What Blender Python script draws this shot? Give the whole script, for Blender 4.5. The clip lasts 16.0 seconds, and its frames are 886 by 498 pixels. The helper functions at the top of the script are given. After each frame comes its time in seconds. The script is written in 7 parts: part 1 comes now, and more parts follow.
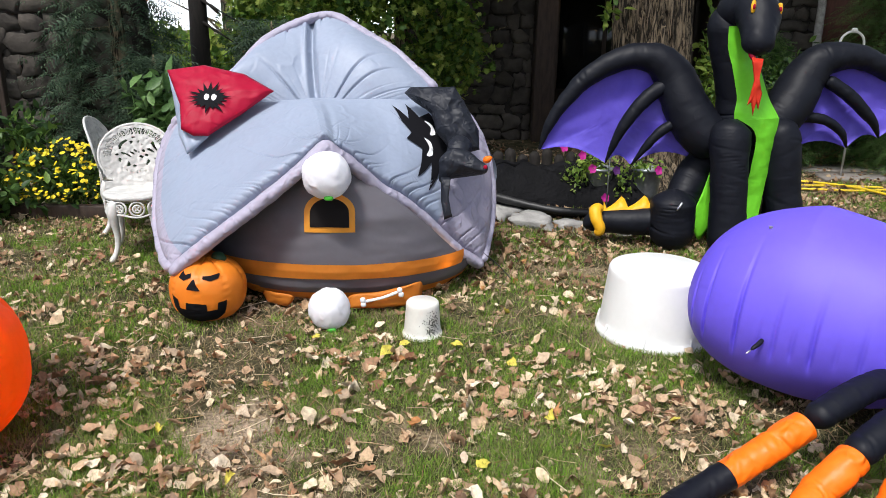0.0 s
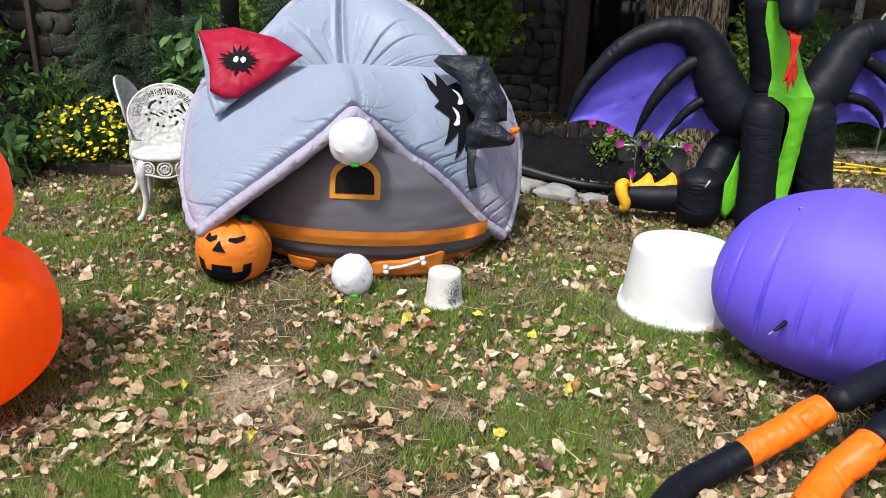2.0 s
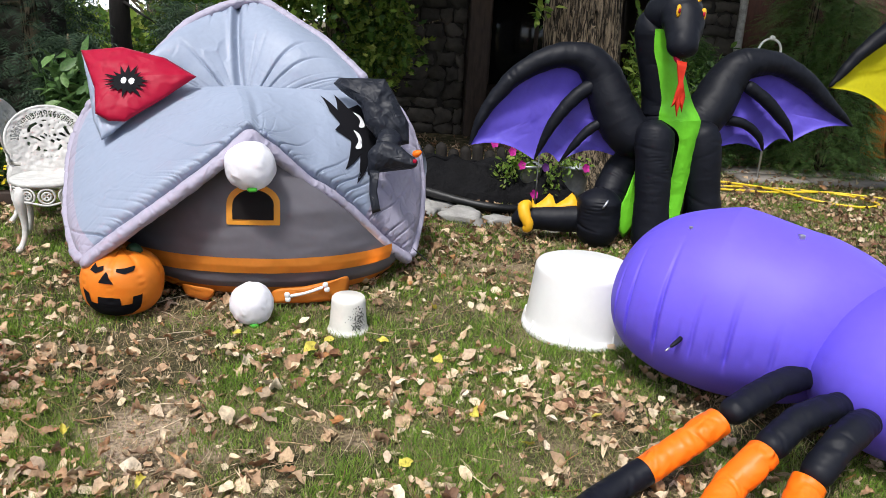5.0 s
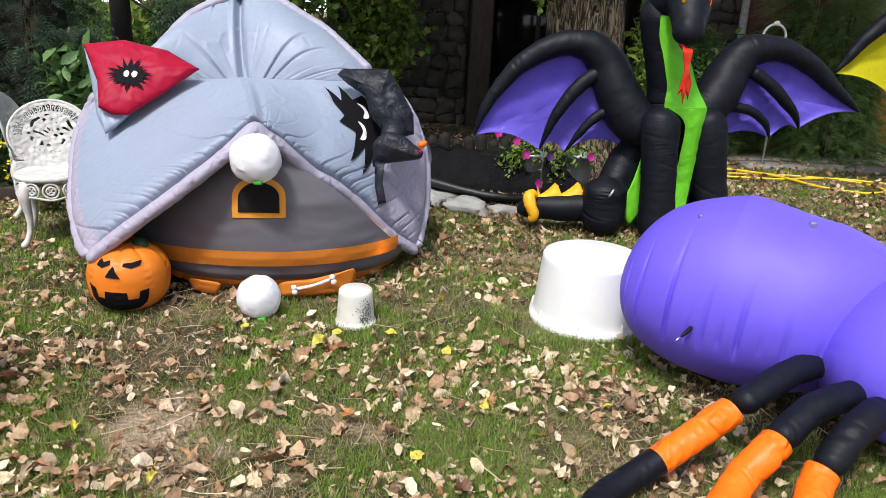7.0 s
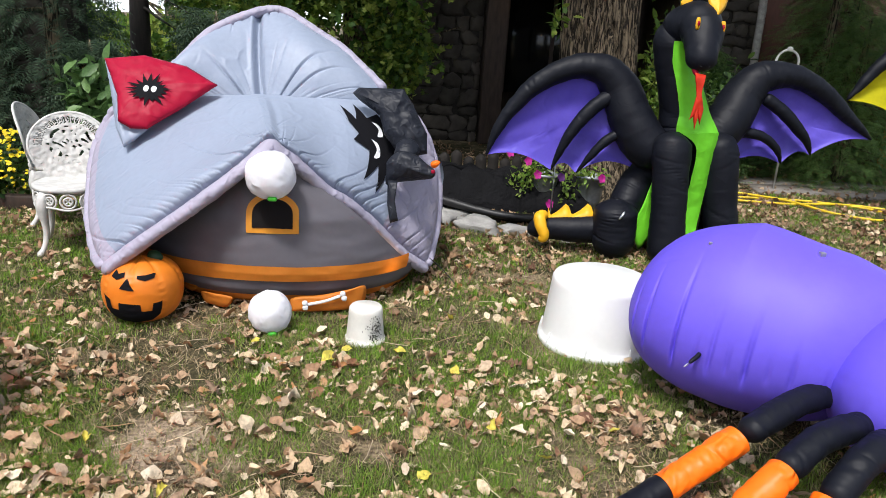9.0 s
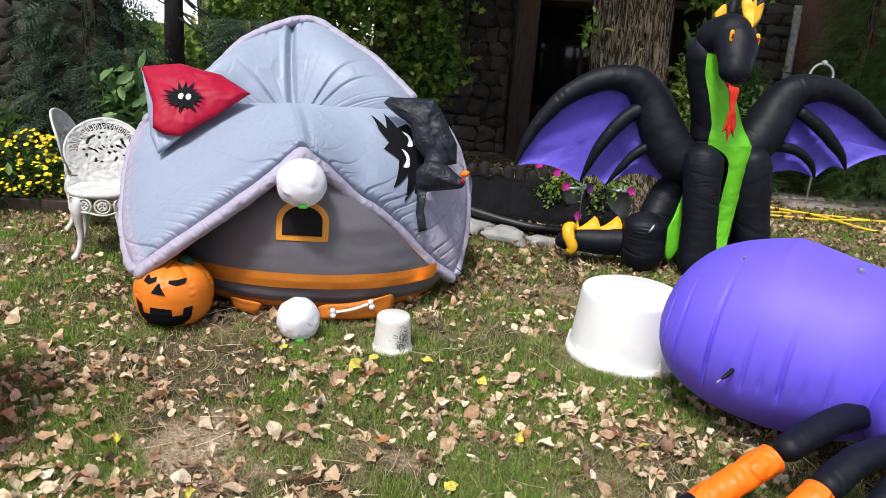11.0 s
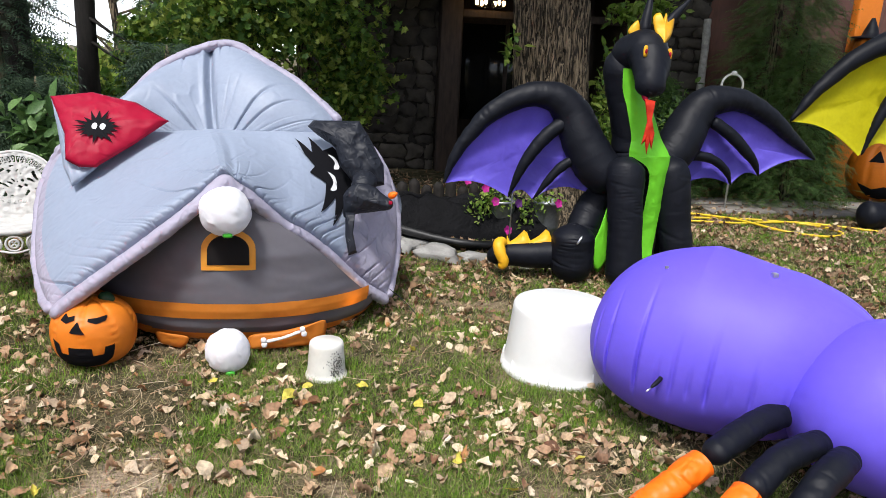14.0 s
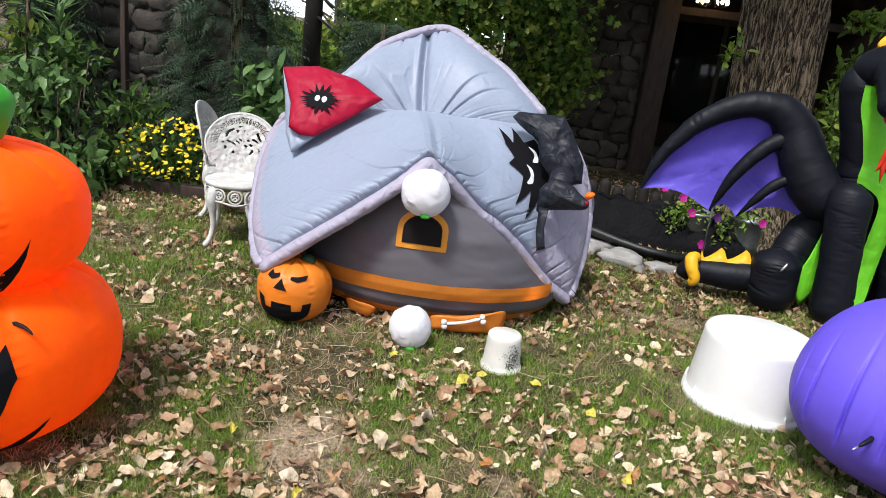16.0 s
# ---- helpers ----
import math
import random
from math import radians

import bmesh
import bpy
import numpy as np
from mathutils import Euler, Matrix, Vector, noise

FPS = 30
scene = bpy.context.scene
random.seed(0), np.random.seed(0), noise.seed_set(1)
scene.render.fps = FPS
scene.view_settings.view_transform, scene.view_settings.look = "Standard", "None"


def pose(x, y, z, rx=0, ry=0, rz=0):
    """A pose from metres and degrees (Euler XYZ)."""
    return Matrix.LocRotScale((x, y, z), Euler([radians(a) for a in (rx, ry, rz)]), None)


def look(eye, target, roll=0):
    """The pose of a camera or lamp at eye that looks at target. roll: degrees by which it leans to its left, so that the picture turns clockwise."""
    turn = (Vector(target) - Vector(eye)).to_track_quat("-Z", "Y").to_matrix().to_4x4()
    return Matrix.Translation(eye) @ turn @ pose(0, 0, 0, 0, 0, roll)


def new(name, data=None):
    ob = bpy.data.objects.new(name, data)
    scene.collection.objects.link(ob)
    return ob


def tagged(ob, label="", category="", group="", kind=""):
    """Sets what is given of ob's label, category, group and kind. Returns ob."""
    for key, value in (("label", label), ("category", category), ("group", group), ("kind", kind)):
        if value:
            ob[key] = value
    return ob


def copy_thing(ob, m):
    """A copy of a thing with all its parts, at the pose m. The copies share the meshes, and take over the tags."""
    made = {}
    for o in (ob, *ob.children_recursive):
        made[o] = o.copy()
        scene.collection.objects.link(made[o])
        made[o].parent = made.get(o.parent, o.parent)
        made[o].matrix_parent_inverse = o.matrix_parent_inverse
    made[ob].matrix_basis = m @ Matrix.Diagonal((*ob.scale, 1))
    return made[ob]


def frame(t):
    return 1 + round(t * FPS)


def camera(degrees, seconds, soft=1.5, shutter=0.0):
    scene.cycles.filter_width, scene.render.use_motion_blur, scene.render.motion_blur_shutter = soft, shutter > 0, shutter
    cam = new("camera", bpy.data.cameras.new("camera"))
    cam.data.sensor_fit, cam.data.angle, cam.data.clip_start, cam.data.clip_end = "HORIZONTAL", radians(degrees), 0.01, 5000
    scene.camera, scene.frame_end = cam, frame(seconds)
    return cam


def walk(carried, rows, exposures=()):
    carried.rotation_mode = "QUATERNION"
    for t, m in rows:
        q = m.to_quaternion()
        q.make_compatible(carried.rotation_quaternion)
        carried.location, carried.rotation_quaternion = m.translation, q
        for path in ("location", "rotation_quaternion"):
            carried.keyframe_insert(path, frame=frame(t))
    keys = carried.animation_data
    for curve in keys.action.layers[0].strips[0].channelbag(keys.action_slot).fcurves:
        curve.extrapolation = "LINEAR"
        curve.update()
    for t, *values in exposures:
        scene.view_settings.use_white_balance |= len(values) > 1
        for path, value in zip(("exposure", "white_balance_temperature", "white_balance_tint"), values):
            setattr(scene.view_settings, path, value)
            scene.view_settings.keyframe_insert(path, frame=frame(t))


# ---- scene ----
# The camera: held in one spot, swaying and turning a little.
cam = camera(63.0, 16.0, soft=0.6)
ROWS = [
    (0.0, 0.014, 0.011, 1.474, 0.24, -17.13, 0.81),
    (0.5, 0.002, 0.012, 1.496, 2.41, -18.71, 0.46),
    (1.0, 0.010, 0.011, 1.487, 3.46, -19.50, 1.64),
    (1.5, -0.003, 0.001, 1.480, 3.28, -19.57, 1.57),
    (2.0, 0.002, 0.003, 1.475, 1.94, -19.55, 2.24),
    (2.5, 0.008, 0.016, 1.474, 1.84, -20.69, 1.49),
    (3.0, -0.008, 0.031, 1.482, 2.97, -21.51, 2.25),
    (3.5, 0.023, 0.055, 1.487, 0.56, -19.93, 0.44),
    (4.0, 0.035, 0.050, 1.484, -4.25, -17.52, 2.91),
    (6.5, 0.030, 0.061, 1.466, -5.85, -17.91, 3.36),
    (7.0, 0.012, 0.069, 1.475, -5.32, -18.32, 2.66),
    (7.5, 0.022, 0.064, 1.475, -5.27, -18.04, 2.46),
    (8.0, 0.014, 0.055, 1.494, -4.80, -17.21, 1.79),
    (8.5, 0.000, 0.047, 1.482, -4.12, -15.68, 2.43),
    (9.0, -0.001, 0.050, 1.507, -4.53, -17.21, 3.74),
    (9.5, 0.001, 0.036, 1.474, -3.12, -15.99, 3.81),
    (12.0, -0.039, 0.067, 1.512, -2.47, -16.74, 4.12),
    (12.5, -0.014, 0.057, 1.506, -3.88, -16.40, 2.76),
    (13.0, -0.018, 0.058, 1.510, -4.54, -16.41, 2.60),
    (13.5, -0.009, 0.058, 1.518, -4.88, -16.06, 2.87),
    (14.0, 0.004, 0.071, 1.527, -7.66, -14.99, 2.81),
    (14.5, -0.033, 0.062, 1.525, -5.81, -16.50, 3.65),
    (15.0, -0.107, 0.094, 1.532, 3.00, -14.93, 3.06),
    (15.5, -0.103, 0.128, 1.549, 4.29, -16.69, 4.86),
    (16.0, -0.094, 0.106, 1.545, 6.20, -17.00, 6.86),
]
walk(cam, [(t, pose(x, y, z, 90 + pitch, 0, yaw) @ pose(0, 0, 0, 0, 0, roll)) for t, x, y, z, yaw, pitch, roll in ROWS],
     [(0.0, 0.46, 6250, 10), (16.0, 0.46, 6250, 10)])

# Bright overcast daylight.
world = bpy.data.worlds.new("overcast_sky")
world.use_nodes = True
scene.world = world
sky = world.node_tree.nodes.new("ShaderNodeTexSky")
sky.sky_type, sky.sun_disc = "NISHITA", False
sky.sun_elevation, sky.sun_rotation = radians(59), radians(206)
sky.air_density, sky.dust_density, sky.ozone_density = 1.0, 3.0, 1.0
soft = world.node_tree.nodes.new("ShaderNodeHueSaturation")
soft.inputs["Saturation"].default_value = 0.6
world.node_tree.links.new(sky.outputs[0], soft.inputs["Color"])
back = world.node_tree.nodes["Background"]
world.node_tree.links.new(soft.outputs[0], back.inputs[0])
back.inputs[1].default_value = 0.125
sun = new("sun", bpy.data.lights.new("sun", "SUN"))
sun.data.energy, sun.data.angle, sun.data.color = 2.6, radians(9), (1.0, 0.96, 0.9)
sun.matrix_world = look((-1.4, -2.9, 5.4), (0, 0, 0))


# ---- materials ----
def material(name, colour, rough=0.6, metal=0.0, vary=0.25, scale=6.0, fine=60.0, bump=0.2, bump_size=0.01, sheen=0.0, second=None, island=0.0, stretch=(1, 1, 1), spec=0.5, random_object=0.0, thin=0.0):
    """A surface with coarse and fine variation of colour and relief; second: a colour that stains or grows in patches."""
    m = bpy.data.materials.new(name)
    m.use_nodes = True
    nt = m.node_tree
    N, L = nt.nodes, nt.links
    b = N["Principled BSDF"]
    b.inputs["Roughness"].default_value = rough
    b.inputs["Metallic"].default_value = metal
    b.inputs["Specular IOR Level"].default_value = spec
    if sheen:
        b.inputs["Sheen Weight"].default_value = sheen
        b.inputs["Sheen Roughness"].default_value = 0.4
    co = N.new("ShaderNodeTexCoord")
    mp = N.new("ShaderNodeMapping")
    mp.inputs["Scale"].default_value = stretch
    L.new(co.outputs["Object"], mp.inputs[0])
    big = N.new("ShaderNodeTexNoise")
    big.inputs["Scale"].default_value, big.inputs["Detail"].default_value = scale, 4
    small = N.new("ShaderNodeTexNoise")
    small.inputs["Scale"].default_value, small.inputs["Detail"].default_value = fine, 3
    for n in (big, small):
        L.new(mp.outputs[0], n.inputs["Vector"])
    ramp = N.new("ShaderNodeMapRange")
    ramp.inputs["From Min"].default_value, ramp.inputs["From Max"].default_value = 0.35, 0.65
    L.new(big.outputs["Fac"], ramp.inputs["Value"])
    mix = N.new("ShaderNodeMix")
    mix.data_type = "RGBA"
    c = Vector(colour)
    low = c * (1 - vary)
    high = second if second else c * (1 + vary * 0.6)
    mix.inputs["A"].default_value = (*low, 1)
    mix.inputs["B"].default_value = (*high, 1)
    L.new(ramp.outputs[0], mix.inputs["Factor"])
    tint = N.new("ShaderNodeHueSaturation")
    L.new(mix.outputs["Result"], tint.inputs["Color"])
    v = N.new("ShaderNodeMapRange")
    v.inputs["To Min"].default_value, v.inputs["To Max"].default_value = 1 - vary * 0.5, 1 + vary * 0.5
    L.new(small.outputs["Fac"], v.inputs["Value"])
    last = v.outputs[0]
    for amount, node, socket in ((island, "ShaderNodeNewGeometry", "Random Per Island"), (random_object, "ShaderNodeObjectInfo", "Random")):
        if amount:
            g = N.new(node)
            r = N.new("ShaderNodeMapRange")
            r.inputs["To Min"].default_value, r.inputs["To Max"].default_value = 1 - amount, 1 + amount
            L.new(g.outputs[socket], r.inputs["Value"])
            mul = N.new("ShaderNodeMath")
            mul.operation = "MULTIPLY"
            L.new(last, mul.inputs[0])
            L.new(r.outputs[0], mul.inputs[1])
            last = mul.outputs[0]
    L.new(last, tint.inputs["Value"])
    L.new(tint.outputs[0], b.inputs["Base Color"])
    if bump:
        bp = N.new("ShaderNodeBump")
        bp.inputs["Strength"].default_value, bp.inputs["Distance"].default_value = bump, bump_size
        add = N.new("ShaderNodeMath")
        add.operation = "MULTIPLY_ADD"
        add.inputs[1].default_value = 0.4
        L.new(small.outputs["Fac"], add.inputs[0])
        L.new(big.outputs["Fac"], add.inputs[2])
        L.new(add.outputs[0], bp.inputs["Height"])
        L.new(bp.outputs[0], b.inputs["Normal"])
    if thin:
        tr = N.new("ShaderNodeBsdfTranslucent")
        L.new(tint.outputs[0], tr.inputs["Color"])
        ms = N.new("ShaderNodeMixShader")
        ms.inputs[0].default_value = thin
        L.new(b.outputs[0], ms.inputs[1])
        L.new(tr.outputs[0], ms.inputs[2])
        L.new(ms.outputs[0], N["Material Output"].inputs["Surface"])
    return m


def nylon(name, colour, rough=0.5, pucker=0.5, thin=0.0, spec=0.35, size=7.0, deep=0.016):
    """Air-filled nylon cloth: creases and fine puckers over a dull sheen."""
    m = bpy.data.materials.new(name)
    m.use_nodes = True
    N, L = m.node_tree.nodes, m.node_tree.links
    b = N["Principled BSDF"]
    b.inputs["Specular IOR Level"].default_value = spec
    co = N.new("ShaderNodeTexCoord")
    crease = N.new("ShaderNodeTexNoise")
    crease.noise_type = "RIDGED_MULTIFRACTAL"
    crease.inputs["Scale"].default_value, crease.inputs["Detail"].default_value, crease.inputs["Distortion"].default_value = size, 3.0, 1.2
    weave = N.new("ShaderNodeTexNoise")
    weave.inputs["Scale"].default_value, weave.inputs["Detail"].default_value = 34, 4
    for n in (crease, weave):
        L.new(co.outputs["Object"], n.inputs["Vector"])
    v = N.new("ShaderNodeMapRange")
    v.inputs["From Min"].default_value, v.inputs["From Max"].default_value = 0.3, 0.7
    v.inputs["To Min"].default_value, v.inputs["To Max"].default_value = 0.96, 1.03
    L.new(weave.outputs["Fac"], v.inputs["Value"])
    h = N.new("ShaderNodeHueSaturation")
    h.inputs["Color"].default_value = (*colour, 1)
    L.new(v.outputs[0], h.inputs["Value"])
    L.new(h.outputs[0], b.inputs["Base Color"])
    r = N.new("ShaderNodeMapRange")
    r.inputs["To Min"].default_value, r.inputs["To Max"].default_value = rough - 0.06, rough + 0.1
    L.new(weave.outputs["Fac"], r.inputs["Value"])
    L.new(r.outputs[0], b.inputs["Roughness"])
    add = N.new("ShaderNodeMath")
    add.operation = "MULTIPLY_ADD"
    add.inputs[1].default_value = 0.06
    L.new(weave.outputs["Fac"], add.inputs[0])
    L.new(crease.outputs["Fac"], add.inputs[2])
    bp = N.new("ShaderNodeBump")
    bp.inputs["Strength"].default_value, bp.inputs["Distance"].default_value = pucker, deep
    L.new(add.outputs[0], bp.inputs["Height"])
    L.new(bp.outputs[0], b.inputs["Normal"])
    if thin:
        tr = N.new("ShaderNodeBsdfTranslucent")
        L.new(h.outputs[0], tr.inputs["Color"])
        ms = N.new("ShaderNodeMixShader")
        ms.inputs[0].default_value = thin
        L.new(b.outputs[0], ms.inputs[1])
        L.new(tr.outputs[0], ms.inputs[2])
        L.new(ms.outputs[0], N["Material Output"].inputs["Surface"])
    return m


def coloured(name, colours, rough=0.8, thin=0.0, bump=0.3):
    """Loose small pieces, each one with a colour of its own out of a row of colours."""
    m = bpy.data.materials.new(name)
    m.use_nodes = True
    N, L = m.node_tree.nodes, m.node_tree.links
    b = N["Principled BSDF"]
    b.inputs["Roughness"].default_value = rough
    b.inputs["Specular IOR Level"].default_value = 0.3
    g = N.new("ShaderNodeNewGeometry")
    r = N.new("ShaderNodeValToRGB")
    e = r.color_ramp.elements
    while len(e) < len(colours):
        e.new(0.5)
    for i, c in enumerate(colours):
        e[i].position = i / (len(colours) - 1)
        e[i].color = (*c, 1)
    L.new(g.outputs["Random Per Island"], r.inputs[0])
    co = N.new("ShaderNodeTexCoord")
    n = N.new("ShaderNodeTexNoise")
    n.inputs["Scale"].default_value, n.inputs["Detail"].default_value = 70, 3
    L.new(co.outputs["Object"], n.inputs["Vector"])
    v = N.new("ShaderNodeMapRange")
    v.inputs["From Min"].default_value, v.inputs["From Max"].default_value = 0.3, 0.7
    v.inputs["To Min"].default_value, v.inputs["To Max"].default_value = 0.72, 1.2
    L.new(n.outputs["Fac"], v.inputs["Value"])
    h = N.new("ShaderNodeHueSaturation")
    L.new(r.outputs[0], h.inputs["Color"])
    L.new(v.outputs[0], h.inputs["Value"])
    L.new(h.outputs[0], b.inputs["Base Color"])
    bp = N.new("ShaderNodeBump")
    bp.inputs["Strength"].default_value, bp.inputs["Distance"].default_value = bump, 0.004
    L.new(n.outputs["Fac"], bp.inputs["Height"])
    L.new(bp.outputs[0], b.inputs["Normal"])
    if thin:
        tr = N.new("ShaderNodeBsdfTranslucent")
        L.new(h.outputs[0], tr.inputs["Color"])
        ms = N.new("ShaderNodeMixShader")
        ms.inputs[0].default_value = thin
        L.new(b.outputs[0], ms.inputs[1])
        L.new(tr.outputs[0], ms.inputs[2])
        L.new(ms.outputs[0], N["Material Output"].inputs["Surface"])
    return m


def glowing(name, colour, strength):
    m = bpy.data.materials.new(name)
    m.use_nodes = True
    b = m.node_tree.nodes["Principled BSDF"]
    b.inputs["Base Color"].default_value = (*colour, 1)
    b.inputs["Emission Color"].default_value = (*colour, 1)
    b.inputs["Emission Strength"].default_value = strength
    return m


roof_grey = nylon("light_grey_nylon", (0.285, 0.33, 0.425), 0.46, 0.45, spec=0.45, size=9.0, deep=0.014)
rim_lilac = nylon("lilac_grey_nylon", (0.375, 0.35, 0.44), 0.55, 0.6, size=13.0, deep=0.022)
wall_grey = nylon("dark_grey_nylon", (0.125, 0.118, 0.135), 0.5, 0.25, size=4.0)
band_orange = nylon("orange_nylon_band", (0.72, 0.24, 0.03), 0.5, 0.3, thin=0.3)
mustard = nylon("mustard_nylon", (0.72, 0.30, 0.03), 0.5, 0.3)
dark_print_and_shade = nylon("black_brown_print_and_shade", (0.012, 0.010, 0.010), 0.65, 0.3, spec=0.1)
black_print = nylon("black_print", (0.008, 0.008, 0.010), 0.7, 0.3, spec=0.08)
white_print = nylon("white_print", (0.8, 0.8, 0.82), 0.6, 0.2)
red_nylon = nylon("red_nylon", (0.35, 0.003, 0.028), 0.5, 0.6, spec=0.2, size=9.0, deep=0.014)
black_nylon = nylon("black_nylon", (0.0055, 0.0065, 0.011), 0.52, 0.22, spec=0.22, size=18.0, deep=0.006)
green_nylon = nylon("lime_green_nylon", (0.17, 0.62, 0.025), 0.45, 0.3, size=12.0, deep=0.01)
crinkled_black = nylon("crinkled_black_nylon", (0.013, 0.015, 0.022), 0.5, 0.7, spec=0.3, size=22.0, deep=0.012)
purple_nylon = nylon("purple_nylon", (0.14, 0.092, 0.70), 0.55, 0.14, spec=0.45)
wing_purple = nylon("violet_wing_nylon", (0.16, 0.115, 0.68), 0.42, 0.8, thin=0.3)
yellow_nylon = nylon("yellow_nylon", (0.80, 0.42, 0.015), 0.45, 0.5)
wing_yellow = nylon("bright_yellow_nylon", (0.80, 0.74, 0.014), 0.45, 0.4, thin=0.5)
orange_nylon = nylon("bright_orange_nylon", (1.0, 0.15, 0.003), 0.45, 0.10, thin=0.3, spec=0.15)
pump_orange = nylon("pumpkin_orange_nylon", (0.72, 0.20, 0.016), 0.42, 0.3)
leg_orange = nylon("leg_orange_nylon", (0.95, 0.17, 0.004), 0.45, 0.8, size=13.0, deep=0.016)
stem_green = nylon("stem_green_nylon", (0.06, 0.42, 0.03), 0.42, 0.3)
white_puff = nylon("white_nylon", (0.90, 0.90, 0.94), 0.55, 0.6, thin=0.25, size=12.0)
white_plastic = material("weathered_white_plastic", (0.80, 0.80, 0.78), 0.42, vary=0.05, scale=3, fine=40, bump=0.08, bump_size=0.004)
bucket_plastic = material("dirty_white_plastic", (0.74, 0.72, 0.66), 0.5, vary=0.10, scale=9, fine=70, bump=0.1, bump_size=0.003)
grime = material("black_grime", (0.07, 0.07, 0.055), 0.9, vary=0.4, scale=50, fine=160)
chair_paint = material("white_painted_cast_metal", (0.62, 0.61, 0.58), 0.5, vary=0.18, scale=18, fine=90, bump=0.25, bump_size=0.004)


def furrowed():
    """Bark of long upright ridges with dark furrows between."""
    m = bpy.data.materials.new("furrowed_bark")
    m.use_nodes = True
    N, L = m.node_tree.nodes, m.node_tree.links
    b = N["Principled BSDF"]
    b.inputs["Roughness"].default_value = 0.92
    b.inputs["Specular IOR Level"].default_value = 0.2
    co = N.new("ShaderNodeTexCoord")
    mp = N.new("ShaderNodeMapping")
    mp.inputs["Scale"].default_value = (30, 30, 3.6)
    L.new(co.outputs["Object"], mp.inputs[0])
    n = N.new("ShaderNodeTexNoise")
    n.inputs["Scale"].default_value, n.inputs["Detail"].default_value, n.inputs["Distortion"].default_value = 1.6, 5, 0.8
    L.new(mp.outputs[0], n.inputs["Vector"])
    k = N.new("ShaderNodeTexNoise")
    k.inputs["Scale"].default_value, k.inputs["Detail"].default_value = 60, 4
    L.new(co.outputs["Object"], k.inputs["Vector"])
    r = N.new("ShaderNodeValToRGB")
    e = r.color_ramp.elements
    e[0].position, e[0].color = 0.44, (0.022, 0.018, 0.013, 1)
    e[1].position, e[1].color = 0.57, (0.22, 0.17, 0.112, 1)
    L.new(n.outputs["Fac"], r.inputs[0])
    h = N.new("ShaderNodeHueSaturation")
    v = N.new("ShaderNodeMapRange")
    v.inputs["To Min"].default_value, v.inputs["To Max"].default_value = 0.6, 1.35
    L.new(k.outputs["Fac"], v.inputs["Value"])
    L.new(v.outputs[0], h.inputs["Value"])
    L.new(r.outputs[0], h.inputs["Color"])
    L.new(h.outputs[0], b.inputs["Base Color"])
    bp = N.new("ShaderNodeBump")
    bp.inputs["Strength"].default_value, bp.inputs["Distance"].default_value = 0.9, 0.04
    L.new(n.outputs["Fac"], bp.inputs["Height"])
    L.new(bp.outputs[0], b.inputs["Normal"])
    return m


bark = furrowed()
# stone and mortar colours darkened to hold the shade of porch and trees
stone = material("shaded_field_stone", (0.068, 0.058, 0.048), 0.9, vary=0.35, scale=6, fine=40, bump=0.6, bump_size=0.02, random_object=0.35)
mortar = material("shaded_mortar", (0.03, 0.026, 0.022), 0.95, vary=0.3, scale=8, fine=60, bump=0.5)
rock_pale = material("pale_edging_rock", (0.36, 0.35, 0.33), 0.85, vary=0.25, scale=8, fine=50, bump=0.7, bump_size=0.02)
dark_wood = material("dark_stained_timber", (0.045, 0.028, 0.02), 0.7, vary=0.35, scale=6, fine=40, bump=0.4, stretch=(5, 5, 1))
# near black: the tree's shade over the edging logs is in this colour
dark_log = material("shade_darkened_wood", (0.012, 0.009, 0.007), 0.85, vary=0.35, scale=8, fine=40, bump=0.5, stretch=(5, 5, 1))
red_wood = material("red_brown_post", (0.085, 0.032, 0.022), 0.75, vary=0.3, scale=6, fine=40, bump=0.3, stretch=(5, 5, 1))
liner = material("black_pond_liner", (0.009, 0.009, 0.010), 0.65, vary=0.3, scale=5, fine=30, bump=0.8, bump_size=0.04, spec=0.05)
black_plastic = material("black_edging_plastic", (0.014, 0.014, 0.015), 0.5, vary=0.2, scale=10, fine=50)
zinc = material("galvanised_pot", (0.30, 0.32, 0.34), 0.45, metal=0.7, vary=0.25, scale=12, fine=60)
flagstone = material("grey_flagstone", (0.30, 0.27, 0.24), 0.85, vary=0.25, scale=5, fine=45, bump=0.4, random_object=0.2)
hose_yellow = material("yellow_rubber_hose", (0.75, 0.52, 0.02), 0.45, vary=0.15, scale=20, fine=80)
iron = material("dark_iron", (0.03, 0.03, 0.032), 0.5, metal=0.6, vary=0.2)
steel = material("bright_steel", (0.55, 0.55, 0.56), 0.3, metal=0.9, vary=0.1)
glass = material("dark_window_glass", (0.012, 0.013, 0.014), 0.15, vary=0.1, bump=0.0, spec=0.5)
grass_mat = coloured("lawn_grass", [(0.04, 0.08, 0.012), (0.17, 0.27, 0.035), (0.27, 0.37, 0.06), (0.10, 0.18, 0.024), (0.42, 0.36, 0.20), (0.055, 0.105, 0.015), (0.38, 0.35, 0.14), (0.20, 0.31, 0.045), (0.40, 0.33, 0.19)], 0.6, 0.25)
tuft_mat = coloured("fresh_grass", [(0.10, 0.22, 0.016), (0.19, 0.36, 0.03), (0.30, 0.47, 0.055), (0.13, 0.27, 0.022)], 0.55, 0.3)
thatch_mat = coloured("dry_thatch", [(0.42, 0.33, 0.19), (0.30, 0.22, 0.12), (0.52, 0.42, 0.27), (0.22, 0.16, 0.08), (0.38, 0.33, 0.15)], 0.75, 0.15)
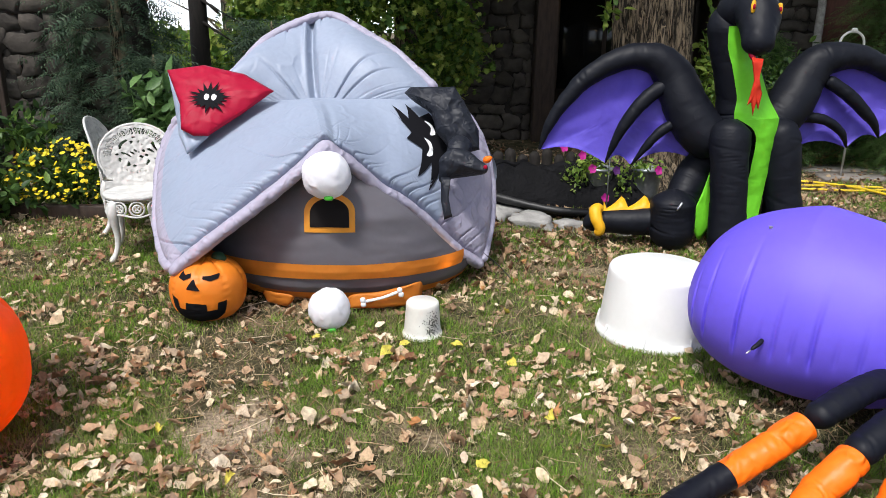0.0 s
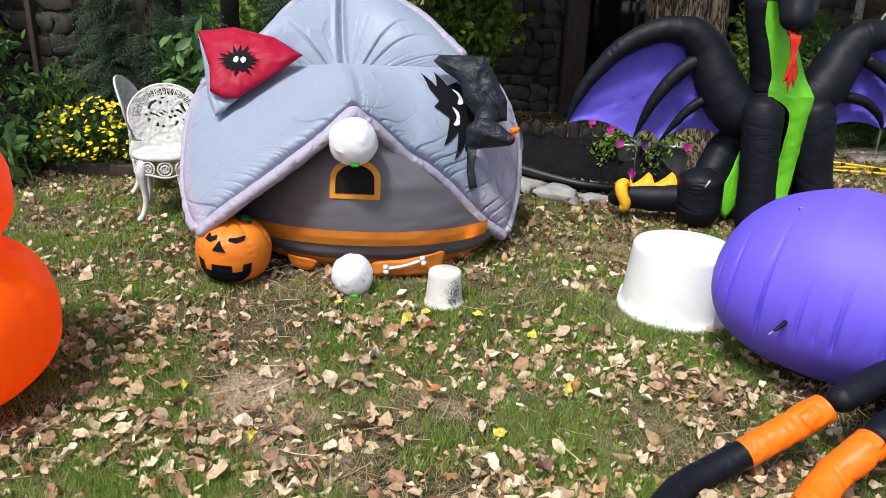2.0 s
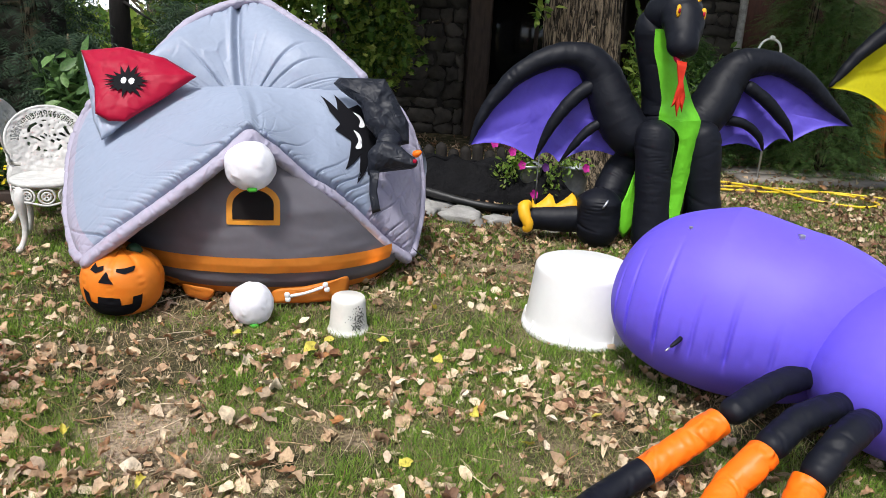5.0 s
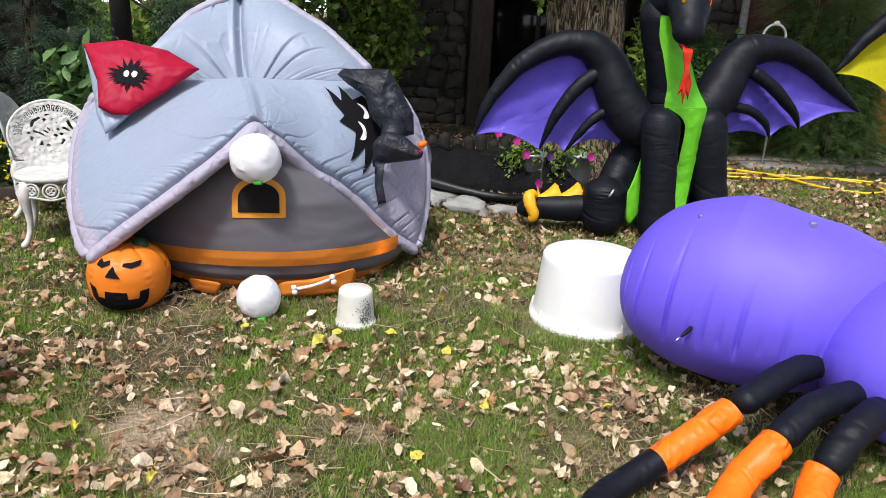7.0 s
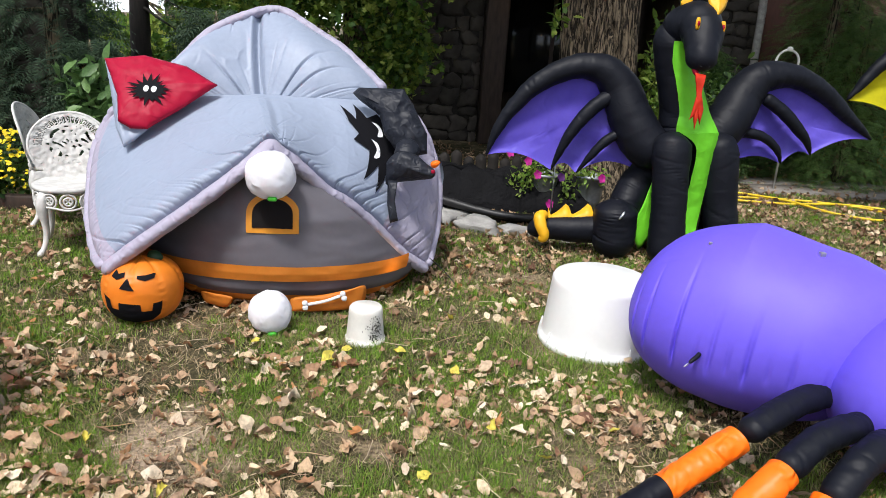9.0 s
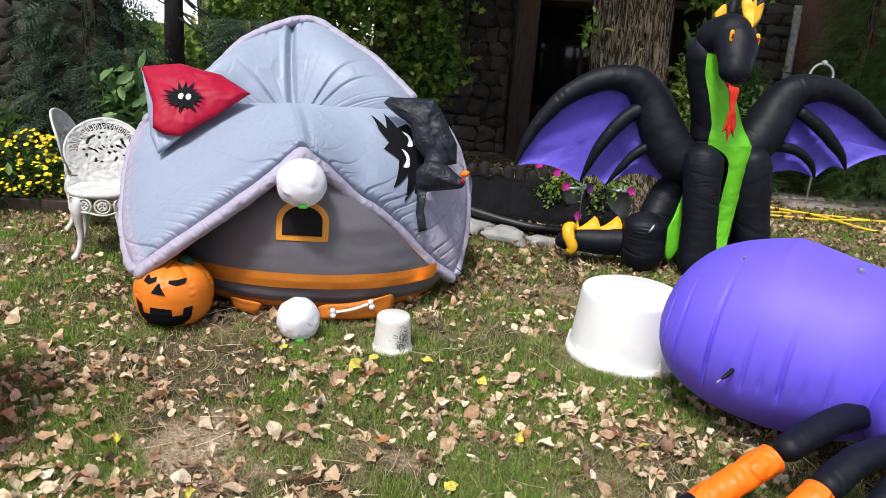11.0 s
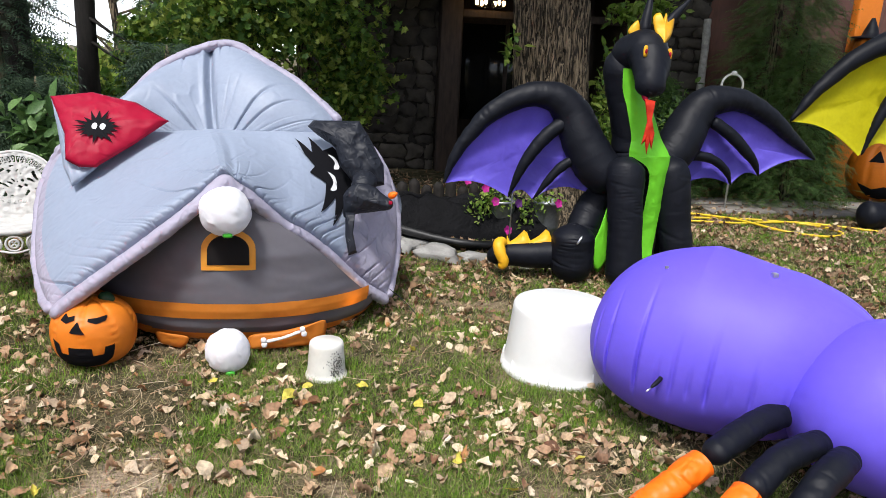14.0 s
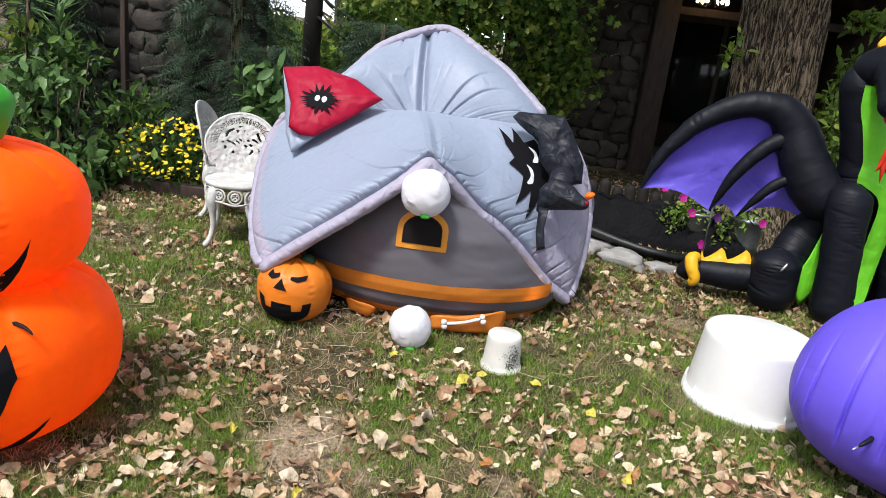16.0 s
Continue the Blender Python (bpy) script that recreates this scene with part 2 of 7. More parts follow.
litter_mat = coloured("dry_leaf_litter", [(0.46, 0.30, 0.17), (0.70, 0.54, 0.35), (0.82, 0.70, 0.52), (0.24, 0.11, 0.055), (0.58, 0.41, 0.25), (0.36, 0.20, 0.11), (0.76, 0.63, 0.44), (0.14, 0.06, 0.03), (0.64, 0.48, 0.30), (0.33, 0.17, 0.085), (0.74, 0.60, 0.40), (0.44, 0.19, 0.06)], 0.65, 0.12, 0.8)
# darker set of the litter colours, with the old tree's shade in them
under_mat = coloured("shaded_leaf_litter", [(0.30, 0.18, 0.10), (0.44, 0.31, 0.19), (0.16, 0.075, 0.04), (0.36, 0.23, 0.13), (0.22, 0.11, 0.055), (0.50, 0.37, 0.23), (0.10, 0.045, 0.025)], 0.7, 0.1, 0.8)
yellow_leaf = coloured("yellow_leaf", [(0.72, 0.52, 0.05), (0.62, 0.56, 0.10), (0.75, 0.45, 0.03)], 0.7, 0.15)
maple_leaf = coloured("lit_green_leaves", [(0.05, 0.11, 0.02), (0.11, 0.21, 0.03), (0.24, 0.34, 0.05), (0.035, 0.08, 0.018), (0.07, 0.15, 0.022), (0.36, 0.42, 0.08), (0.05, 0.11, 0.02)], 0.5, 0.45)
shrub_leaf = coloured("shrub_green_leaves", [(0.03, 0.07, 0.02), (0.07, 0.14, 0.03), (0.16, 0.27, 0.05), (0.025, 0.06, 0.02), (0.05, 0.10, 0.03), (0.11, 0.20, 0.035)], 0.45, 0.3)
broad_leaf = coloured("broad_green_leaves", [(0.12, 0.23, 0.07), (0.18, 0.30, 0.10), (0.09, 0.18, 0.055)], 0.45, 0.3)
lit_leaf = coloured("pale_lit_leaves", [(0.10, 0.20, 0.03), (0.24, 0.39, 0.06), (0.36, 0.46, 0.09), (0.06, 0.13, 0.025)], 0.5, 0.4)
yew_leaf = coloured("dark_evergreen_needles", [(0.026, 0.052, 0.030), (0.045, 0.080, 0.044), (0.075, 0.115, 0.060), (0.030, 0.060, 0.038)], 0.6, 0.2)
hemlock_leaf = coloured("green_evergreen_needles", [(0.05, 0.105, 0.03), (0.10, 0.19, 0.05), (0.19, 0.30, 0.08), (0.065, 0.135, 0.04)], 0.55, 0.25)
mum_yellow = coloured("yellow_petals", [(0.80, 0.62, 0.01), (0.85, 0.70, 0.03), (0.70, 0.50, 0.01)], 0.6, 0.2)
magenta = material("magenta_petals", (0.55, 0.02, 0.30), 0.6, vary=0.25, scale=40, thin=0.2)
violet = material("dark_violet_petals", (0.10, 0.02, 0.16), 0.6, vary=0.25, scale=40, thin=0.2)


def soil():
    m = bpy.data.materials.new("turf_and_soil")
    m.use_nodes = True
    N, L = m.node_tree.nodes, m.node_tree.links
    b = N["Principled BSDF"]
    b.inputs["Roughness"].default_value = 0.95
    b.inputs["Specular IOR Level"].default_value = 0.2
    co = N.new("ShaderNodeTexCoord")
    tex = []
    for s, d in ((0.9, 5), (7.0, 4), (55.0, 4)):
        n = N.new("ShaderNodeTexNoise")
        n.inputs["Scale"].default_value, n.inputs["Detail"].default_value = s, d
        L.new(co.outputs["Object"], n.inputs["Vector"])
        tex.append(n)
    r1 = N.new("ShaderNodeValToRGB")
    e = r1.color_ramp.elements
    e[0].position, e[0].color = 0.40, (0.27, 0.205, 0.13, 1)
    e[1].position, e[1].color = 0.60, (0.035, 0.038, 0.014, 1)
    k = e.new(0.48)
    k.color = (0.11, 0.09, 0.048, 1)
    add = N.new("ShaderNodeMath")
    add.operation = "MULTIPLY_ADD"
    add.inputs[1].default_value = 0.5
    L.new(tex[1].outputs["Fac"], add.inputs[0])
    half = N.new("ShaderNodeMath")
    half.operation = "MULTIPLY"
    half.inputs[1].default_value = 0.5
    L.new(tex[0].outputs["Fac"], half.inputs[0])
    L.new(half.outputs[0], add.inputs[2])
    L.new(add.outputs[0], r1.inputs[0])
    h = N.new("ShaderNodeHueSaturation")
    v = N.new("ShaderNodeMapRange")
    v.inputs["From Min"].default_value, v.inputs["From Max"].default_value = 0.3, 0.7
    v.inputs["To Min"].default_value, v.inputs["To Max"].default_value = 0.5, 1.4
    L.new(tex[2].outputs["Fac"], v.inputs["Value"])
    L.new(v.outputs[0], h.inputs["Value"])
    # a worn patch of pale dry earth
    away = N.new("ShaderNodeVectorMath")
    away.operation = "DISTANCE"
    away.inputs[1].default_value = (-0.78, 2.38, 0.0)
    L.new(co.outputs["Object"], away.inputs[0])
    ragged = N.new("ShaderNodeMath")
    ragged.operation = "MULTIPLY_ADD"
    ragged.inputs[1].default_value = 0.5
    L.new(tex[1].outputs["Fac"], ragged.inputs[0])
    L.new(away.outputs["Value"], ragged.inputs[2])
    edge = N.new("ShaderNodeMapRange")
    edge.inputs["From Min"].default_value, edge.inputs["From Max"].default_value = 0.55, 0.40
    L.new(ragged.outputs[0], edge.inputs["Value"])
    bare = N.new("ShaderNodeMix")
    bare.data_type = "RGBA"
    bare.inputs["B"].default_value = (0.40, 0.31, 0.22, 1)
    L.new(edge.outputs[0], bare.inputs["Factor"])
    L.new(r1.outputs[0], bare.inputs["A"])
    L.new(bare.outputs["Result"], h.inputs["Color"])
    L.new(h.outputs[0], b.inputs["Base Color"])
    bp = N.new("ShaderNodeBump")
    bp.inputs["Strength"].default_value, bp.inputs["Distance"].default_value = 0.8, 0.03
    L.new(tex[2].outputs["Fac"], bp.inputs["Height"])
    L.new(bp.outputs[0], b.inputs["Normal"])
    return m


soil_mat = soil()


# ---- shapes ----
rng = np.random.default_rng(7)


def to_mesh(name, verts, faces, smooth=True):
    me = bpy.data.meshes.new(name)
    me.from_pydata([tuple(v) for v in verts], [], [tuple(f) for f in faces])
    me.update()
    if smooth:
        me.polygons.foreach_set("use_smooth", [True] * len(me.polygons))
    return me


def thing(name, label, category, at=(0, 0, 0), group="", kind=""):
    ob = new(name)
    ob.location = at
    ob.empty_display_size = 0.05
    return tagged(ob, label, category, group, kind)


def part(name, shape, mat, parent, label=""):
    """Links a shape (a mesh, or its vertices and faces, in world metres) as one mesh object under parent."""
    me = shape if isinstance(shape, bpy.types.Mesh) else to_mesh(name, *shape)
    me.materials.clear()
    me.materials.append(mat)
    ob = new(name, me)
    if parent is not None:
        ob.parent = parent
        ob.matrix_parent_inverse = Matrix.Translation(-parent.location)
    return tagged(ob, label)


def alone(name, shape, mat, label, category, group="", kind=""):
    return tagged(part(name, shape, mat, None), label, category, group, kind)


def joined(*shapes):
    v, f, n = [], [], 0
    for a, b in shapes:
        v += [tuple(p) for p in a]
        f += [tuple(i + n for i in q) for q in b]
        n += len(a)
    return v, f


def smooth_line(pts, n):
    """n points on a smooth line through pts (any number of columns)."""
    p = np.array(pts, float)
    if len(p) == 2:
        p = np.array([p[0], (p[0] + p[1]) / 2, p[1]])
    p = np.vstack([2 * p[0] - p[1], p, 2 * p[-1] - p[-2]])
    d = np.sqrt(np.linalg.norm(np.diff(p[:, :3] if p.shape[1] >= 3 else p, axis=0), axis=1)) + 1e-6
    k = np.r_[0, np.cumsum(d)]
    out = []
    for u in np.linspace(k[1], k[-2], n):
        i = min(max(np.searchsorted(k, u, side="right") - 1, 1), len(p) - 3)
        t0, t1, t2, t3 = k[i - 1:i + 3]
        p0, p1, p2, p3 = p[i - 1:i + 3]
        a1 = (t1 - u) / (t1 - t0) * p0 + (u - t0) / (t1 - t0) * p1
        a2 = (t2 - u) / (t2 - t1) * p1 + (u - t1) / (t2 - t1) * p2
        a3 = (t3 - u) / (t3 - t2) * p2 + (u - t2) / (t3 - t2) * p3
        b1 = (t2 - u) / (t2 - t0) * a1 + (u - t0) / (t2 - t0) * a2
        b2 = (t3 - u) / (t3 - t1) * a2 + (u - t1) / (t3 - t1) * a3
        out.append((t2 - u) / (t2 - t1) * b1 + (u - t1) / (t2 - t1) * b2)
    return np.array(out)


def crumple(p, size, amount):
    """How far cloth puckers in or out at p."""
    return amount * (noise.noise(Vector(p) * (1 / size)) + 0.5 * noise.noise(Vector(p) * (2.3 / size)))


def frames_along(line):
    """Two cross directions at each point of a line, carried on without twist."""
    tan = np.gradient(line[:, :3], axis=0)
    tan /= np.linalg.norm(tan, axis=1)[:, None] + 1e-9
    side = np.cross(tan[0], (0, 0, 1))
    if np.linalg.norm(side) < 0.2:
        side = np.cross(tan[0], (0, 1, 0))
    side /= np.linalg.norm(side)
    sides, ups = [], []
    for t in tan:
        side = side - t * (side @ t)
        side /= np.linalg.norm(side)
        sides.append(side)
        ups.append(np.cross(side, t))
    return np.array(sides), np.array(ups)


def tube(pts, n=40, seg=20, wrinkle=0.0, size=0.05, flat=1.0, ends=True, round_ends=True, ring=0.25, creases=0):
    """A tapering, slightly puckered tube through rows of x, y, z, radius."""
    line = smooth_line(pts, n)
    rad = np.maximum(line[:, 3], 0.002)
    if round_ends:
        length = np.r_[0, np.cumsum(np.linalg.norm(np.diff(line[:, :3], axis=0), axis=1))]
        for d, r in ((length, rad[0]), (length[-1] - length, rad[-1])):
            near = d < r
            rad = np.where(near, rad * np.sqrt(np.maximum(1 - (1 - d / r) ** 2, 0.06)), rad)
    s, u = frames_along(line)
    lng = float(np.linalg.norm(np.diff(line[:, :3], axis=0), axis=1).sum())
    v, f = [], []
    run = np.r_[0, np.cumsum(np.linalg.norm(np.diff(line[:, :3], axis=0), axis=1))]
    g = random.Random(int(lng * 1e4))
    # short sharp folds, each over a part of the girth: place, middle angle, slant, depth, width
    folds = [(g.uniform(0.03, 0.97) * lng, g.uniform(0, 6.283), g.uniform(-0.9, 0.9), g.uniform(0.02, 0.09), g.uniform(0.004, 0.010)) for _ in range(creases)]
    for i in range(n):
        for j in range(seg):
            a = 2 * math.pi * j / seg
            w = s[i] * math.cos(a) + u[i] * math.sin(a) * flat
            p = line[i, :3] + w * rad[i]
            if wrinkle:
                p = p + w * (crumple(p, size, wrinkle) + ring * wrinkle * noise.noise(Vector((i * 60.0 / n * lng, math.cos(a) * 1.5, math.sin(a) * 1.5))))
            for at, mid, slant, deep, wide in folds:
                d = (a - mid + math.pi) % (2 * math.pi) - math.pi
                k = (run[i] - at - slant * d * rad[i]) / wide
                if abs(k) < 3 and abs(d) < 1.3:
                    p = p - w * deep * rad[i] * math.exp(-k * k) * math.cos(d * 1.2) ** 2
            v.append(p)
    for i in range(n - 1):
        for j in range(seg):
            k = (j + 1) % seg
            f.append((i * seg + j, i * seg + k, (i + 1) * seg + k, (i + 1) * seg + j))
    if ends:
        f.append(tuple(range(seg))[::-1])
        f.append(tuple((n - 1) * seg + j for j in range(seg)))
    return v, f


def lathe(profile, seg=48, at=(0, 0, 0)):
    """Turned round the upright axis from rows of radius, height."""
    v, f = [], []
    for r, z in profile:
        for j in range(seg):
            a = 2 * math.pi * j / seg
            v.append((at[0] + r * math.cos(a), at[1] + r * math.sin(a), at[2] + z))
    for i in range(len(profile) - 1):
        for j in range(seg):
            k = (j + 1) % seg
            f.append((i * seg + j, i * seg + k, (i + 1) * seg + k, (i + 1) * seg + j))
    f.append(tuple(range(seg))[::-1])
    f.append(tuple((len(profile) - 1) * seg + j for j in range(seg)))
    return v, f


def sheet(surface, nu=48, nv=48):
    """A grid over surface(u, v), both from 0 to 1."""
    v = [surface(i / nu, j / nv) for j in range(nv + 1) for i in range(nu + 1)]
    f = [(j * (nu + 1) + i, j * (nu + 1) + i + 1, (j + 1) * (nu + 1) + i + 1, (j + 1) * (nu + 1) + i) for j in range(nv) for i in range(nu)]
    return v, f


def printed(surface, outline, lift=0.005, cuts=4, smooth_n=0, fan=False):
    """A cloth print: a flat outline in u, v laid on a surface, a little proud of it."""
    pts = [Vector((a, b, 0)) for a, b in outline]
    if smooth_n:
        ring = list(outline) + [outline[0]]
        pts = [Vector((p[0], p[1], 0)) for p in smooth_line([(a, b, 0) for a, b in ring], smooth_n)[:-1]]
    bm = bmesh.new()
    ring = [bm.verts.new(p) for p in pts]
    if fan:
        hub = bm.verts.new(sum(pts, Vector()) / len(pts))
        for a, b in zip(ring, ring[1:] + ring[:1]):
            bm.faces.new((hub, a, b))
    else:
        bm.faces.new(ring)
        bmesh.ops.triangulate(bm, faces=bm.faces[:], ngon_method="EAR_CLIP")
    bmesh.ops.subdivide_edges(bm, edges=bm.edges[:], cuts=cuts, use_grid_fill=True)
    bm.verts.index_update()
    e = 0.004
    out = []
    for q in bm.verts:
        u, w = q.co.x, q.co.y
        p = np.array(surface(u, w))
        n = np.cross(np.array(surface(u + e, w)) - p, np.array(surface(u, w + e)) - p)
        n /= np.linalg.norm(n) + 1e-12
        if n[1] > 0 and abs(n[1]) > 0.05:
            n = -n
        out.append(p + n * lift)
    faces = [[q.index for q in fc.verts] for fc in bm.faces]
    bm.free()
    return out, faces


def coons(c0, c1, left, right, n=64):
    """A surface between a lower and an upper line, and a left and a right one."""
    A, B, C, D = (smooth_line(c, n + 1) for c in (c0, c1, left, right))

    def at(line, k):
        k = min(max(k, 0.0), 1.0) * n
        i = min(int(k), n - 1)
        return line[i] + (line[i + 1] - line[i]) * (k - i)

    def surface(u, v):
        p = (1 - v) * at(A, u) + v * at(B, u) + (1 - u) * at(C, v) + u * at(D, v)
        return p - ((1 - u) * (1 - v) * A[0] + u * (1 - v) * A[-1] + (1 - u) * v * B[0] + u * v * B[-1])
    return surface


def crisp(corners, bow=0.0):
    """The corners with points close by on both sides, so that a smooth line still turns sharply there."""
    out = []
    for i, c in enumerate(corners):
        p, q = np.array(corners[i - 1]), np.array(corners[(i + 1) % len(corners)])
        c = np.array(c)
        out += [tuple(c + (p - c) * 0.12), tuple(c), tuple(c + (q - c) * 0.12)]
    return out


def pillow(outline, front, rise=0.08, drop=0.05, n=72, rings=12, wrinkle=0.006):
    """A stuffed cushion with a smooth outline, swelling by rise along front and by drop to the other side."""
    edge = smooth_line(list(outline) + [outline[0]], n + 1)[:-1]
    mid = edge.mean(0)
    fr = np.array(front, float)
    fr /= np.linalg.norm(fr)
    v, f = [mid + fr * rise], []
    for side, h in ((1, rise), (-1, drop)):
        for k in (range(1, rings + 1) if side == 1 else range(rings - 1, 0, -1)):
            r = k / rings
            for e in edge:
                p = mid + (e - mid) * r
                v.append(p + fr * side * (h * (1 - r ** 2.4) ** 0.6 + (crumple(p, 0.07, wrinkle) if r < 1 else 0)))
    v.append(mid - fr * drop)
    total = 2 * rings - 1
    for j in range(n):
        k = (j + 1) % n
        f.append((0, 1 + j, 1 + k))
        for i in range(total - 1):
            a, b = 1 + i * n, 1 + (i + 1) * n
            f.append((a + j, b + j, b + k, a + k))
        a = 1 + (total - 1) * n
        f.append((a + k, a + j, len(v) - 1))
    return v, f


def pillow_face(outline, front, rise, n=200):
    """The front of a pillow as a surface of metres right and up from its middle."""
    edge = smooth_line(list(outline) + [outline[0]], n + 1)[:-1]
    mid = edge.mean(0)
    fr = np.array(front, float)
    fr /= np.linalg.norm(fr)
    ax = np.array([1.0, 0, 0]) - fr * fr[0]
    ax /= np.linalg.norm(ax)
    az = np.cross(ax, fr)
    az = az if az[2] > 0 else -az
    flat = np.stack([(edge - mid) @ ax, (edge - mid) @ az], 1)
    ang, rad = np.arctan2(flat[:, 1], flat[:, 0]), np.hypot(*flat.T)
    order = np.argsort(ang)

    def s(a, b):
        t, d = math.atan2(b, a), math.hypot(a, b)
        i = order[min(np.searchsorted(ang[order], t), n - 1)]
        r = min(d / rad[i], 0.99)
        lift = (edge[i] - mid) @ fr * r
        return tuple(mid + ax * a + az * b + fr * (lift + rise * (1 - r ** 2.4) ** 0.6))
    return s


def panel(outline, thick, n=0):
    """A flat cut-out with a little thickness; outline: points of x, y, z, given in order."""
    pts = smooth_line(list(outline) + [outline[0]], n + 1)[:-1] if n else np.array(outline, float)
    k = len(pts)
    off = np.array(thick, float)
    v = [*pts, *(pts + off)]
    f = [tuple(range(k)), tuple(range(2 * k - 1, k - 1, -1))]
    f += [(i, i + k, (i + 1) % k + k, (i + 1) % k) for i in range(k)]
    return v, f


def block(x0, y0, z0, x1, y1, z1, soft=0.01):
    """A box with worn edges."""
    bm = bmesh.new()
    bmesh.ops.create_cube(bm, size=1.0)
    bmesh.ops.scale(bm, vec=(x1 - x0, y1 - y0, z1 - z0), verts=bm.verts)
    bmesh.ops.translate(bm, vec=((x0 + x1) / 2, (y0 + y1) / 2, (z0 + z1) / 2), verts=bm.verts)
    if soft:
        bmesh.ops.bevel(bm, geom=bm.edges[:], offset=soft, segments=2, affect="EDGES", profile=0.6)
    bm.verts.index_update()
    v = [q.co.copy() for q in bm.verts]
    f = [[q.index for q in fc.verts] for fc in bm.faces]
    bm.free()
    return v, f


def boulder(at, size, seed=0, turn=0.0, seg=12, rough=0.22, boxy=0.7):
    """An uneven rounded stone."""
    v, f = [], []
    ca, sa = math.cos(turn), math.sin(turn)
    for i in range(seg // 2 + 1):
        th = math.pi * i / (seg // 2)
        for j in range(seg):
            ph = 2 * math.pi * j / seg
            d = Vector((math.sin(th) * math.cos(ph), math.sin(th) * math.sin(ph), math.cos(th)))
            d = Vector([math.copysign(abs(c) ** boxy, c) for c in d])
            k = 1 + rough * noise.noise(d * 1.3 + Vector((seed * 7.3, seed * 3.1, seed)))
            x, y, z = d.x * size[0] * k, d.y * size[1] * k, d.z * size[2] * k
            v.append((at[0] + x * ca - y * sa, at[1] + x * sa + y * ca, at[2] + z))
    for i in range(seg // 2):
        for j in range(seg):
            k = (j + 1) % seg
            f.append((i * seg + j, (i + 1) * seg + j, (i + 1) * seg + k, i * seg + k))
    return v, f


def scatter_mesh(name, template_v, template_f, places, turns, sizes, smooth=False):
    """One mesh of many small copies of a template (numpy, quick); turns: (n, 3, 3), sizes: (n,) or (n, 3)."""
    tv = np.array(template_v, float)
    n, k = len(places), len(tv)
    sz = np.asarray(sizes, float)
    sz = sz[:, None, None] if sz.ndim == 1 else sz[:, None, :]
    v = np.einsum("nij,nkj->nki", turns, tv[None] * sz) + np.asarray(places)[:, None]
    me = bpy.data.meshes.new(name)
    me.vertices.add(n * k)
    me.vertices.foreach_set("co", v.astype(np.float32).ravel())
    lens = [len(q) for q in template_f]
    flat = np.array([i for q in template_f for i in q])
    me.loops.add(n * len(flat))
    me.loops.foreach_set("vertex_index", (flat[None] + (np.arange(n) * k)[:, None]).astype(np.int32).ravel())
    me.polygons.add(n * len(lens))
    starts = np.r_[0, np.cumsum(lens)[:-1]]
    me.polygons.foreach_set("loop_start", (starts[None] + (np.arange(n) * len(flat))[:, None]).astype(np.int32).ravel())
    me.polygons.foreach_set("loop_total", np.tile(lens, n).astype(np.int32))
    me.update(calc_edges=True)
    if smooth:
        me.polygons.foreach_set("use_smooth", np.ones(n * len(lens), bool))
    return me


def turns_of(rx, ry, rz):
    """Rotation matrices from arrays of angles."""
    cx, sx, cy, sy, cz, sz = np.cos(rx), np.sin(rx), np.cos(ry), np.sin(ry), np.cos(rz), np.sin(rz)
    o, i = np.zeros_like(rx), np.ones_like(rx)
    X = np.stack([np.stack([i, o, o], -1), np.stack([o, cx, -sx], -1), np.stack([o, sx, cx], -1)], -2)
    Y = np.stack([np.stack([cy, o, sy], -1), np.stack([o, i, o], -1), np.stack([-sy, o, cy], -1)], -2)
    Z = np.stack([np.stack([cz, -sz, o], -1), np.stack([sz, cz, o], -1), np.stack([o, o, i], -1)], -2)
    return Z @ Y @ X


def random_turns(n, tilt=1.2):
    return turns_of(rng.normal(0, tilt, n), rng.normal(0, tilt, n), rng.uniform(0, 6.283, n))


# A pointed oval leaf, folded along its rib; and a lobed one, curling up.
OVAL = ([(0, 0, 0), (0.3, 0.22, 0.06), (0.3, -0.22, 0.06), (0.65, 0.2, 0.03), (0.65, -0.2, 0.03), (1, 0, -0.08), (0.5, 0, -0.03)],
        [(0, 2, 6), (0, 6, 1), (1, 6, 3), (2, 4, 6), (3, 6, 5), (4, 5, 6)])
LOBED = ([(0, 0, 0), (0.1, 0.42, 0.10), (0.38, 0.22, 0.03), (0.5, 0.52, 0.16), (0.7, 0.2, 0.05), (1.0, 0.05, 0.16), (0.72, -0.18, 0.04), (0.55, -0.5, 0.12), (0.38, -0.2, 0.02), (0.12, -0.4, 0.13), (0.4, 0, -0.02)],
         [(0, 10, 1), (1, 10, 2), (2, 10, 3), (3, 10, 4), (4, 10, 5), (5, 10, 6), (6, 10, 7), (7, 10, 8), (8, 10, 9), (9, 10, 0)])
BLADE = ([(-0.5, 0, 0), (0.5, 0, 0), (-0.35, 0.18, 0.55), (0.35, 0.18, 0.55), (0, 0.55, 1.0)], [(0, 1, 3, 2), (2, 3, 4)])


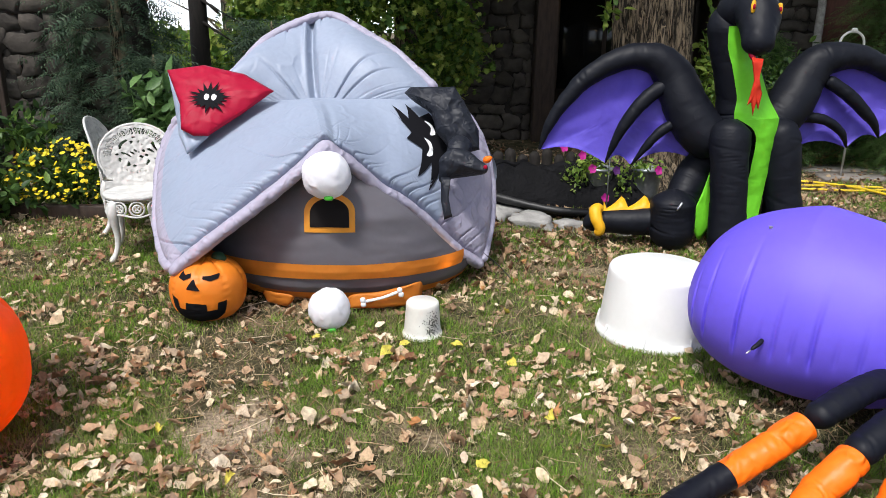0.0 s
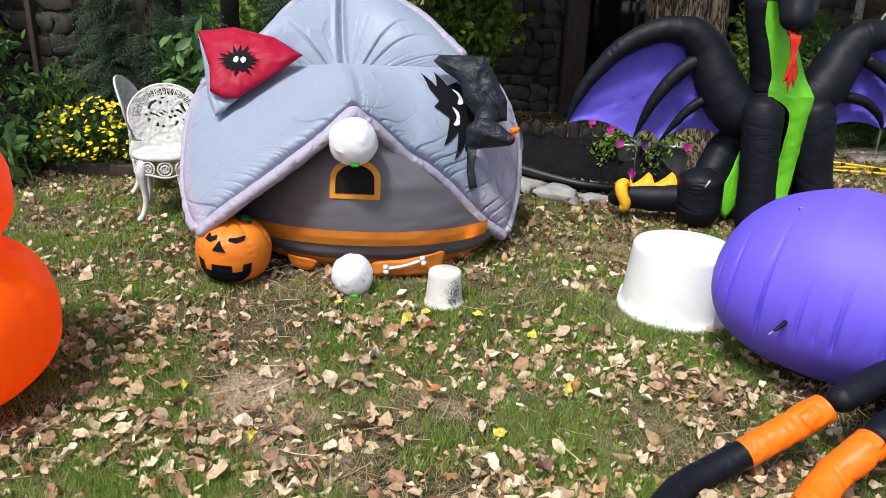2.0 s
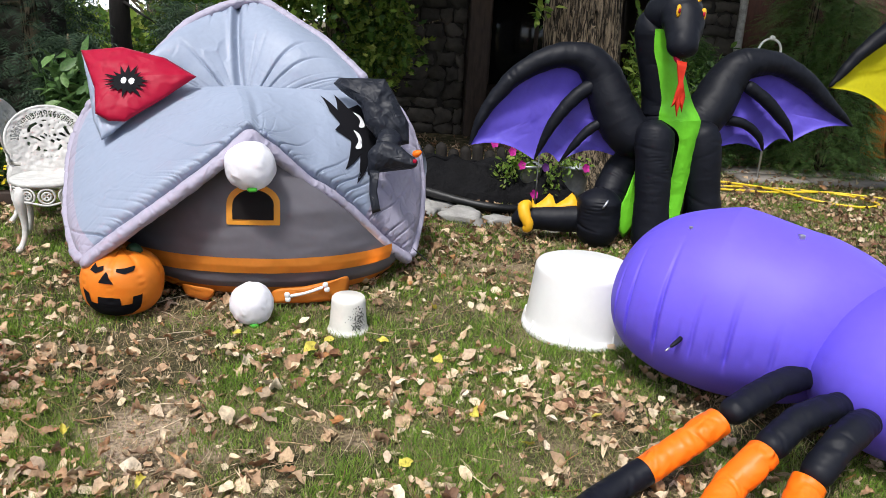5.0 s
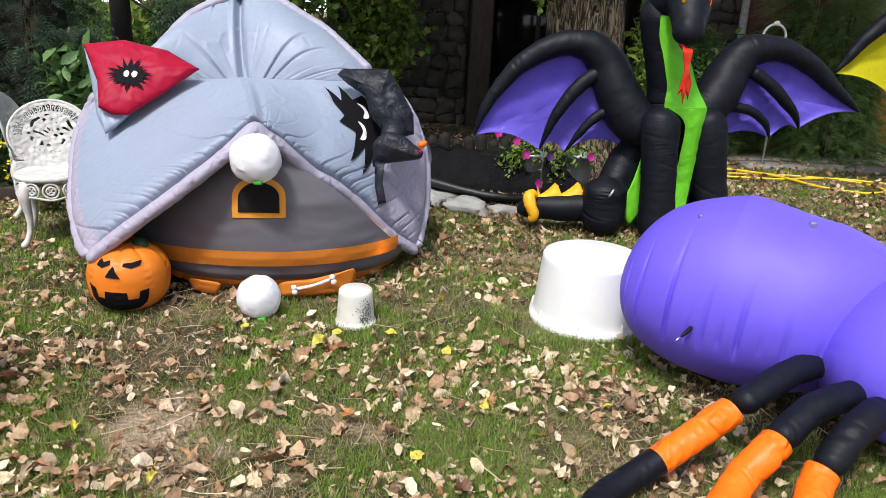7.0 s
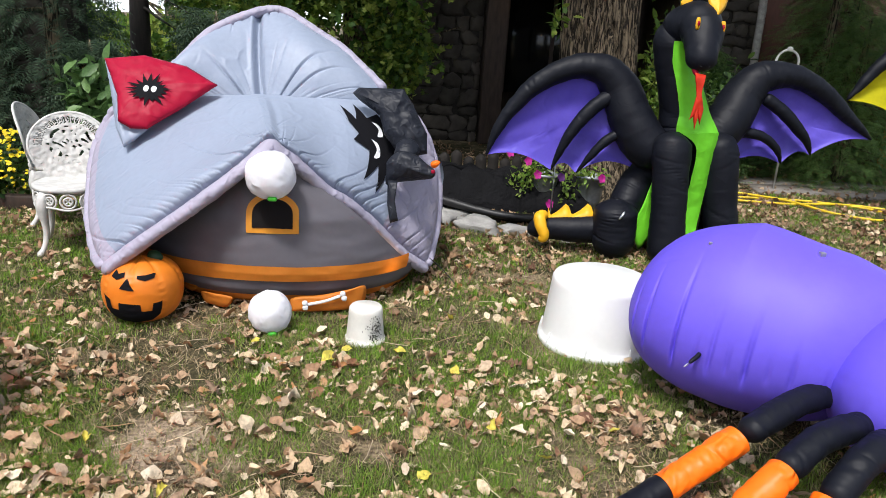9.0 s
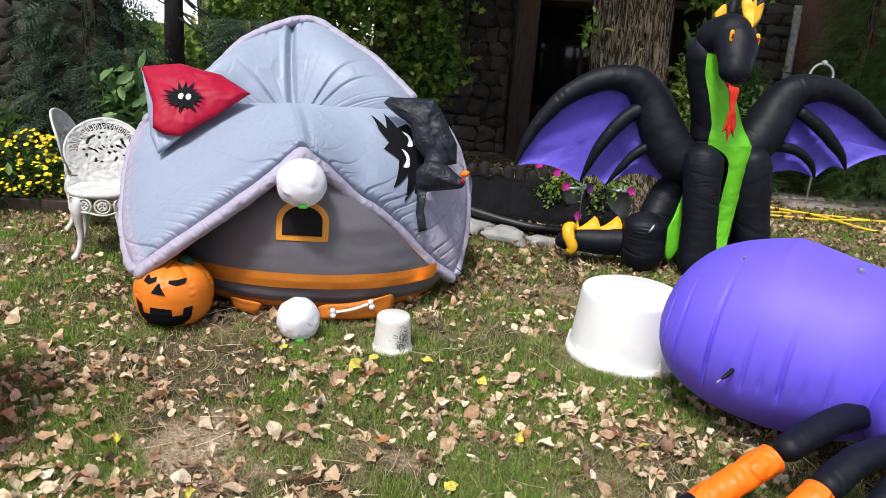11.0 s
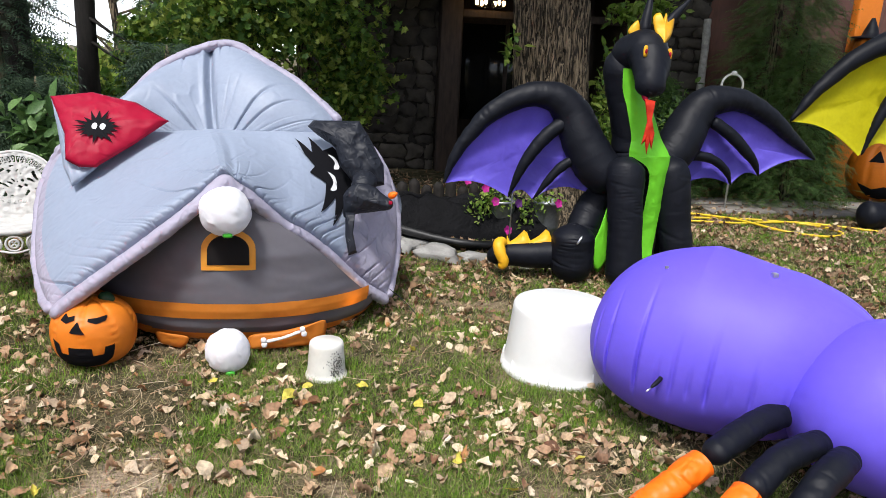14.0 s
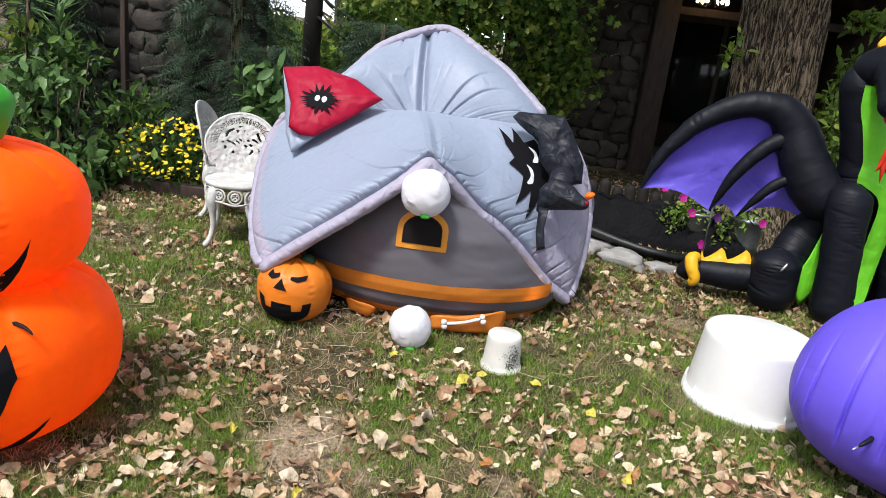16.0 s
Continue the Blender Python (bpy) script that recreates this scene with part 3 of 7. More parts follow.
def dry_leaf(seed):
    """A crumpled leaf: a ragged oval, bent along its rib, its sides curling unevenly."""
    g = random.Random(seed)
    k = 6
    bend, twist = g.uniform(-0.7, 1.4), g.uniform(-1.1, 1.1)
    curl = (g.uniform(-0.4, 1.5), g.uniform(0.0, 1.5))
    jag = g.choice((0.05, 0.12, 0.22, 0.32))
    v, f = [], []
    for i in range(k + 1):
        t = i / k
        wide = 0.42 * math.sin(math.pi * min(t * 0.92 + 0.06, 1)) ** 0.8 * (1 + jag * (1 if i % 2 else -1))
        x, z = t, bend * (t - 0.5) ** 2 - 0.06 * math.sin(9 * t + seed)
        roll = twist * (t - 0.5)
        row = []
        for s, c in ((-1, curl[0]), (0, 0), (1, curl[1])):
            w = wide * abs(s) * g.uniform(0.8, 1.15)
            a = roll + s * c
            row.append((x + g.uniform(-0.03, 0.03), s * w * math.cos(c * 0.8), z + w * math.sin(c * 0.9) + s * w * math.sin(roll)))
        v += row
    for i in range(k):
        a = i * 3
        f += [(a, a + 3, a + 4, a + 1), (a + 1, a + 4, a + 5, a + 2)]
    n = len(v)
    v += [(-0.28, 0.02, v[1][2] + 0.05), (-0.28, -0.01, v[1][2] + 0.05)]
    f.append((1, n, n + 1))
    return v, f


# A short spray of needles: a flat frond of narrow strips along a twig.
SPRAY_V, SPRAY_F = [], []
for i in range(7):
    x = i / 7
    for sgn in (-1, 1):
        k = len(SPRAY_V)
        w = 0.30 * (1 - 0.75 * x)
        SPRAY_V += [(x, 0, -0.15 * x * x), (x + 0.07, 0, -0.15 * x * x), (x + 0.15, sgn * w, -0.05 - 0.2 * x * x)]
        SPRAY_F.append((k, k + 1, k + 2) if sgn > 0 else (k + 1, k, k + 2))
SPRAY = (SPRAY_V, SPRAY_F)


def leafage(name, places, size, template, mat, parent, label="", tilt=0.9, spread=0.35):
    n = len(places)
    me = scatter_mesh(name, *template, places, random_turns(n, tilt), size * rng.uniform(1 - spread, 1 + spread, n))
    ob = part(name, me, mat, parent, label)
    return tagged(ob, kind="stuff")


def in_ball(n, mid, rad, hollow=0.55):
    d = rng.normal(0, 1, (n, 3))
    d /= np.linalg.norm(d, axis=1)[:, None]
    r = rng.uniform(hollow, 1.0, n)
    lumpy = np.array([1 + 0.35 * noise.noise(Vector(q) * 2.2 + Vector(mid)) for q in d])
    return np.array(mid) + d * (r * lumpy)[:, None] * np.array(rad)


# ---- ground and setting ----
def graded(lo, hi, step, far):
    inner = np.arange(lo, hi + step / 2, step)
    out = np.array([1, 3, 8, 20, 60, 150, 400.0])
    return np.r_[(lo - out)[::-1], inner, hi + out] if far else inner


def height(x, y):
    return 0.012 * noise.noise(Vector((x * 0.8, y * 0.8, 0))) + 0.006 * noise.noise(Vector((x * 3, y * 3, 4)))


gx, gy = graded(-6, 9, 0.15, True), graded(-1, 13, 0.15, True)
gv = [(x, y, height(x, y) if abs(x) < 9 and -2 < y < 13 else 0.0) for y in gy for x in gx]
w = len(gx)
gf = [(j * w + i, j * w + i + 1, (j + 1) * w + i + 1, (j + 1) * w + i) for j in range(len(gy) - 1) for i in range(w - 1)]
alone("ground", (gv, gf), soil_mat, "worn autumn lawn over brown soil", "ground", kind="structure")

BARE = [(-0.78, 2.38, 0.25, 0.9), (1.55, 2.75, 0.55, 0.7), (-1.0, 1.75, 0.3, 0.6), (0.2, 1.75, 0.35, 0.5), (-0.7, 4.35, 0.5, 0.6), (2.0, 4.9, 0.5, 0.5)]


def grassy(x, y):
    """How thick the turf is at a place, 0 to 1."""
    g = 0.74 + 1.25 * noise.noise(Vector((x * 1.5, y * 1.5, 9))) + 0.9 * noise.noise(Vector((x * 4.5, y * 4.5, 2)))
    for bx, by, br, k in BARE:
        g -= k * math.exp(-((x - bx) ** 2 + (y - by) ** 2) / (br * br))
    if y > 5.4 and x > 1.5:
        g -= 0.25
    return min(max(g, 0.03), 1.0)


def lawn_points(n, near=1.45, far=8.5):
    """Points on the lawn, thick near the place where one stands and thinner farther off."""
    y = near * (far / near) ** rng.uniform(0, 1, n)
    x = rng.uniform(-0.75, 0.80, n) * (y + 0.8) + 0.08 * y
    return x, y


x, y = lawn_points(560000)
keep = np.array([rng.uniform() < grassy(a, b) for a, b in zip(x, y)])
x, y = x[keep], y[keep]
n = len(x)
z = np.array([height(a, b) for a, b in zip(x, y)])
far = np.clip(y / 3.0, 0.7, 2.2)
sizes = np.stack([0.0030 * far * rng.uniform(0.6, 1.4, n), 0.034 * rng.uniform(0.3, 1.5, n), 0.028 * rng.uniform(0.3, 1.8, n)], -1)
grass_ob = new("grass", scatter_mesh("grass", *BLADE, np.stack([x, y, z - 0.003], -1), turns_of(rng.normal(0, 0.35, n), rng.normal(0, 0.35, n), rng.uniform(0, 6.283, n)), sizes))
grass_ob.data.materials.append(grass_mat)
tagged(grass_ob, "short green lawn grass, thin and patchy with straw", "grass", kind="stuff")

# thicker green tufts standing out of the worn turf
tx, ty = lawn_points(13000)
on = np.array([rng.uniform() < grassy(a, b) ** 2 for a, b in zip(tx, ty)])
tx, ty = np.repeat(tx[on], 16), np.repeat(ty[on], 16)
n = len(tx)
spread = np.repeat(rng.uniform(0.012, 0.04, n // 16), 16)
x, y = tx + rng.normal(0, 1, n) * spread, ty + rng.normal(0, 1, n) * spread
z = np.array([height(a, b) for a, b in zip(x, y)])
sizes = np.stack([0.0034 * np.clip(y / 3.0, 0.7, 2.0) * rng.uniform(0.7, 1.3, n), 0.045 * rng.uniform(0.3, 1.5, n), 0.034 * rng.uniform(0.5, 1.5, n)], -1)
ob = new("grass_tufts", scatter_mesh("grass_tufts", *BLADE, np.stack([x, y, z - 0.003], -1), turns_of(rng.normal(0, 0.3, n), rng.normal(0, 0.3, n), rng.uniform(0, 6.283, n)), sizes))
ob.data.materials.append(tuft_mat)
tagged(ob, "fresh green tufts of longer lawn grass", "grass", kind="stuff")

# dead pale thatch lying flat between the green
x, y = lawn_points(90000)
keep = np.array([rng.uniform() > grassy(a, b) for a, b in zip(x, y)])
x, y = x[keep], y[keep]
n = len(x)
z = np.array([height(a, b) for a, b in zip(x, y)]) + rng.uniform(0.0, 0.012, n)
sizes = np.stack([0.0028 * np.clip(y / 3.0, 0.7, 2.2) * rng.uniform(0.6, 1.4, n), 0.03 * rng.uniform(0.5, 1.5, n), 0.045 * rng.uniform(0.3, 1.5, n)], -1)
ob = new("thatch", scatter_mesh("thatch", *BLADE, np.stack([x, y, z], -1), turns_of(rng.normal(1.35, 0.2, n), rng.normal(0, 0.2, n), rng.uniform(0, 6.283, n)), sizes))
ob.data.materials.append(thatch_mat)
tagged(ob, "pale dead grass matted between the green", "dry grass", kind="stuff")

def clear(x, y):
    """Leaves out what would lie inside the tub, bucket, balls and pumpkins."""
    ok = np.ones(len(x), bool)
    for a, b, r in ((1.08, 3.42, 0.33), (-0.097, 3.34, 0.135), (-1.215, 3.53, 0.17), (-0.569, 3.407, 0.10), (-1.92, 2.2, 0.40)):
        ok &= np.hypot(x - a, y - b) > r
    return x[ok], y[ok]


# Fallen leaves, curled and dry, thick over the whole lawn.
def litter(count, template, lo, hi, near, far, rate):
    x, y = lawn_points(count, near, far)
    ok = np.array([rng.uniform() < rate(a, b) for a, b in zip(x, y)])
    x, y = clear(x[ok], y[ok])
    n = len(x)
    z = np.array([height(a, b) for a, b in zip(x, y)]) + rng.uniform(0.004, 0.032, n)
    t = turns_of(rng.normal(0, 0.32, n) + math.pi * (rng.uniform(0, 1, n) < 0.45), rng.normal(0, 0.32, n), rng.uniform(0, 6.283, n))
    s = rng.uniform(lo, hi, n)
    size = np.stack([s, s * rng.uniform(0.55, 1.15, n), s * rng.uniform(0.5, 1.8, n)], -1)
    return scatter_mesh("fallen_leaves", *template, np.stack([x, y, z], -1), t, size, True)


def drift(a, b):
    k = 0.50 + 0.9 * noise.noise(Vector((a * 1.6, b * 1.6, 30))) + 0.7 * noise.noise(Vector((a * 5, b * 5, 12)))
    k -= 0.75 * math.exp(-((a + 0.78) ** 2 + (b - 2.38) ** 2) / 0.045)
    return min(max(k, 0.10), 1.0)


for count, template, lo, hi in (*((900, dry_leaf(k), 0.022, 0.076) for k in range(16)), (150, LOBED, 0.03, 0.06), (12000, dry_leaf(9), 0.010, 0.032)):
    ob = new("fallen_leaves", litter(count, template, lo, hi, 1.45, 9.0, drift))
    ob.data.materials.append(litter_mat)
    tagged(ob, "dry curled tan and brown leaves lying on the lawn", "fallen leaves", kind="stuff")
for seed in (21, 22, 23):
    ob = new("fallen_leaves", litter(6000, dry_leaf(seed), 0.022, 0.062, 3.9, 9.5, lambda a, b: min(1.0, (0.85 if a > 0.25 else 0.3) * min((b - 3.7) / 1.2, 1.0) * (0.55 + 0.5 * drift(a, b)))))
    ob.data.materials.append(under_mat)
    tagged(ob, "brown leaf litter under the old tree, shade put into its colour", "fallen leaves", kind="stuff")

for lx, ly, s, a in ((0.13, 2.17, 0.055, 0.4), (-1.03, 2.33, 0.06, 2.0), (0.42, 2.55, 0.06, 5.1), (-0.28, 3.05, 0.075, 0.8), (0.62, 2.3, 0.05, 3.0), (0.93, 2.52, 0.05, 4.0),
                     (-0.62, 3.2, 0.05, 1.0), (0.35, 3.55, 0.05, 2.2), (0.1, 3.15, 0.06, 3.3), (-0.2, 3.15, 0.05, 0.3), (0.3, 3.0, 0.055, 5.5), (-0.7, 2.05, 0.055, 1.4)):
    me = scatter_mesh("yellow_leaf", *dry_leaf(int(a * 10)), np.array([(0, 0, 0)]), turns_of(np.array([0.15]), np.array([-0.1]), np.array([a])), np.array([s]), True)
    me.materials.append(yellow_leaf)
    ob = new("yellow_leaf", me)
    ob.location = (lx, ly, height(lx, ly) + 0.026)
    tagged(ob, "fresh yellow leaf lying on the lawn", "leaf", "yellow leaves on the lawn")

# thin dry stems and twigs among the leaves
x, y = lawn_points(1500, 1.45, 7.5)
n = len(x)
z = np.array([height(a, b) for a, b in zip(x, y)]) + rng.uniform(0.008, 0.026, n)
STEM = ([(-0.5, -0.012, 0), (-0.5, 0.012, 0), (-0.5, 0, 0.02), (0, 0.048, 0), (0, 0.072, 0), (0, 0.06, 0.02), (0.5, -0.006, 0), (0.5, 0.006, 0), (0.5, 0, 0.012)], [(0, 3, 4, 1), (1, 4, 5, 2), (2, 5, 3, 0), (3, 6, 7, 4), (4, 7, 8, 5), (5, 8, 6, 3)])
ob = new("dry_stems", scatter_mesh("dry_stems", *STEM, np.stack([x, y, z], -1), turns_of(rng.normal(0, 0.12, n), rng.normal(0, 0.12, n), rng.uniform(0, 6.283, n)), rng.uniform(0.04, 0.17, n)))
ob.data.materials.append(litter_mat)
tagged(ob, "thin dry stems and twigs lying on the lawn", "twigs", kind="stuff")

# the same lawn goes on around and behind, thinner
def around(n):
    x, y = rng.uniform(-6.5, 9.0, n), rng.uniform(-4.5, 7.0, n)
    out = (y < 1.5) | (np.abs(x - 0.08 * y) > 0.74 * (y + 0.8))
    return x[out], y[out]


x, y = around(150000)
n = len(x)
sizes = np.stack([0.009 * rng.uniform(0.6, 1.4, n), 0.05 * rng.uniform(0.3, 1.5, n), 0.034 * rng.uniform(0.3, 1.8, n)], -1)
ob = new("grass", scatter_mesh("grass", *BLADE, np.stack([x, y, 0 * x], -1), turns_of(rng.normal(0, 0.35, n), rng.normal(0, 0.35, n), rng.uniform(0, 6.283, n)), sizes))
ob.data.materials.append(grass_mat)
tagged(ob, "short green lawn grass, thin and patchy with straw", "grass", kind="stuff")
x, y = around(16000)
n = len(x)
s = rng.uniform(0.026, 0.074, n)
ob = new("fallen_leaves", scatter_mesh("fallen_leaves", *dry_leaf(4), np.stack([x, y, rng.uniform(0.01, 0.03, n)], -1), turns_of(rng.normal(0, 0.42, n), rng.normal(0, 0.42, n), rng.uniform(0, 6.283, n)), np.stack([s, s * 0.8, s * rng.uniform(0.5, 1.8, n)], -1), True))
ob.data.materials.append(litter_mat)
tagged(ob, "dry curled tan and brown leaves lying on the lawn", "fallen leaves", kind="stuff")


# ---- the inflatable haunted house, sagging on the lawn ----
def cloth(surface, bulge, out, folds=None, spread=0.0):
    """A swelling cloth panel; bulge(u, v) metres along the direction out, with puckers."""
    lead = Vector(out).normalized()

    def at(u, v):
        p = surface(u, v)
        o = (lead + Vector(((u - 0.5) * spread * (1 - 0.5 * v), -0.5 * spread * (1 - v), 0))).normalized()
        d = bulge(u, v) + crumple(p, 0.22, 0.006) + (folds(u, v) if folds else 0)
        return (p[0] + o.x * d, p[1] + o.y * d, p[2] + o.z * d)
    return at


def build_house():
    house = thing("inflatable_haunted_house", "sagging grey inflatable haunted house with orange band on the lawn", "inflatable", (-0.65, 4.35, 0))
    # the two arms of the gable meet in a sharp peak
    ARM = [(-1.378, 3.50, 0.270), (-1.196, 3.52, 0.418), (-0.980, 3.56, 0.581), (-0.767, 3.62, 0.748), (-0.601, 3.68, 0.90)]
    gable = [*map(tuple, smooth_line(ARM, 24)),
             *map(tuple, smooth_line([(-0.601, 3.68, 0.90), (-0.479, 3.74, 0.798), (-0.343, 3.83, 0.650), (-0.264, 3.87, 0.598), (-0.117, 3.97, 0.459), (0.075, 4.10, 0.238), (0.231, 4.2, 0.108)], 24)[1:])]
    crease = [(-1.62, 4.52, 0.92), (-1.3, 4.52, 0.935), (-0.70, 4.49, 0.935), (-0.35, 4.52, 0.965), (-0.08, 4.57, 1.06)]
    left = [(-1.378, 3.50, 0.270), (-1.492, 3.72, 0.269), (-1.644, 4.05, 0.373), (-1.724, 4.30, 0.507), (-1.738, 4.42, 0.650), (-1.696, 4.50, 0.806), (-1.62, 4.5, 0.92)]
    right = [(0.231, 4.2, 0.108), (0.265, 4.38, 0.20), (0.29, 4.5, 0.341), (0.285, 4.58, 0.54), (0.24, 4.6, 0.72), (0.185, 4.6, 0.845), (0.06, 4.6, 0.99), (-0.08, 4.57, 1.06)]
    top = [(-1.62, 4.56, 0.95), (-1.46, 4.6, 1.07), (-1.308, 4.62, 1.185), (-1.187, 4.75, 1.337), (-1.068, 4.85, 1.426), (-0.919, 4.9, 1.495), (-0.786, 4.95, 1.53), (-0.681, 4.95, 1.502), (-0.536, 4.9, 1.421), (-0.356, 4.85, 1.324), (-0.21, 4.75, 1.215), (-0.06, 4.66, 1.09)]
    base = [(-1.6, 5.0, 0.0), (-1.2, 5.35, 0.0), (-0.7, 5.45, 0.0), (-0.2, 5.35, 0.0), (0.15, 5.0, 0.0)]

    def swell(u, v):
        """A fat round cushion, pinched in along the middle seam above the peak."""
        side = math.sin(math.pi * min(max(u, 0), 1)) ** 0.36 - 0.16 * math.exp(-((u - 0.5) / 0.2) ** 2)
        w = min(max(v, 0), 1)
        along = (4 * (w ** 0.75) * (1 - w ** 0.75)) ** 0.5
        seam = math.exp(-((u - 0.5) / 0.010) ** 2) * max(0.0, 1 - w * 1.3)
        return 0.25 * side * along - 0.020 * seam

    def tucks(k, depth, reach, d, seed):
        """Sharp short tucks across a hem: k counts along it, d is the way in from it."""
        i = math.floor(k)
        w = 0.0
        for j in (i - 1, i, i + 1):
            h = noise.noise(Vector((j * 1.37 + seed, 0.7, seed)))
            mid = j + 0.5 + 0.45 * h
            far = reach * (0.75 + 0.9 * noise.noise(Vector((j * 2.11, seed, 3.3))))
            w -= depth * max(0.0, 0.35 + 1.6 * h) * math.exp(-((k - mid) / 0.065) ** 2) * math.exp(-(d / max(far, 0.02)) ** 2)
        return w

    def puckers(u, v):
        """Tucks off the gable trim and the side trims, gathers at the peak, and a few soft folds."""
        w = max(v, 0)
        lean = u + 0.30 * w if u < 0.5 else u - 0.30 * w
        q = tucks(lean * 34, 0.034, 0.20, w, 1.0) + tucks(lean * 62, 0.018, 0.11, w, 5.0)
        q += tucks((u - 0.5) / (0.35 + 1.2 * w) * 26, 0.030, 0.30, w, 8.0) * math.exp(-((u - 0.5) / 0.075) ** 2)
        edge = min(max(u, 0), max(1 - u, 0))
        q += tucks(w * 17 + 0.5, 0.030, 0.07, edge, 11.0)
        q += tucks(u * 30, 0.025, 0.10, max(1 - w, 0), 14.0)
        return q + 0.010 * noise.noise(Vector((u * 4.0 + w * 2.0, (w - u) * 4.0, 4)))

    front = cloth(coons(gable, crease, left, right), swell, (0, -0.42, 0.91), puckers, 1.0)
    part("roof_front", sheet(lambda u, v: front(0.045 + u * 0.785, v), 480, 130), roof_grey, house, "light grey puffed front roof panel")
    part("side_panel", sheet(lambda u, v: front(0.045 * u, v), 24, 130), rim_lilac, house, "pale lilac side strip of the roof")
    part("side_panel", sheet(lambda u, v: front(0.83 + 0.17 * u, v), 90, 130), rim_lilac, house, "pale lilac side panel of the roof")

    def fan(u, v):
        """Two fat lobes with a deep valley between, overhung by the ridge."""
        a = abs(u - 0.48) * 2
        lobe = 0.15 * math.sin(math.pi * min(a * 0.95 + 0.05, 1)) ** 0.8 * math.sin(math.pi * min(max(v, 0) * 0.96 + 0.04, 1)) ** 0.7
        flap = 0.03 * math.exp(-((u - 0.475) / 0.012) ** 2) * max(v, 0) ** 0.6 * (1 - max(v - 0.9, 0) * 6)
        return lobe + flap - 0.05 * math.exp(-((u - 0.492) / 0.012) ** 2)

    def rays(u, v):
        """Folds that fan out from the foot of the valley."""
        w = max(v, 0)
        k = math.atan2(u - 0.49, 0.06 + 0.75 * w)
        far = math.hypot(u - 0.49, 0.75 * w)
        q = tucks(k * 5.2 + 0.3, 0.034, 0.36, max(far - 0.10, 0), 21.0) + tucks(k * 11, 0.016, 0.22, max(far - 0.06, 0), 24.0)
        q += tucks(u * 24, 0.020, 0.12, max(1 - w, 0), 27.0)
        return q * min(w / 0.06, 1)

    upper = cloth(coons(crease, top, [crease[0], (-1.63, 4.54, 0.935), top[0]], [crease[-1], (-0.075, 4.62, 1.08), top[-1]]), fan, (0, -0.8, 0.6), rays)
    part("roof_back", sheet(upper, 320, 120), roof_grey, house, "light grey fan-folded back roof panel")
    rear = cloth(coons(top, base, [top[0], (-1.85, 4.8, 0.55), base[0]], [top[-1], (0.35, 4.85, 0.55), base[-1]]), lambda u, v: 0.12 * math.sin(math.pi * u) * math.sin(math.pi * v), (0, 1, 0.2))
    part("rear_panel", sheet(rear, 60, 40), roof_grey, house)
    for name, line, r, q in (("gable_trim", gable, 0.050, 0.005), ("side_trim", left, 0.046, 0.005), ("side_trim", right, 0.040, 0.005), ("ridge_trim", top, 0.046, 0.007)):
        part(name, tube([(p[0], p[1] - (0.045 if line is gable else 0.0), p[2] - (0.012 if line is gable else 0.0), r) for p in line], 620, 24, q, 0.09, 0.7, ring=0.0, creases=110), rim_lilac, house, "puckered lilac-grey padded trim")
    # side flaps that close the ends of the roof down to the ground
    for sgn, line in ((-1, left), (1, right)):
        foot = [(p[0] - sgn * 0.10, p[1] + 0.25, max(p[2] - 0.22, 0.02)) for p in line]
        s = coons(line, foot, [line[0], foot[0]], [line[-1], foot[-1]])
        part("side_flap", sheet(lambda u, v, s=s: s(u, v), 40, 10), rim_lilac, house)

    # the wall under the gable: a bulging drum of dark cloth
    cx, cy = -0.63, 4.36
    prof = [(0.0, 0.80), (0.05, 0.90), (0.12, 0.965), (0.22, 1.0), (0.3, 1.0), (0.5, 0.985), (0.8, 0.88), (1.05, 0.70)]

    def eave(x):
        """Height of the gable's trim over a place of the wall."""
        return float(np.interp(x, [p[0] for p in gable], [p[2] for p in gable]))

    def drum(z0, z1, lift=0.0, a0=-1.5, a1=1.5, sag=0.0, under=False):
        def s(u, v):
            a = a0 + (a1 - a0) * u
            if under:
                z1_here = max(eave(cx + 0.84 * math.sin(a)), z0 + 0.001)
            else:
                z1_here = z1
            z = z0 + (z1_here - z0) * v
            k = np.interp(z, [p[0] for p in prof], [p[1] for p in prof]) + lift
            x = cx + 0.85 * k * math.copysign(abs(math.sin(a)) ** 0.92, math.sin(a))
            yy = cy - 0.73 * k * abs(math.cos(a)) ** 0.92
            q = crumple((x * 1.0, yy, z * 2.0), 0.2, 0.006)
            rise = sag * max(0.0, -(x - cx) - 0.2)
            return (x, yy - q, z + rise)
        return s

    wall = drum(0.255, 1.05, under=True)
    part("wall", sheet(wall, 90, 60), wall_grey, house, "dark grey bulging wall of cloth")
    part("orange_band", sheet(drum(0.178, 0.262, 0.012, -1.36, 1.03), 90, 12), band_orange, house, "orange cloth band round the wall")
    part("lower_wall", sheet(drum(0.06, 0.185, 0.0, sag=0.06), 90, 16), wall_grey, house)
    skirt = drum(0.025, 0.088, 0.008, -0.55, 1.35, 0.03)
    part("orange_skirt", sheet(skirt, 70, 10), band_orange, house, "orange cloth strip along the foot")
    # near-black sheet set back under the hem, painted shade of the hollow there
    part("base", sheet(drum(0.0, 0.20, -0.16, sag=0.0), 60, 6), dark_print_and_shade, house)
    for u0, u1 in ((0.80, 0.835), (0.845, 0.89), (0.90, 0.93)):
        part("skirt_print", printed(skirt, [(u0, 0.2), (u1, 0.1), (u1 - 0.004, 0.9), (u0 + 0.01, 0.8), (u0 + 0.015, 0.5)], 0.006, 2), dark_print_and_shade, house)
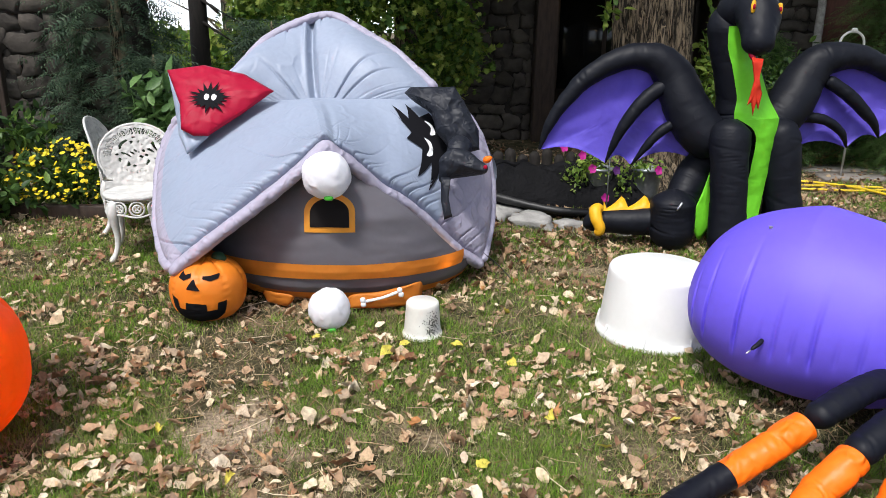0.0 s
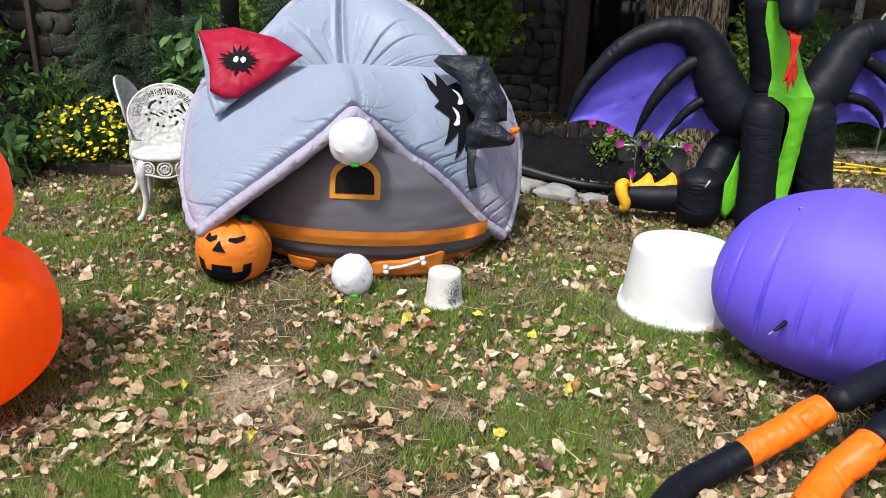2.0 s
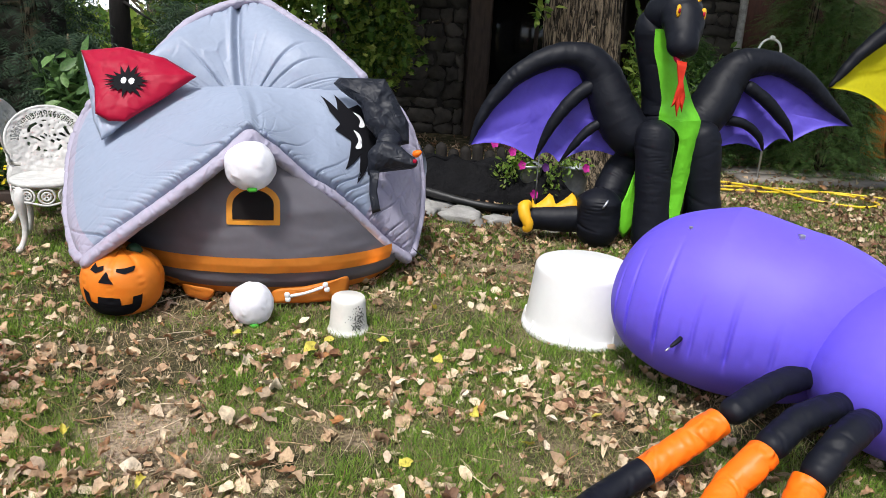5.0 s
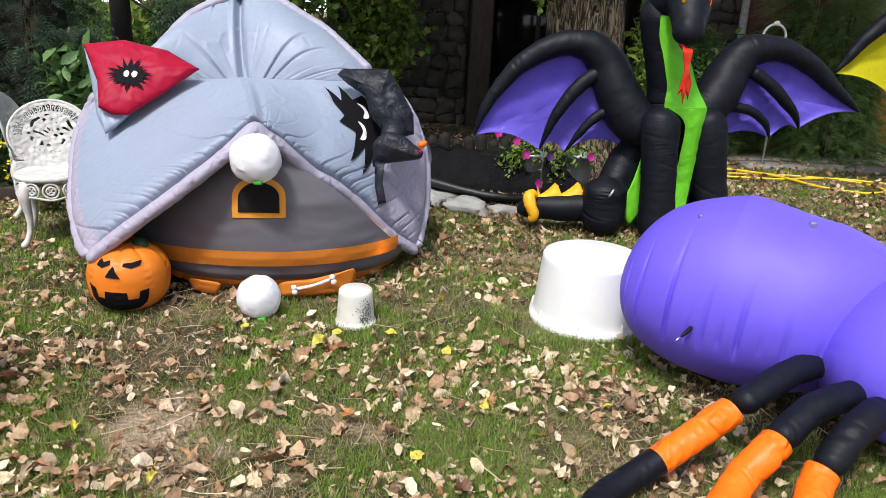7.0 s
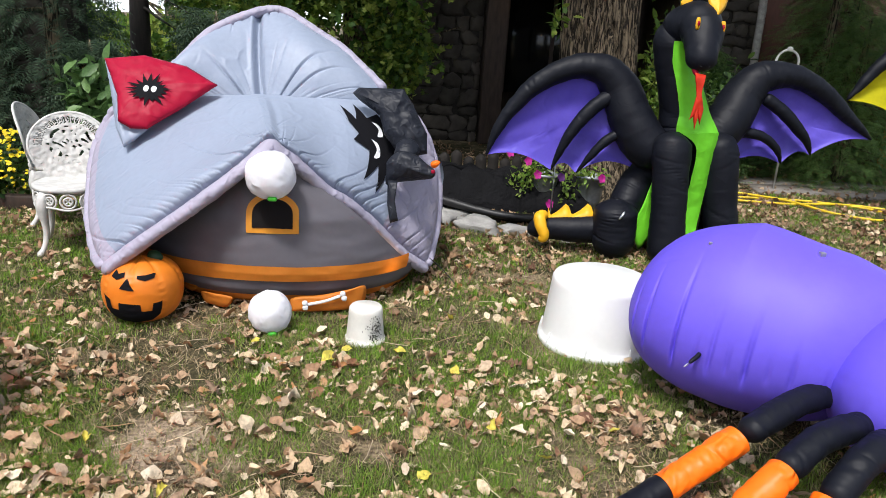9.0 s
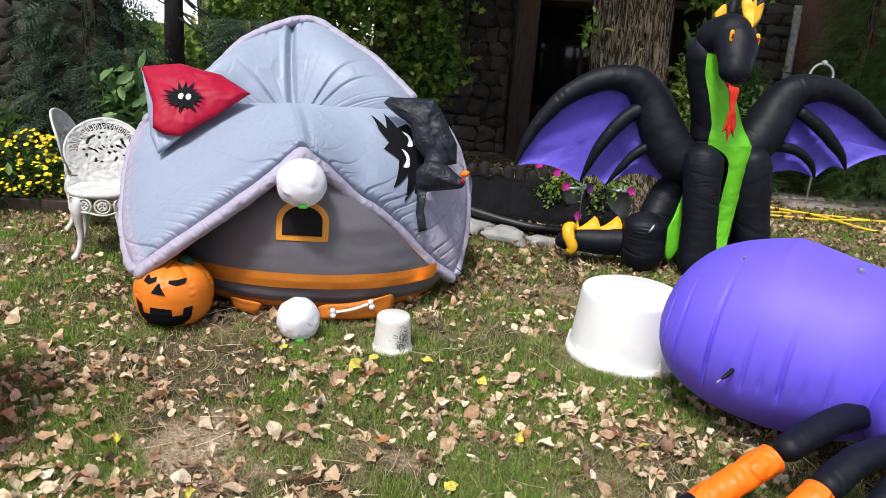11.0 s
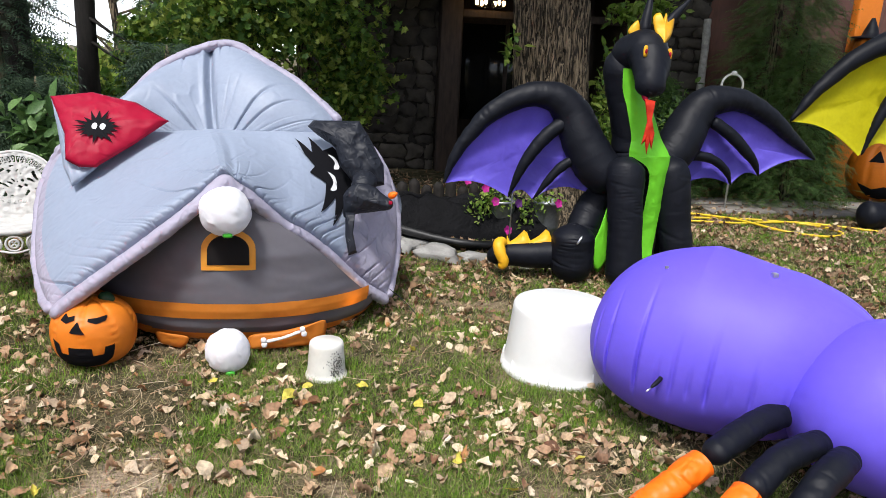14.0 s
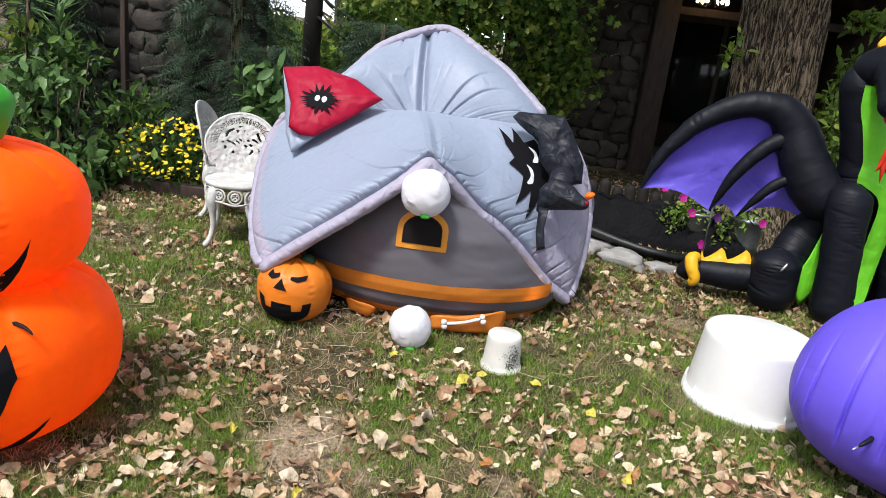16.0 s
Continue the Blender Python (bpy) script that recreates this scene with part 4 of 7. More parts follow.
    pocket = pillow([(-0.50, 3.60, 0.028), (-0.30, 3.62, 0.03), (-0.13, 3.68, 0.045), (-0.115, 3.68, 0.155), (-0.2, 3.645, 0.145), (-0.34, 3.62, 0.118), (-0.50, 3.61, 0.09)], (0, -1, 0.2), 0.03, 0.03, 60, 8, 0.006)
    part("pocket", pocket, band_orange, house, "orange cloth pocket")
    part("flap", pillow([(-0.96, 3.70, 0.02), (-0.84, 3.66, 0.015), (-0.80, 3.64, 0.075), (-0.90, 3.66, 0.09), (-0.98, 3.70, 0.08)], (0, -1, 0.2), 0.012, 0.02, 40, 6), band_orange, house, "small orange cloth flap")
    part("flap", pillow([(-1.16, 3.84, 0.09), (-1.03, 3.76, 0.06), (-1.0, 3.74, 0.13), (-1.08, 3.78, 0.16), (-1.16, 3.84, 0.16)], (0, -1, 0.2), 0.008, 0.02, 40, 6), band_orange, house, "small orange cloth flap")
    bone = joined(tube([(-0.412, 3.582, 0.075, 0.009), (-0.32, 3.582, 0.098, 0.008), (-0.235, 3.602, 0.125, 0.009)], 16, 10), *[boulder(c, (0.015, 0.009, 0.015), k, 0, 10, 0.05) for k, c in enumerate([(-0.420, 3.573, 0.087), (-0.417, 3.573, 0.062), (-0.227, 3.593, 0.139), (-0.219, 3.593, 0.114)])])
    part("bone", bone, white_print, house, "white bone shape")

    # arched window
    def arch(x0, x1, z0, z1, k=16):
        r = (x1 - x0) / 2
        mid = (x0 + x1) / 2
        zz = z1 - r * 0.75
        return [(x0, z0), (x1, z0)] + [(mid + r * math.cos(math.pi * i / k), zz + r * 0.75 * math.sin(math.pi * i / k)) for i in range(k + 1)]

    def to_uv(x, z):
        k = np.interp(z, [p[0] for p in prof], [p[1] for p in prof])
        s = max(-1.0, min(1.0, (x - cx) / (0.85 * k)))
        a = math.asin(math.copysign(abs(s) ** (1 / 0.92), s))
        return (a + 1.5) / 3.0, (z - 0.255) / 0.795

    plain = drum(0.255, 1.05)
    win = part("window", printed(plain, [to_uv(a, b) for a, b in arch(-0.725, -0.462, 0.437, 0.640)], 0.006, 3), mustard, house, "mustard-yellow arched window frame")
    part("pane", printed(plain, [to_uv(a, b) for a, b in arch(-0.695, -0.492, 0.465, 0.612)], 0.011, 3), dark_print_and_shade, win, "dark window opening")
    # a small lamp inside shines through the thin orange band
    glow = new("house_lamp", bpy.data.lights.new("house_lamp", "POINT"))
    glow.data.energy, glow.data.color, glow.data.shadow_soft_size = 0.35, (1.0, 0.62, 0.25), 0.015
    spot = drum(0.178, 0.262, 0.012)(0.775, 0.6)
    glow.location = (spot[0] - 0.03, spot[1] + 0.05, spot[2] - 0.02)

    # red cushion on the roof corner, with a spiky black print
    red = crisp([(-1.661, 4.42, 1.203), (-1.447, 4.45, 1.232), (-1.20, 4.42, 1.185), (-1.012, 4.34, 1.096), (-1.181, 4.22, 0.969), (-1.348, 4.12, 0.859), (-1.43, 4.11, 0.860), (-1.50, 4.12, 0.895), (-1.53, 4.22, 1.02), (-1.60, 4.33, 1.12)])
    fr = (-0.1, -0.86, 0.46)
    part("red_cushion", pillow(red, fr, 0.06, 0.05, 200, 16, 0.007), red_nylon, house, "red puffed corner cushion")
    grey_side = crisp([(-1.675, 4.46, 1.195), (-1.60, 4.36, 1.11), (-1.53, 4.25, 1.01), (-1.51, 4.15, 0.89), (-1.43, 4.13, 0.85), (-1.35, 4.15, 0.855), (-1.42, 4.11, 0.79), (-1.47, 4.10, 0.755), (-1.54, 4.19, 0.85), (-1.59, 4.30, 0.99), (-1.63, 4.38, 1.10)])
    part("cushion_side", pillow(grey_side, fr, 0.02, 0.08, 120, 10, 0.010), roof_grey, house, "grey side of the corner cushion")
    cushion = pillow_face(red, fr, 0.066)
    g = random.Random(12)
    star = []
    for k in range(34):
        a = 2 * math.pi * k / 34
        r = g.uniform(0.09, 0.135) if k % 2 else g.uniform(0.062, 0.078)
        star.append((0.03 + r * 1.0 * math.cos(a), -0.035 + r * 0.78 * math.sin(a) + (0.02 if math.sin(a) > 0.8 and k % 2 else 0)))
    blot = part("spiky_print", printed(cushion, star, 0.006, 3, fan=True), black_print, house, "black spiky print with two white eyes")
    for dx in (0.014, 0.054):
        part("eye", printed(cushion, [(dx + 0.0145 * math.cos(k * 0.449), -0.032 + 0.020 * math.sin(k * 0.449)) for k in range(14)], 0.010, 1), white_print, blot, "white oval eye")

    # spiky black face printed on the front roof panel
    face = [(0.655, 0.80), (0.69, 0.64), (0.685, 0.86), (0.725, 0.68), (0.75, 0.90), (0.775, 0.72), (0.83, 0.80), (0.86, 0.62), (0.875, 0.45), (0.845, 0.16), (0.825, 0.33), (0.79, 0.06), (0.785, 0.32), (0.735, 0.12), (0.75, 0.40), (0.69, 0.45), (0.715, 0.52)]
    print_face = part("spiky_print", printed(front, [(0.760 + (a - 0.77) * 0.72, 0.43 + (b - 0.48) * 0.80) for a, b in face], 0.008, 4), black_print, house, "black spiky face print with white crescent eyes")
    for cu, cv in ((0.782, 0.53), (0.764, 0.385)):
        part("eye", printed(front, [(cu - 0.011, cv + 0.055), (cu + 0.004, cv + 0.043), (cu + 0.011, cv + 0.0), (cu + 0.006, cv - 0.047), (cu - 0.008, cv - 0.058), (cu + 0.001, cv)], 0.015, 2, 24), white_print, print_face, "white crescent eye")

    # black bird slumped over the roof edge
    bird = part("black_bird", joined(
        pillow(crisp([(-0.245, 4.37, 1.094), (-0.212, 4.37, 1.127), (-0.10, 4.35, 1.132), (0.05, 4.34, 1.135), (0.105, 4.31, 1.058), (0.195, 4.25, 0.895), (0.20, 4.20, 0.79), (0.10, 4.19, 0.765), (0.039, 4.19, 0.779), (-0.05, 4.22, 0.886), (-0.085, 4.26, 0.996), (-0.15, 4.32, 1.05)]), (0.15, -0.9, 0.4), 0.085, 0.08, 160, 18, 0.014),
        pillow([(-0.031, 4.06, 0.705), (-0.031, 4.06, 0.754), (0.038, 4.06, 0.819), (0.133, 4.06, 0.804), (0.19, 4.03, 0.765), (0.242, 4.0, 0.728), (0.234, 4.0, 0.695), (0.135, 4.06, 0.659), (0.04, 4.08, 0.64), (-0.025, 4.08, 0.62)], (0.1, -0.95, 0.25), 0.055, 0.07, 110, 14, 0.014),
        tube([(0.10, 4.22, 0.84, 0.07), (0.08, 4.14, 0.80, 0.07), (0.07, 4.07, 0.76, 0.05)], 12, 14, 0.010),
        pillow(crisp([(-0.02, 4.03, 0.66), (0.035, 4.03, 0.66), (0.025, 4.0, 0.55), (0.047, 3.97, 0.445), (0.002, 3.97, 0.428), (-0.018, 4.0, 0.53)]), (0.1, -0.95, 0.2), 0.018, 0.018, 60, 6, 0.006)), crinkled_black, house, "limp quilted black cloth bird")
    part("beak", tube([(0.215, 3.975, 0.762, 0.022), (0.245, 3.96, 0.782, 0.017), (0.262, 3.955, 0.79, 0.005)], 10, 10), leg_orange, bird, "orange beak")
    part("eye", boulder((0.225, 3.955, 0.735), (0.011, 0.006, 0.011), 1, 0, 10, 0), red_nylon, bird, "small red eye")
    # tether
    part("tether", tube([(0.24, 4.22, 0.16, 0.003), (0.34, 4.2, 0.08, 0.003), (0.42, 4.15, 0.005, 0.003)], 8, 6), black_plastic, house, "thin black tether cord")
    return house


build_house()


def ball(at, r, seg):
    v = [(at[0] + r * math.sin(math.pi * i / (seg // 2)) * math.cos(2 * math.pi * j / seg), at[1] + r * math.sin(math.pi * i / (seg // 2)) * math.sin(2 * math.pi * j / seg), at[2] + r * math.cos(math.pi * i / (seg // 2))) for i in range(seg // 2 + 1) for j in range(seg)]
    f = [(i * seg + j, (i + 1) * seg + j, (i + 1) * seg + (j + 1) % seg, i * seg + (j + 1) % seg) for i in range(seg // 2) for j in range(seg)]
    return v, f


def puff(name, at, r, label, seed):
    v, f = ball(at, r, 72)
    v = [tuple(np.array(at) + (np.array(p) - at) * (0.95 + 0.045 * noise.noise(Vector(p) * 11 + Vector((seed, 0, 0))) + 0.07 * abs(noise.noise(Vector(p) * 14 + Vector((seed, 0, 0)))) + 0.04 * abs(noise.noise(Vector(p) * 38)))) for p in v]
    b = alone(name, (v, f), white_puff, label, "cloth ball", "white cloth balls")
    part("green_tag", boulder((at[0] + 0.02, at[1] - r * 0.62, at[2] - r * 0.80), (0.024, 0.012, 0.012), seed, 0, 10, 0.1), stem_green, b, "small dark green tag")


puff("cloth_ball", (-0.587, 3.56, 0.755), 0.124, "white crumpled cloth ball hanging at the gable", 1)
puff("cloth_ball", (-0.569, 3.407, 0.103), 0.110, "white crumpled cloth ball resting on the grass", 2)


# ---- pumpkins ----
def gourd(at, r, h, lobes=10, depth=0.045, power=0.8):
    """A lobed pumpkin as a surface of u (round, 0.5 faces -y) and v (up)."""
    def s(u, v):
        a = 2 * math.pi * (u - 0.5) - math.pi / 2
        t = math.pi * (v - 0.5)
        k = math.copysign(abs(math.cos(t)) ** power, 1)
        lobe = 1 - depth * (1 - abs(math.sin(lobes * a / 2))) ** 2.5
        rr = r * k * lobe
        x, y = at[0] + rr * math.cos(a), at[1] + rr * math.sin(a)
        z = at[2] + h / 2 + h / 2 * math.copysign(abs(math.sin(t)) ** 0.85, t) * (1 - 0.06 * (1 - lobe) / depth * (v > 0.5))
        q = crumple((x, y, z), 0.12, 0.004)
        # short puckers beside each seam
        seam = abs(math.sin(lobes * a / 2))
        q += 0.004 * math.exp(-(seam / 0.22) ** 2) * math.sin(z * 190)
        return (x + q * math.cos(a), y + q * math.sin(a), z)
    return s


def build_small_pumpkin():
    at = (-1.215, 3.53, 0)
    p = thing("inflatable_pumpkin", "small orange inflatable jack-o-lantern with scowling black face", "inflatable", at)
    s = gourd((at[0], at[1], 0.0), 0.193, 0.325, 8, 0.02, 0.75)
    part("body", sheet(s, 96, 60), pump_orange, p)
    part("stem", tube([(at[0] + 0.05, at[1] + 0.02, 0.295, 0.06), (at[0] + 0.06, at[1] + 0.02, 0.32, 0.05), (at[0] + 0.07, at[1] + 0.03, 0.345, 0.04)], 14, 16, 0.003), nylon("dark_green_nylon", (0.02, 0.06, 0.025)), p, "dark green stem")
    c = 0.505
    k = 1.12

    def face(name, pts):
        part(name, printed(s, [(c + a * k, 0.03 + b * 1.06) for a, b in pts], 0.004, 4), black_print, p, "black printed " + name)
    face("mouth", [(-0.115, 0.46), (-0.08, 0.44), (-0.075, 0.37), (-0.048, 0.365), (-0.045, 0.425), (0.03, 0.415), (0.032, 0.35), (0.068, 0.355), (0.072, 0.42), (0.105, 0.425), (0.10, 0.30), (0.07, 0.22), (0.0, 0.19), (-0.07, 0.22), (-0.10, 0.30)])
    face("nose", [(-0.018, 0.63), (-0.042, 0.525), (0.012, 0.515)])
    face("eye", [(-0.085, 0.70), (-0.06, 0.66), (-0.035, 0.685), (-0.03, 0.64), (-0.06, 0.60), (-0.09, 0.625)])
    face("eye", [(0.022, 0.655), (0.055, 0.655), (0.10, 0.675), (0.085, 0.62), (0.05, 0.60), (0.02, 0.625)])


build_small_pumpkin()


def build_stack():
    at = (-1.92, 2.20, 0)
    p = thing("inflatable_pumpkin_stack", "two bright orange inflatable pumpkins stacked with a green stem", "inflatable", at)
    low = gourd((at[0], at[1], 0.0), 0.472, 0.62, 10, 0.012, 0.72)
    up = gourd((at[0] + 0.0, at[1], 0.535), 0.38, 0.495, 10, 0.012, 0.72)
    lo = part("lower_pumpkin", sheet(low, 160, 90), orange_nylon, p, "wide bright orange pumpkin")
    hi = part("upper_pumpkin", sheet(up, 160, 90), orange_nylon, p, "smaller bright orange pumpkin")
    part("stem", tube([(at[0] + 0.02, at[1], 0.98, 0.105), (at[0] + 0.03, at[1], 1.05, 0.10), (at[0] + 0.05, at[1], 1.13, 0.115), (at[0] + 0.06, at[1], 1.205, 0.13), (at[0] + 0.06, at[1], 1.23, 0.10)], 30, 28, 0.003, 0.1), stem_green, p, "green stem")

    c = 0.595
    for holder, s, pts in ((hi, up, [[(-0.06, 0.60), (0.055, 0.70), (0.02, 0.58)], [(-0.16, 0.42), (-0.05, 0.30), (0.05, 0.36), (0.088, 0.50), (0.055, 0.20), (-0.02, 0.1), (-0.1, 0.15)]]),
                           (lo, low, [[(-0.02, 0.62), (0.03, 0.60), (0.046, 0.66), (0.052, 0.55), (0.03, 0.44), (-0.01, 0.42), (-0.03, 0.5)], [(-0.16, 0.2), (0.02, 0.24), (0.085, 0.40), (0.06, 0.25), (0.0, 0.12), (-0.1, 0.08)]])):
        for q in pts:
            part("face_print", printed(s, [(c + a, b) for a, b in q], 0.004, 4), black_print, holder, "black printed face shape")
    # unseen point lights, added inside to brighten the orange cloth
    for z, w in ((0.30, 2.6), (0.75, 1.8)):
        lamp = new("pumpkin_fill_light", bpy.data.lights.new("pumpkin_fill_light", "POINT"))
        lamp.data.energy, lamp.data.color, lamp.data.shadow_soft_size = w, (1.0, 0.72, 0.42), 0.05
        lamp.location = (at[0], at[1], z)
    e = low(0.655, 0.73)
    part("tether_loop", tube([(*e, 0.008), (e[0] + 0.05, e[1] - 0.01, e[2] - 0.005, 0.006), (e[0] + 0.085, e[1] - 0.02, e[2] - 0.02, 0.003)], 10, 8), black_nylon, p, "black tether loop")


build_stack()


# ---- the spider ----
def build_spider():
    sp = thing("inflatable_spider", "large purple inflatable spider with black and orange striped legs", "inflatable", (1.7, 2.75, 0))
    ax = np.array([0.78, -0.62, 0.0])
    ax /= np.linalg.norm(ax)
    sd = np.array([-ax[1], ax[0], 0])

    def egg(mid, a, b, h, folds=(), power=0.85, lean=1.0, peak=0.0, neck=0.0):
        """A long bag along the spider's axis, gathered into gores."""
        m = np.array(mid)

        def s(u, v):
            t = math.pi * v
            k = abs(math.sin(math.pi * v ** lean)) ** power
            g = 2 * math.pi * u
            q = 1.0
            shrink = 1 - neck * max(0.0, (v - 0.6) / 0.4) ** 1.4
            y, z = b * k * q * math.sin(g) * shrink, h * k * q * math.cos(g) * (shrink if math.cos(g) < 0 else 1.0)
            z *= 0.92 if z < 0 else k ** (0.33 if v < 0.44 else 0.33 - 0.7 * min((v - 0.44) / 0.2, 1))
            p = m - ax * a * math.cos(t) + sd * y + np.array([0, 0, z])
            # tight gathers towards the two ends
            tuck = (1 - abs(math.sin(g * 9 + 2.5 * noise.noise(Vector((math.cos(g) * 2, math.sin(g) * 2, 0)))))) ** 4
            reach = 0.16 + 0.10 * noise.noise(Vector((math.cos(g) * 3, math.sin(g) * 3, 5)))
            pinch = -0.008 * tuck * math.exp(-(max(v - 0.06, 0) / reach) ** 2) * min(v / 0.06, 1)
            pinch -= 0.010 * tuck * math.exp(-(max(0.94 - v, 0) / reach) ** 2) * min((1 - v) / 0.06, 1)
            # tucks that rise from the seam along the near flank, and a ridge over the back
            d = (g - 4.55 + math.pi) % (2 * math.pi) - math.pi
            for fv, far, deep in folds:
                pinch -= deep * math.exp(-((v - fv - 0.012 * d) / 0.0042) ** 2) * (math.exp(-(d / far) ** 2) if d > 0 else math.exp(-(d / (0.35 * far)) ** 2))
            pinch += peak * max(0.0, math.cos(g)) ** 5 * math.exp(-abs(v - 0.44) / 0.12)
            nrm = sd * math.sin(g) + np.array([0, 0, math.cos(g)])
            return tuple(p + nrm * (pinch + crumple(p, 0.3, 0.006)))
        return s

    FOLDS = [(0.17, 0.55, 0.016), (0.235, 0.62, 0.026), (0.335, 0.62, 0.030), (0.39, 0.22, 0.010), (0.425, 0.40, 0.014), (0.462, 0.24, 0.010), (0.50, 0.42, 0.022), (0.545, 0.2, 0.007), (0.59, 0.33, 0.012), (0.66, 0.2, 0.007), (0.72, 0.3, 0.010)]
    body = egg((1.60, 2.745, 0.385), 0.56, 0.42, 0.39, FOLDS, 0.8, 0.86, 0.035, 0.4)
    part("abdomen", sheet(body, 170, 300), purple_nylon, sp, "taut purple cloth abdomen")
    head = egg((1.99, 2.27, 0.34), 0.36, 0.385, 0.335, [(0.2, 0.6, 0.010), (0.3, 0.4, 0.008)])
    part("head", sheet(head, 100, 60), purple_nylon, sp, "purple cloth head")
    # a zip pull and small fittings
    zx, zy, zz = body(0.74, 0.405)
    part("zip_pull", tube([(zx, zy, zz, 0.009), (zx - 0.025, zy - 0.02, zz - 0.012, 0.009), (zx - 0.055, zy - 0.035, zz - 0.028, 0.006)], 12, 8, 0.001, 0.02), black_nylon, sp, "black zip pull")
    part("zip_end", tube([(zx - 0.055, zy - 0.035, zz - 0.028, 0.005), (zx - 0.078, zy - 0.045, zz - 0.040, 0.003)], 5, 8), steel, sp)
    for u, v, r in ((0.963, 0.58, 0.011), (0.931, 0.35, 0.007)):
        q = body(u, v)
        part("tether_ring", block(q[0] - r, q[1] - r, q[2] - 0.004, q[0] + r, q[1] + r, q[2] + 1.3 * r, 0.003), steel, sp, "small steel tether ring")

    def leg(rows, cuts):
        """A bent striped leg; cuts: where the stripes change, as parts of its length."""
        line = smooth_line(rows, 120)
        lg = thing_part("leg", sp)
        d = np.r_[0, np.cumsum(np.linalg.norm(np.diff(line[:, :3], axis=0), axis=1))]
        d /= d[-1]
        edges = [0.0, *cuts, 1.0]
        for i in range(len(edges) - 1):
            k = line[(d >= edges[i] - 0.012) & (d <= edges[i + 1] + 0.012)].copy()
            k[:, 3] += 0.002 * (i % 2)
            k = np.c_[k[:: max(len(k) // 8, 1)]] * (1, 1, 1, 0.82)
            part("stripe", tube(k, 110, 28, 0.003, 0.05, creases=16, flat=0.92, round_ends=i in (0, len(edges) - 2)), leg_orange if i % 2 else black_nylon, lg, "orange stripe" if i % 2 else "black stripe")

    leg([(1.69, 2.385, 0.29, 0.058), (1.602, 2.331, 0.30, 0.064), (1.448, 2.248, 0.30, 0.062), (1.313, 2.177, 0.27, 0.062), (1.198, 2.126, 0.23, 0.062), (1.077, 2.086, 0.17, 0.062), (0.951, 2.041, 0.11, 0.06), (0.856, 2.002, 0.075, 0.058), (0.745, 1.941, 0.055, 0.055), (0.64, 1.83, 0.055, 0.052), (0.55, 1.68, 0.05, 0.05), (0.46, 1.52, 0.04, 0.04)], [0.355, 0.555, 0.80])
    leg([(1.66, 2.15, 0.29, 0.058), (1.547, 2.09, 0.30, 0.064), (1.429, 2.038, 0.29, 0.063), (1.331, 1.987, 0.25, 0.063), (1.234, 1.931, 0.20, 0.062), (1.156, 1.902, 0.14, 0.062), (1.04, 1.80, 0.09, 0.06), (0.92, 1.69, 0.07, 0.056), (0.80, 1.55, 0.055, 0.052), (0.7, 1.4, 0.05, 0.045)], [0.35, 0.62, 0.84])
    leg([(1.68, 2.05, 0.29, 0.058), (1.573, 1.966, 0.30, 0.065), (1.491, 1.919, 0.27, 0.064), (1.418, 1.875, 0.22, 0.063), (1.351, 1.834, 0.16, 0.062), (1.23, 1.66, 0.10, 0.06), (1.12, 1.48, 0.06, 0.055)], [0.46, 0.82])
    leg([(1.98, 2.15, 0.30, 0.05), (1.93, 2.0, 0.27, 0.062), (1.86, 1.85, 0.20, 0.06), (1.8, 1.65, 0.10, 0.055), (1.76, 1.5, 0.05, 0.05)], [0.2, 0.6])
    for i in range(4):
        x = 1.95 + 0.2 * i
        leg([(x, 2.9 - 0.1 * i, 0.30, 0.05), (x + 0.06, 3.05 - 0.08 * i, 0.28, 0.06), (x + 0.2, 3.3 - 0.05 * i, 0.12, 0.055), (x + 0.3, 3.5, 0.05, 0.045)], [0.4, 0.7])


def thing_part(name, parent):
    """A part that is only the holder of its pieces: the first joint of a leg."""
    me = to_mesh(name, *boulder((parent.location.x + 0.5, parent.location.y, 0.33), (0.02, 0.02, 0.02), 1, 0, 8, 0))
    return part(name, me, black_nylon, parent)


build_spider()


# ---- tub and bucket ----
def vessel(name, at, r_top, r_foot, h, rim, mat, label, ribs=0):
    """A pail standing upside down on its rim."""
    prof = [(0.0, h), (r_top * 0.88, h), (r_top * 0.965, h - 0.008), (r_top * 0.995, h - 0.022), (r_top, h - 0.04)]
    prof += [(r_top + (r_foot - r_top) * k / 8, (h - 0.04) + (rim * 1.2 - h + 0.04) * k / 8) for k in range(1, 9)]
    prof += [(r_foot + 0.004, rim), (r_foot + rim * 0.38, rim * 0.8), (r_foot + rim * 0.42, rim * 0.25), (r_foot + rim * 0.3, 0.0), (r_foot - 0.01, 0.0), (r_foot - 0.012, 0.05)]
    body = alone(name, lathe(prof[1:], 72, at), mat, label, "bucket")
    for i in range(ribs):
        a = -2.0 + 2 * math.pi * i / ribs
        c, s = math.cos(a), math.sin(a)
        part("rib", tube([(at[0] + (r_foot + 0.004) * c, at[1] + (r_foot + 0.004) * s, 0.08, 0.006), (at[0] + (r_foot + 0.016) * c, at[1] + (r_foot + 0.016) * s, 0.012, 0.007)], 6, 6), mat, body)
    return body


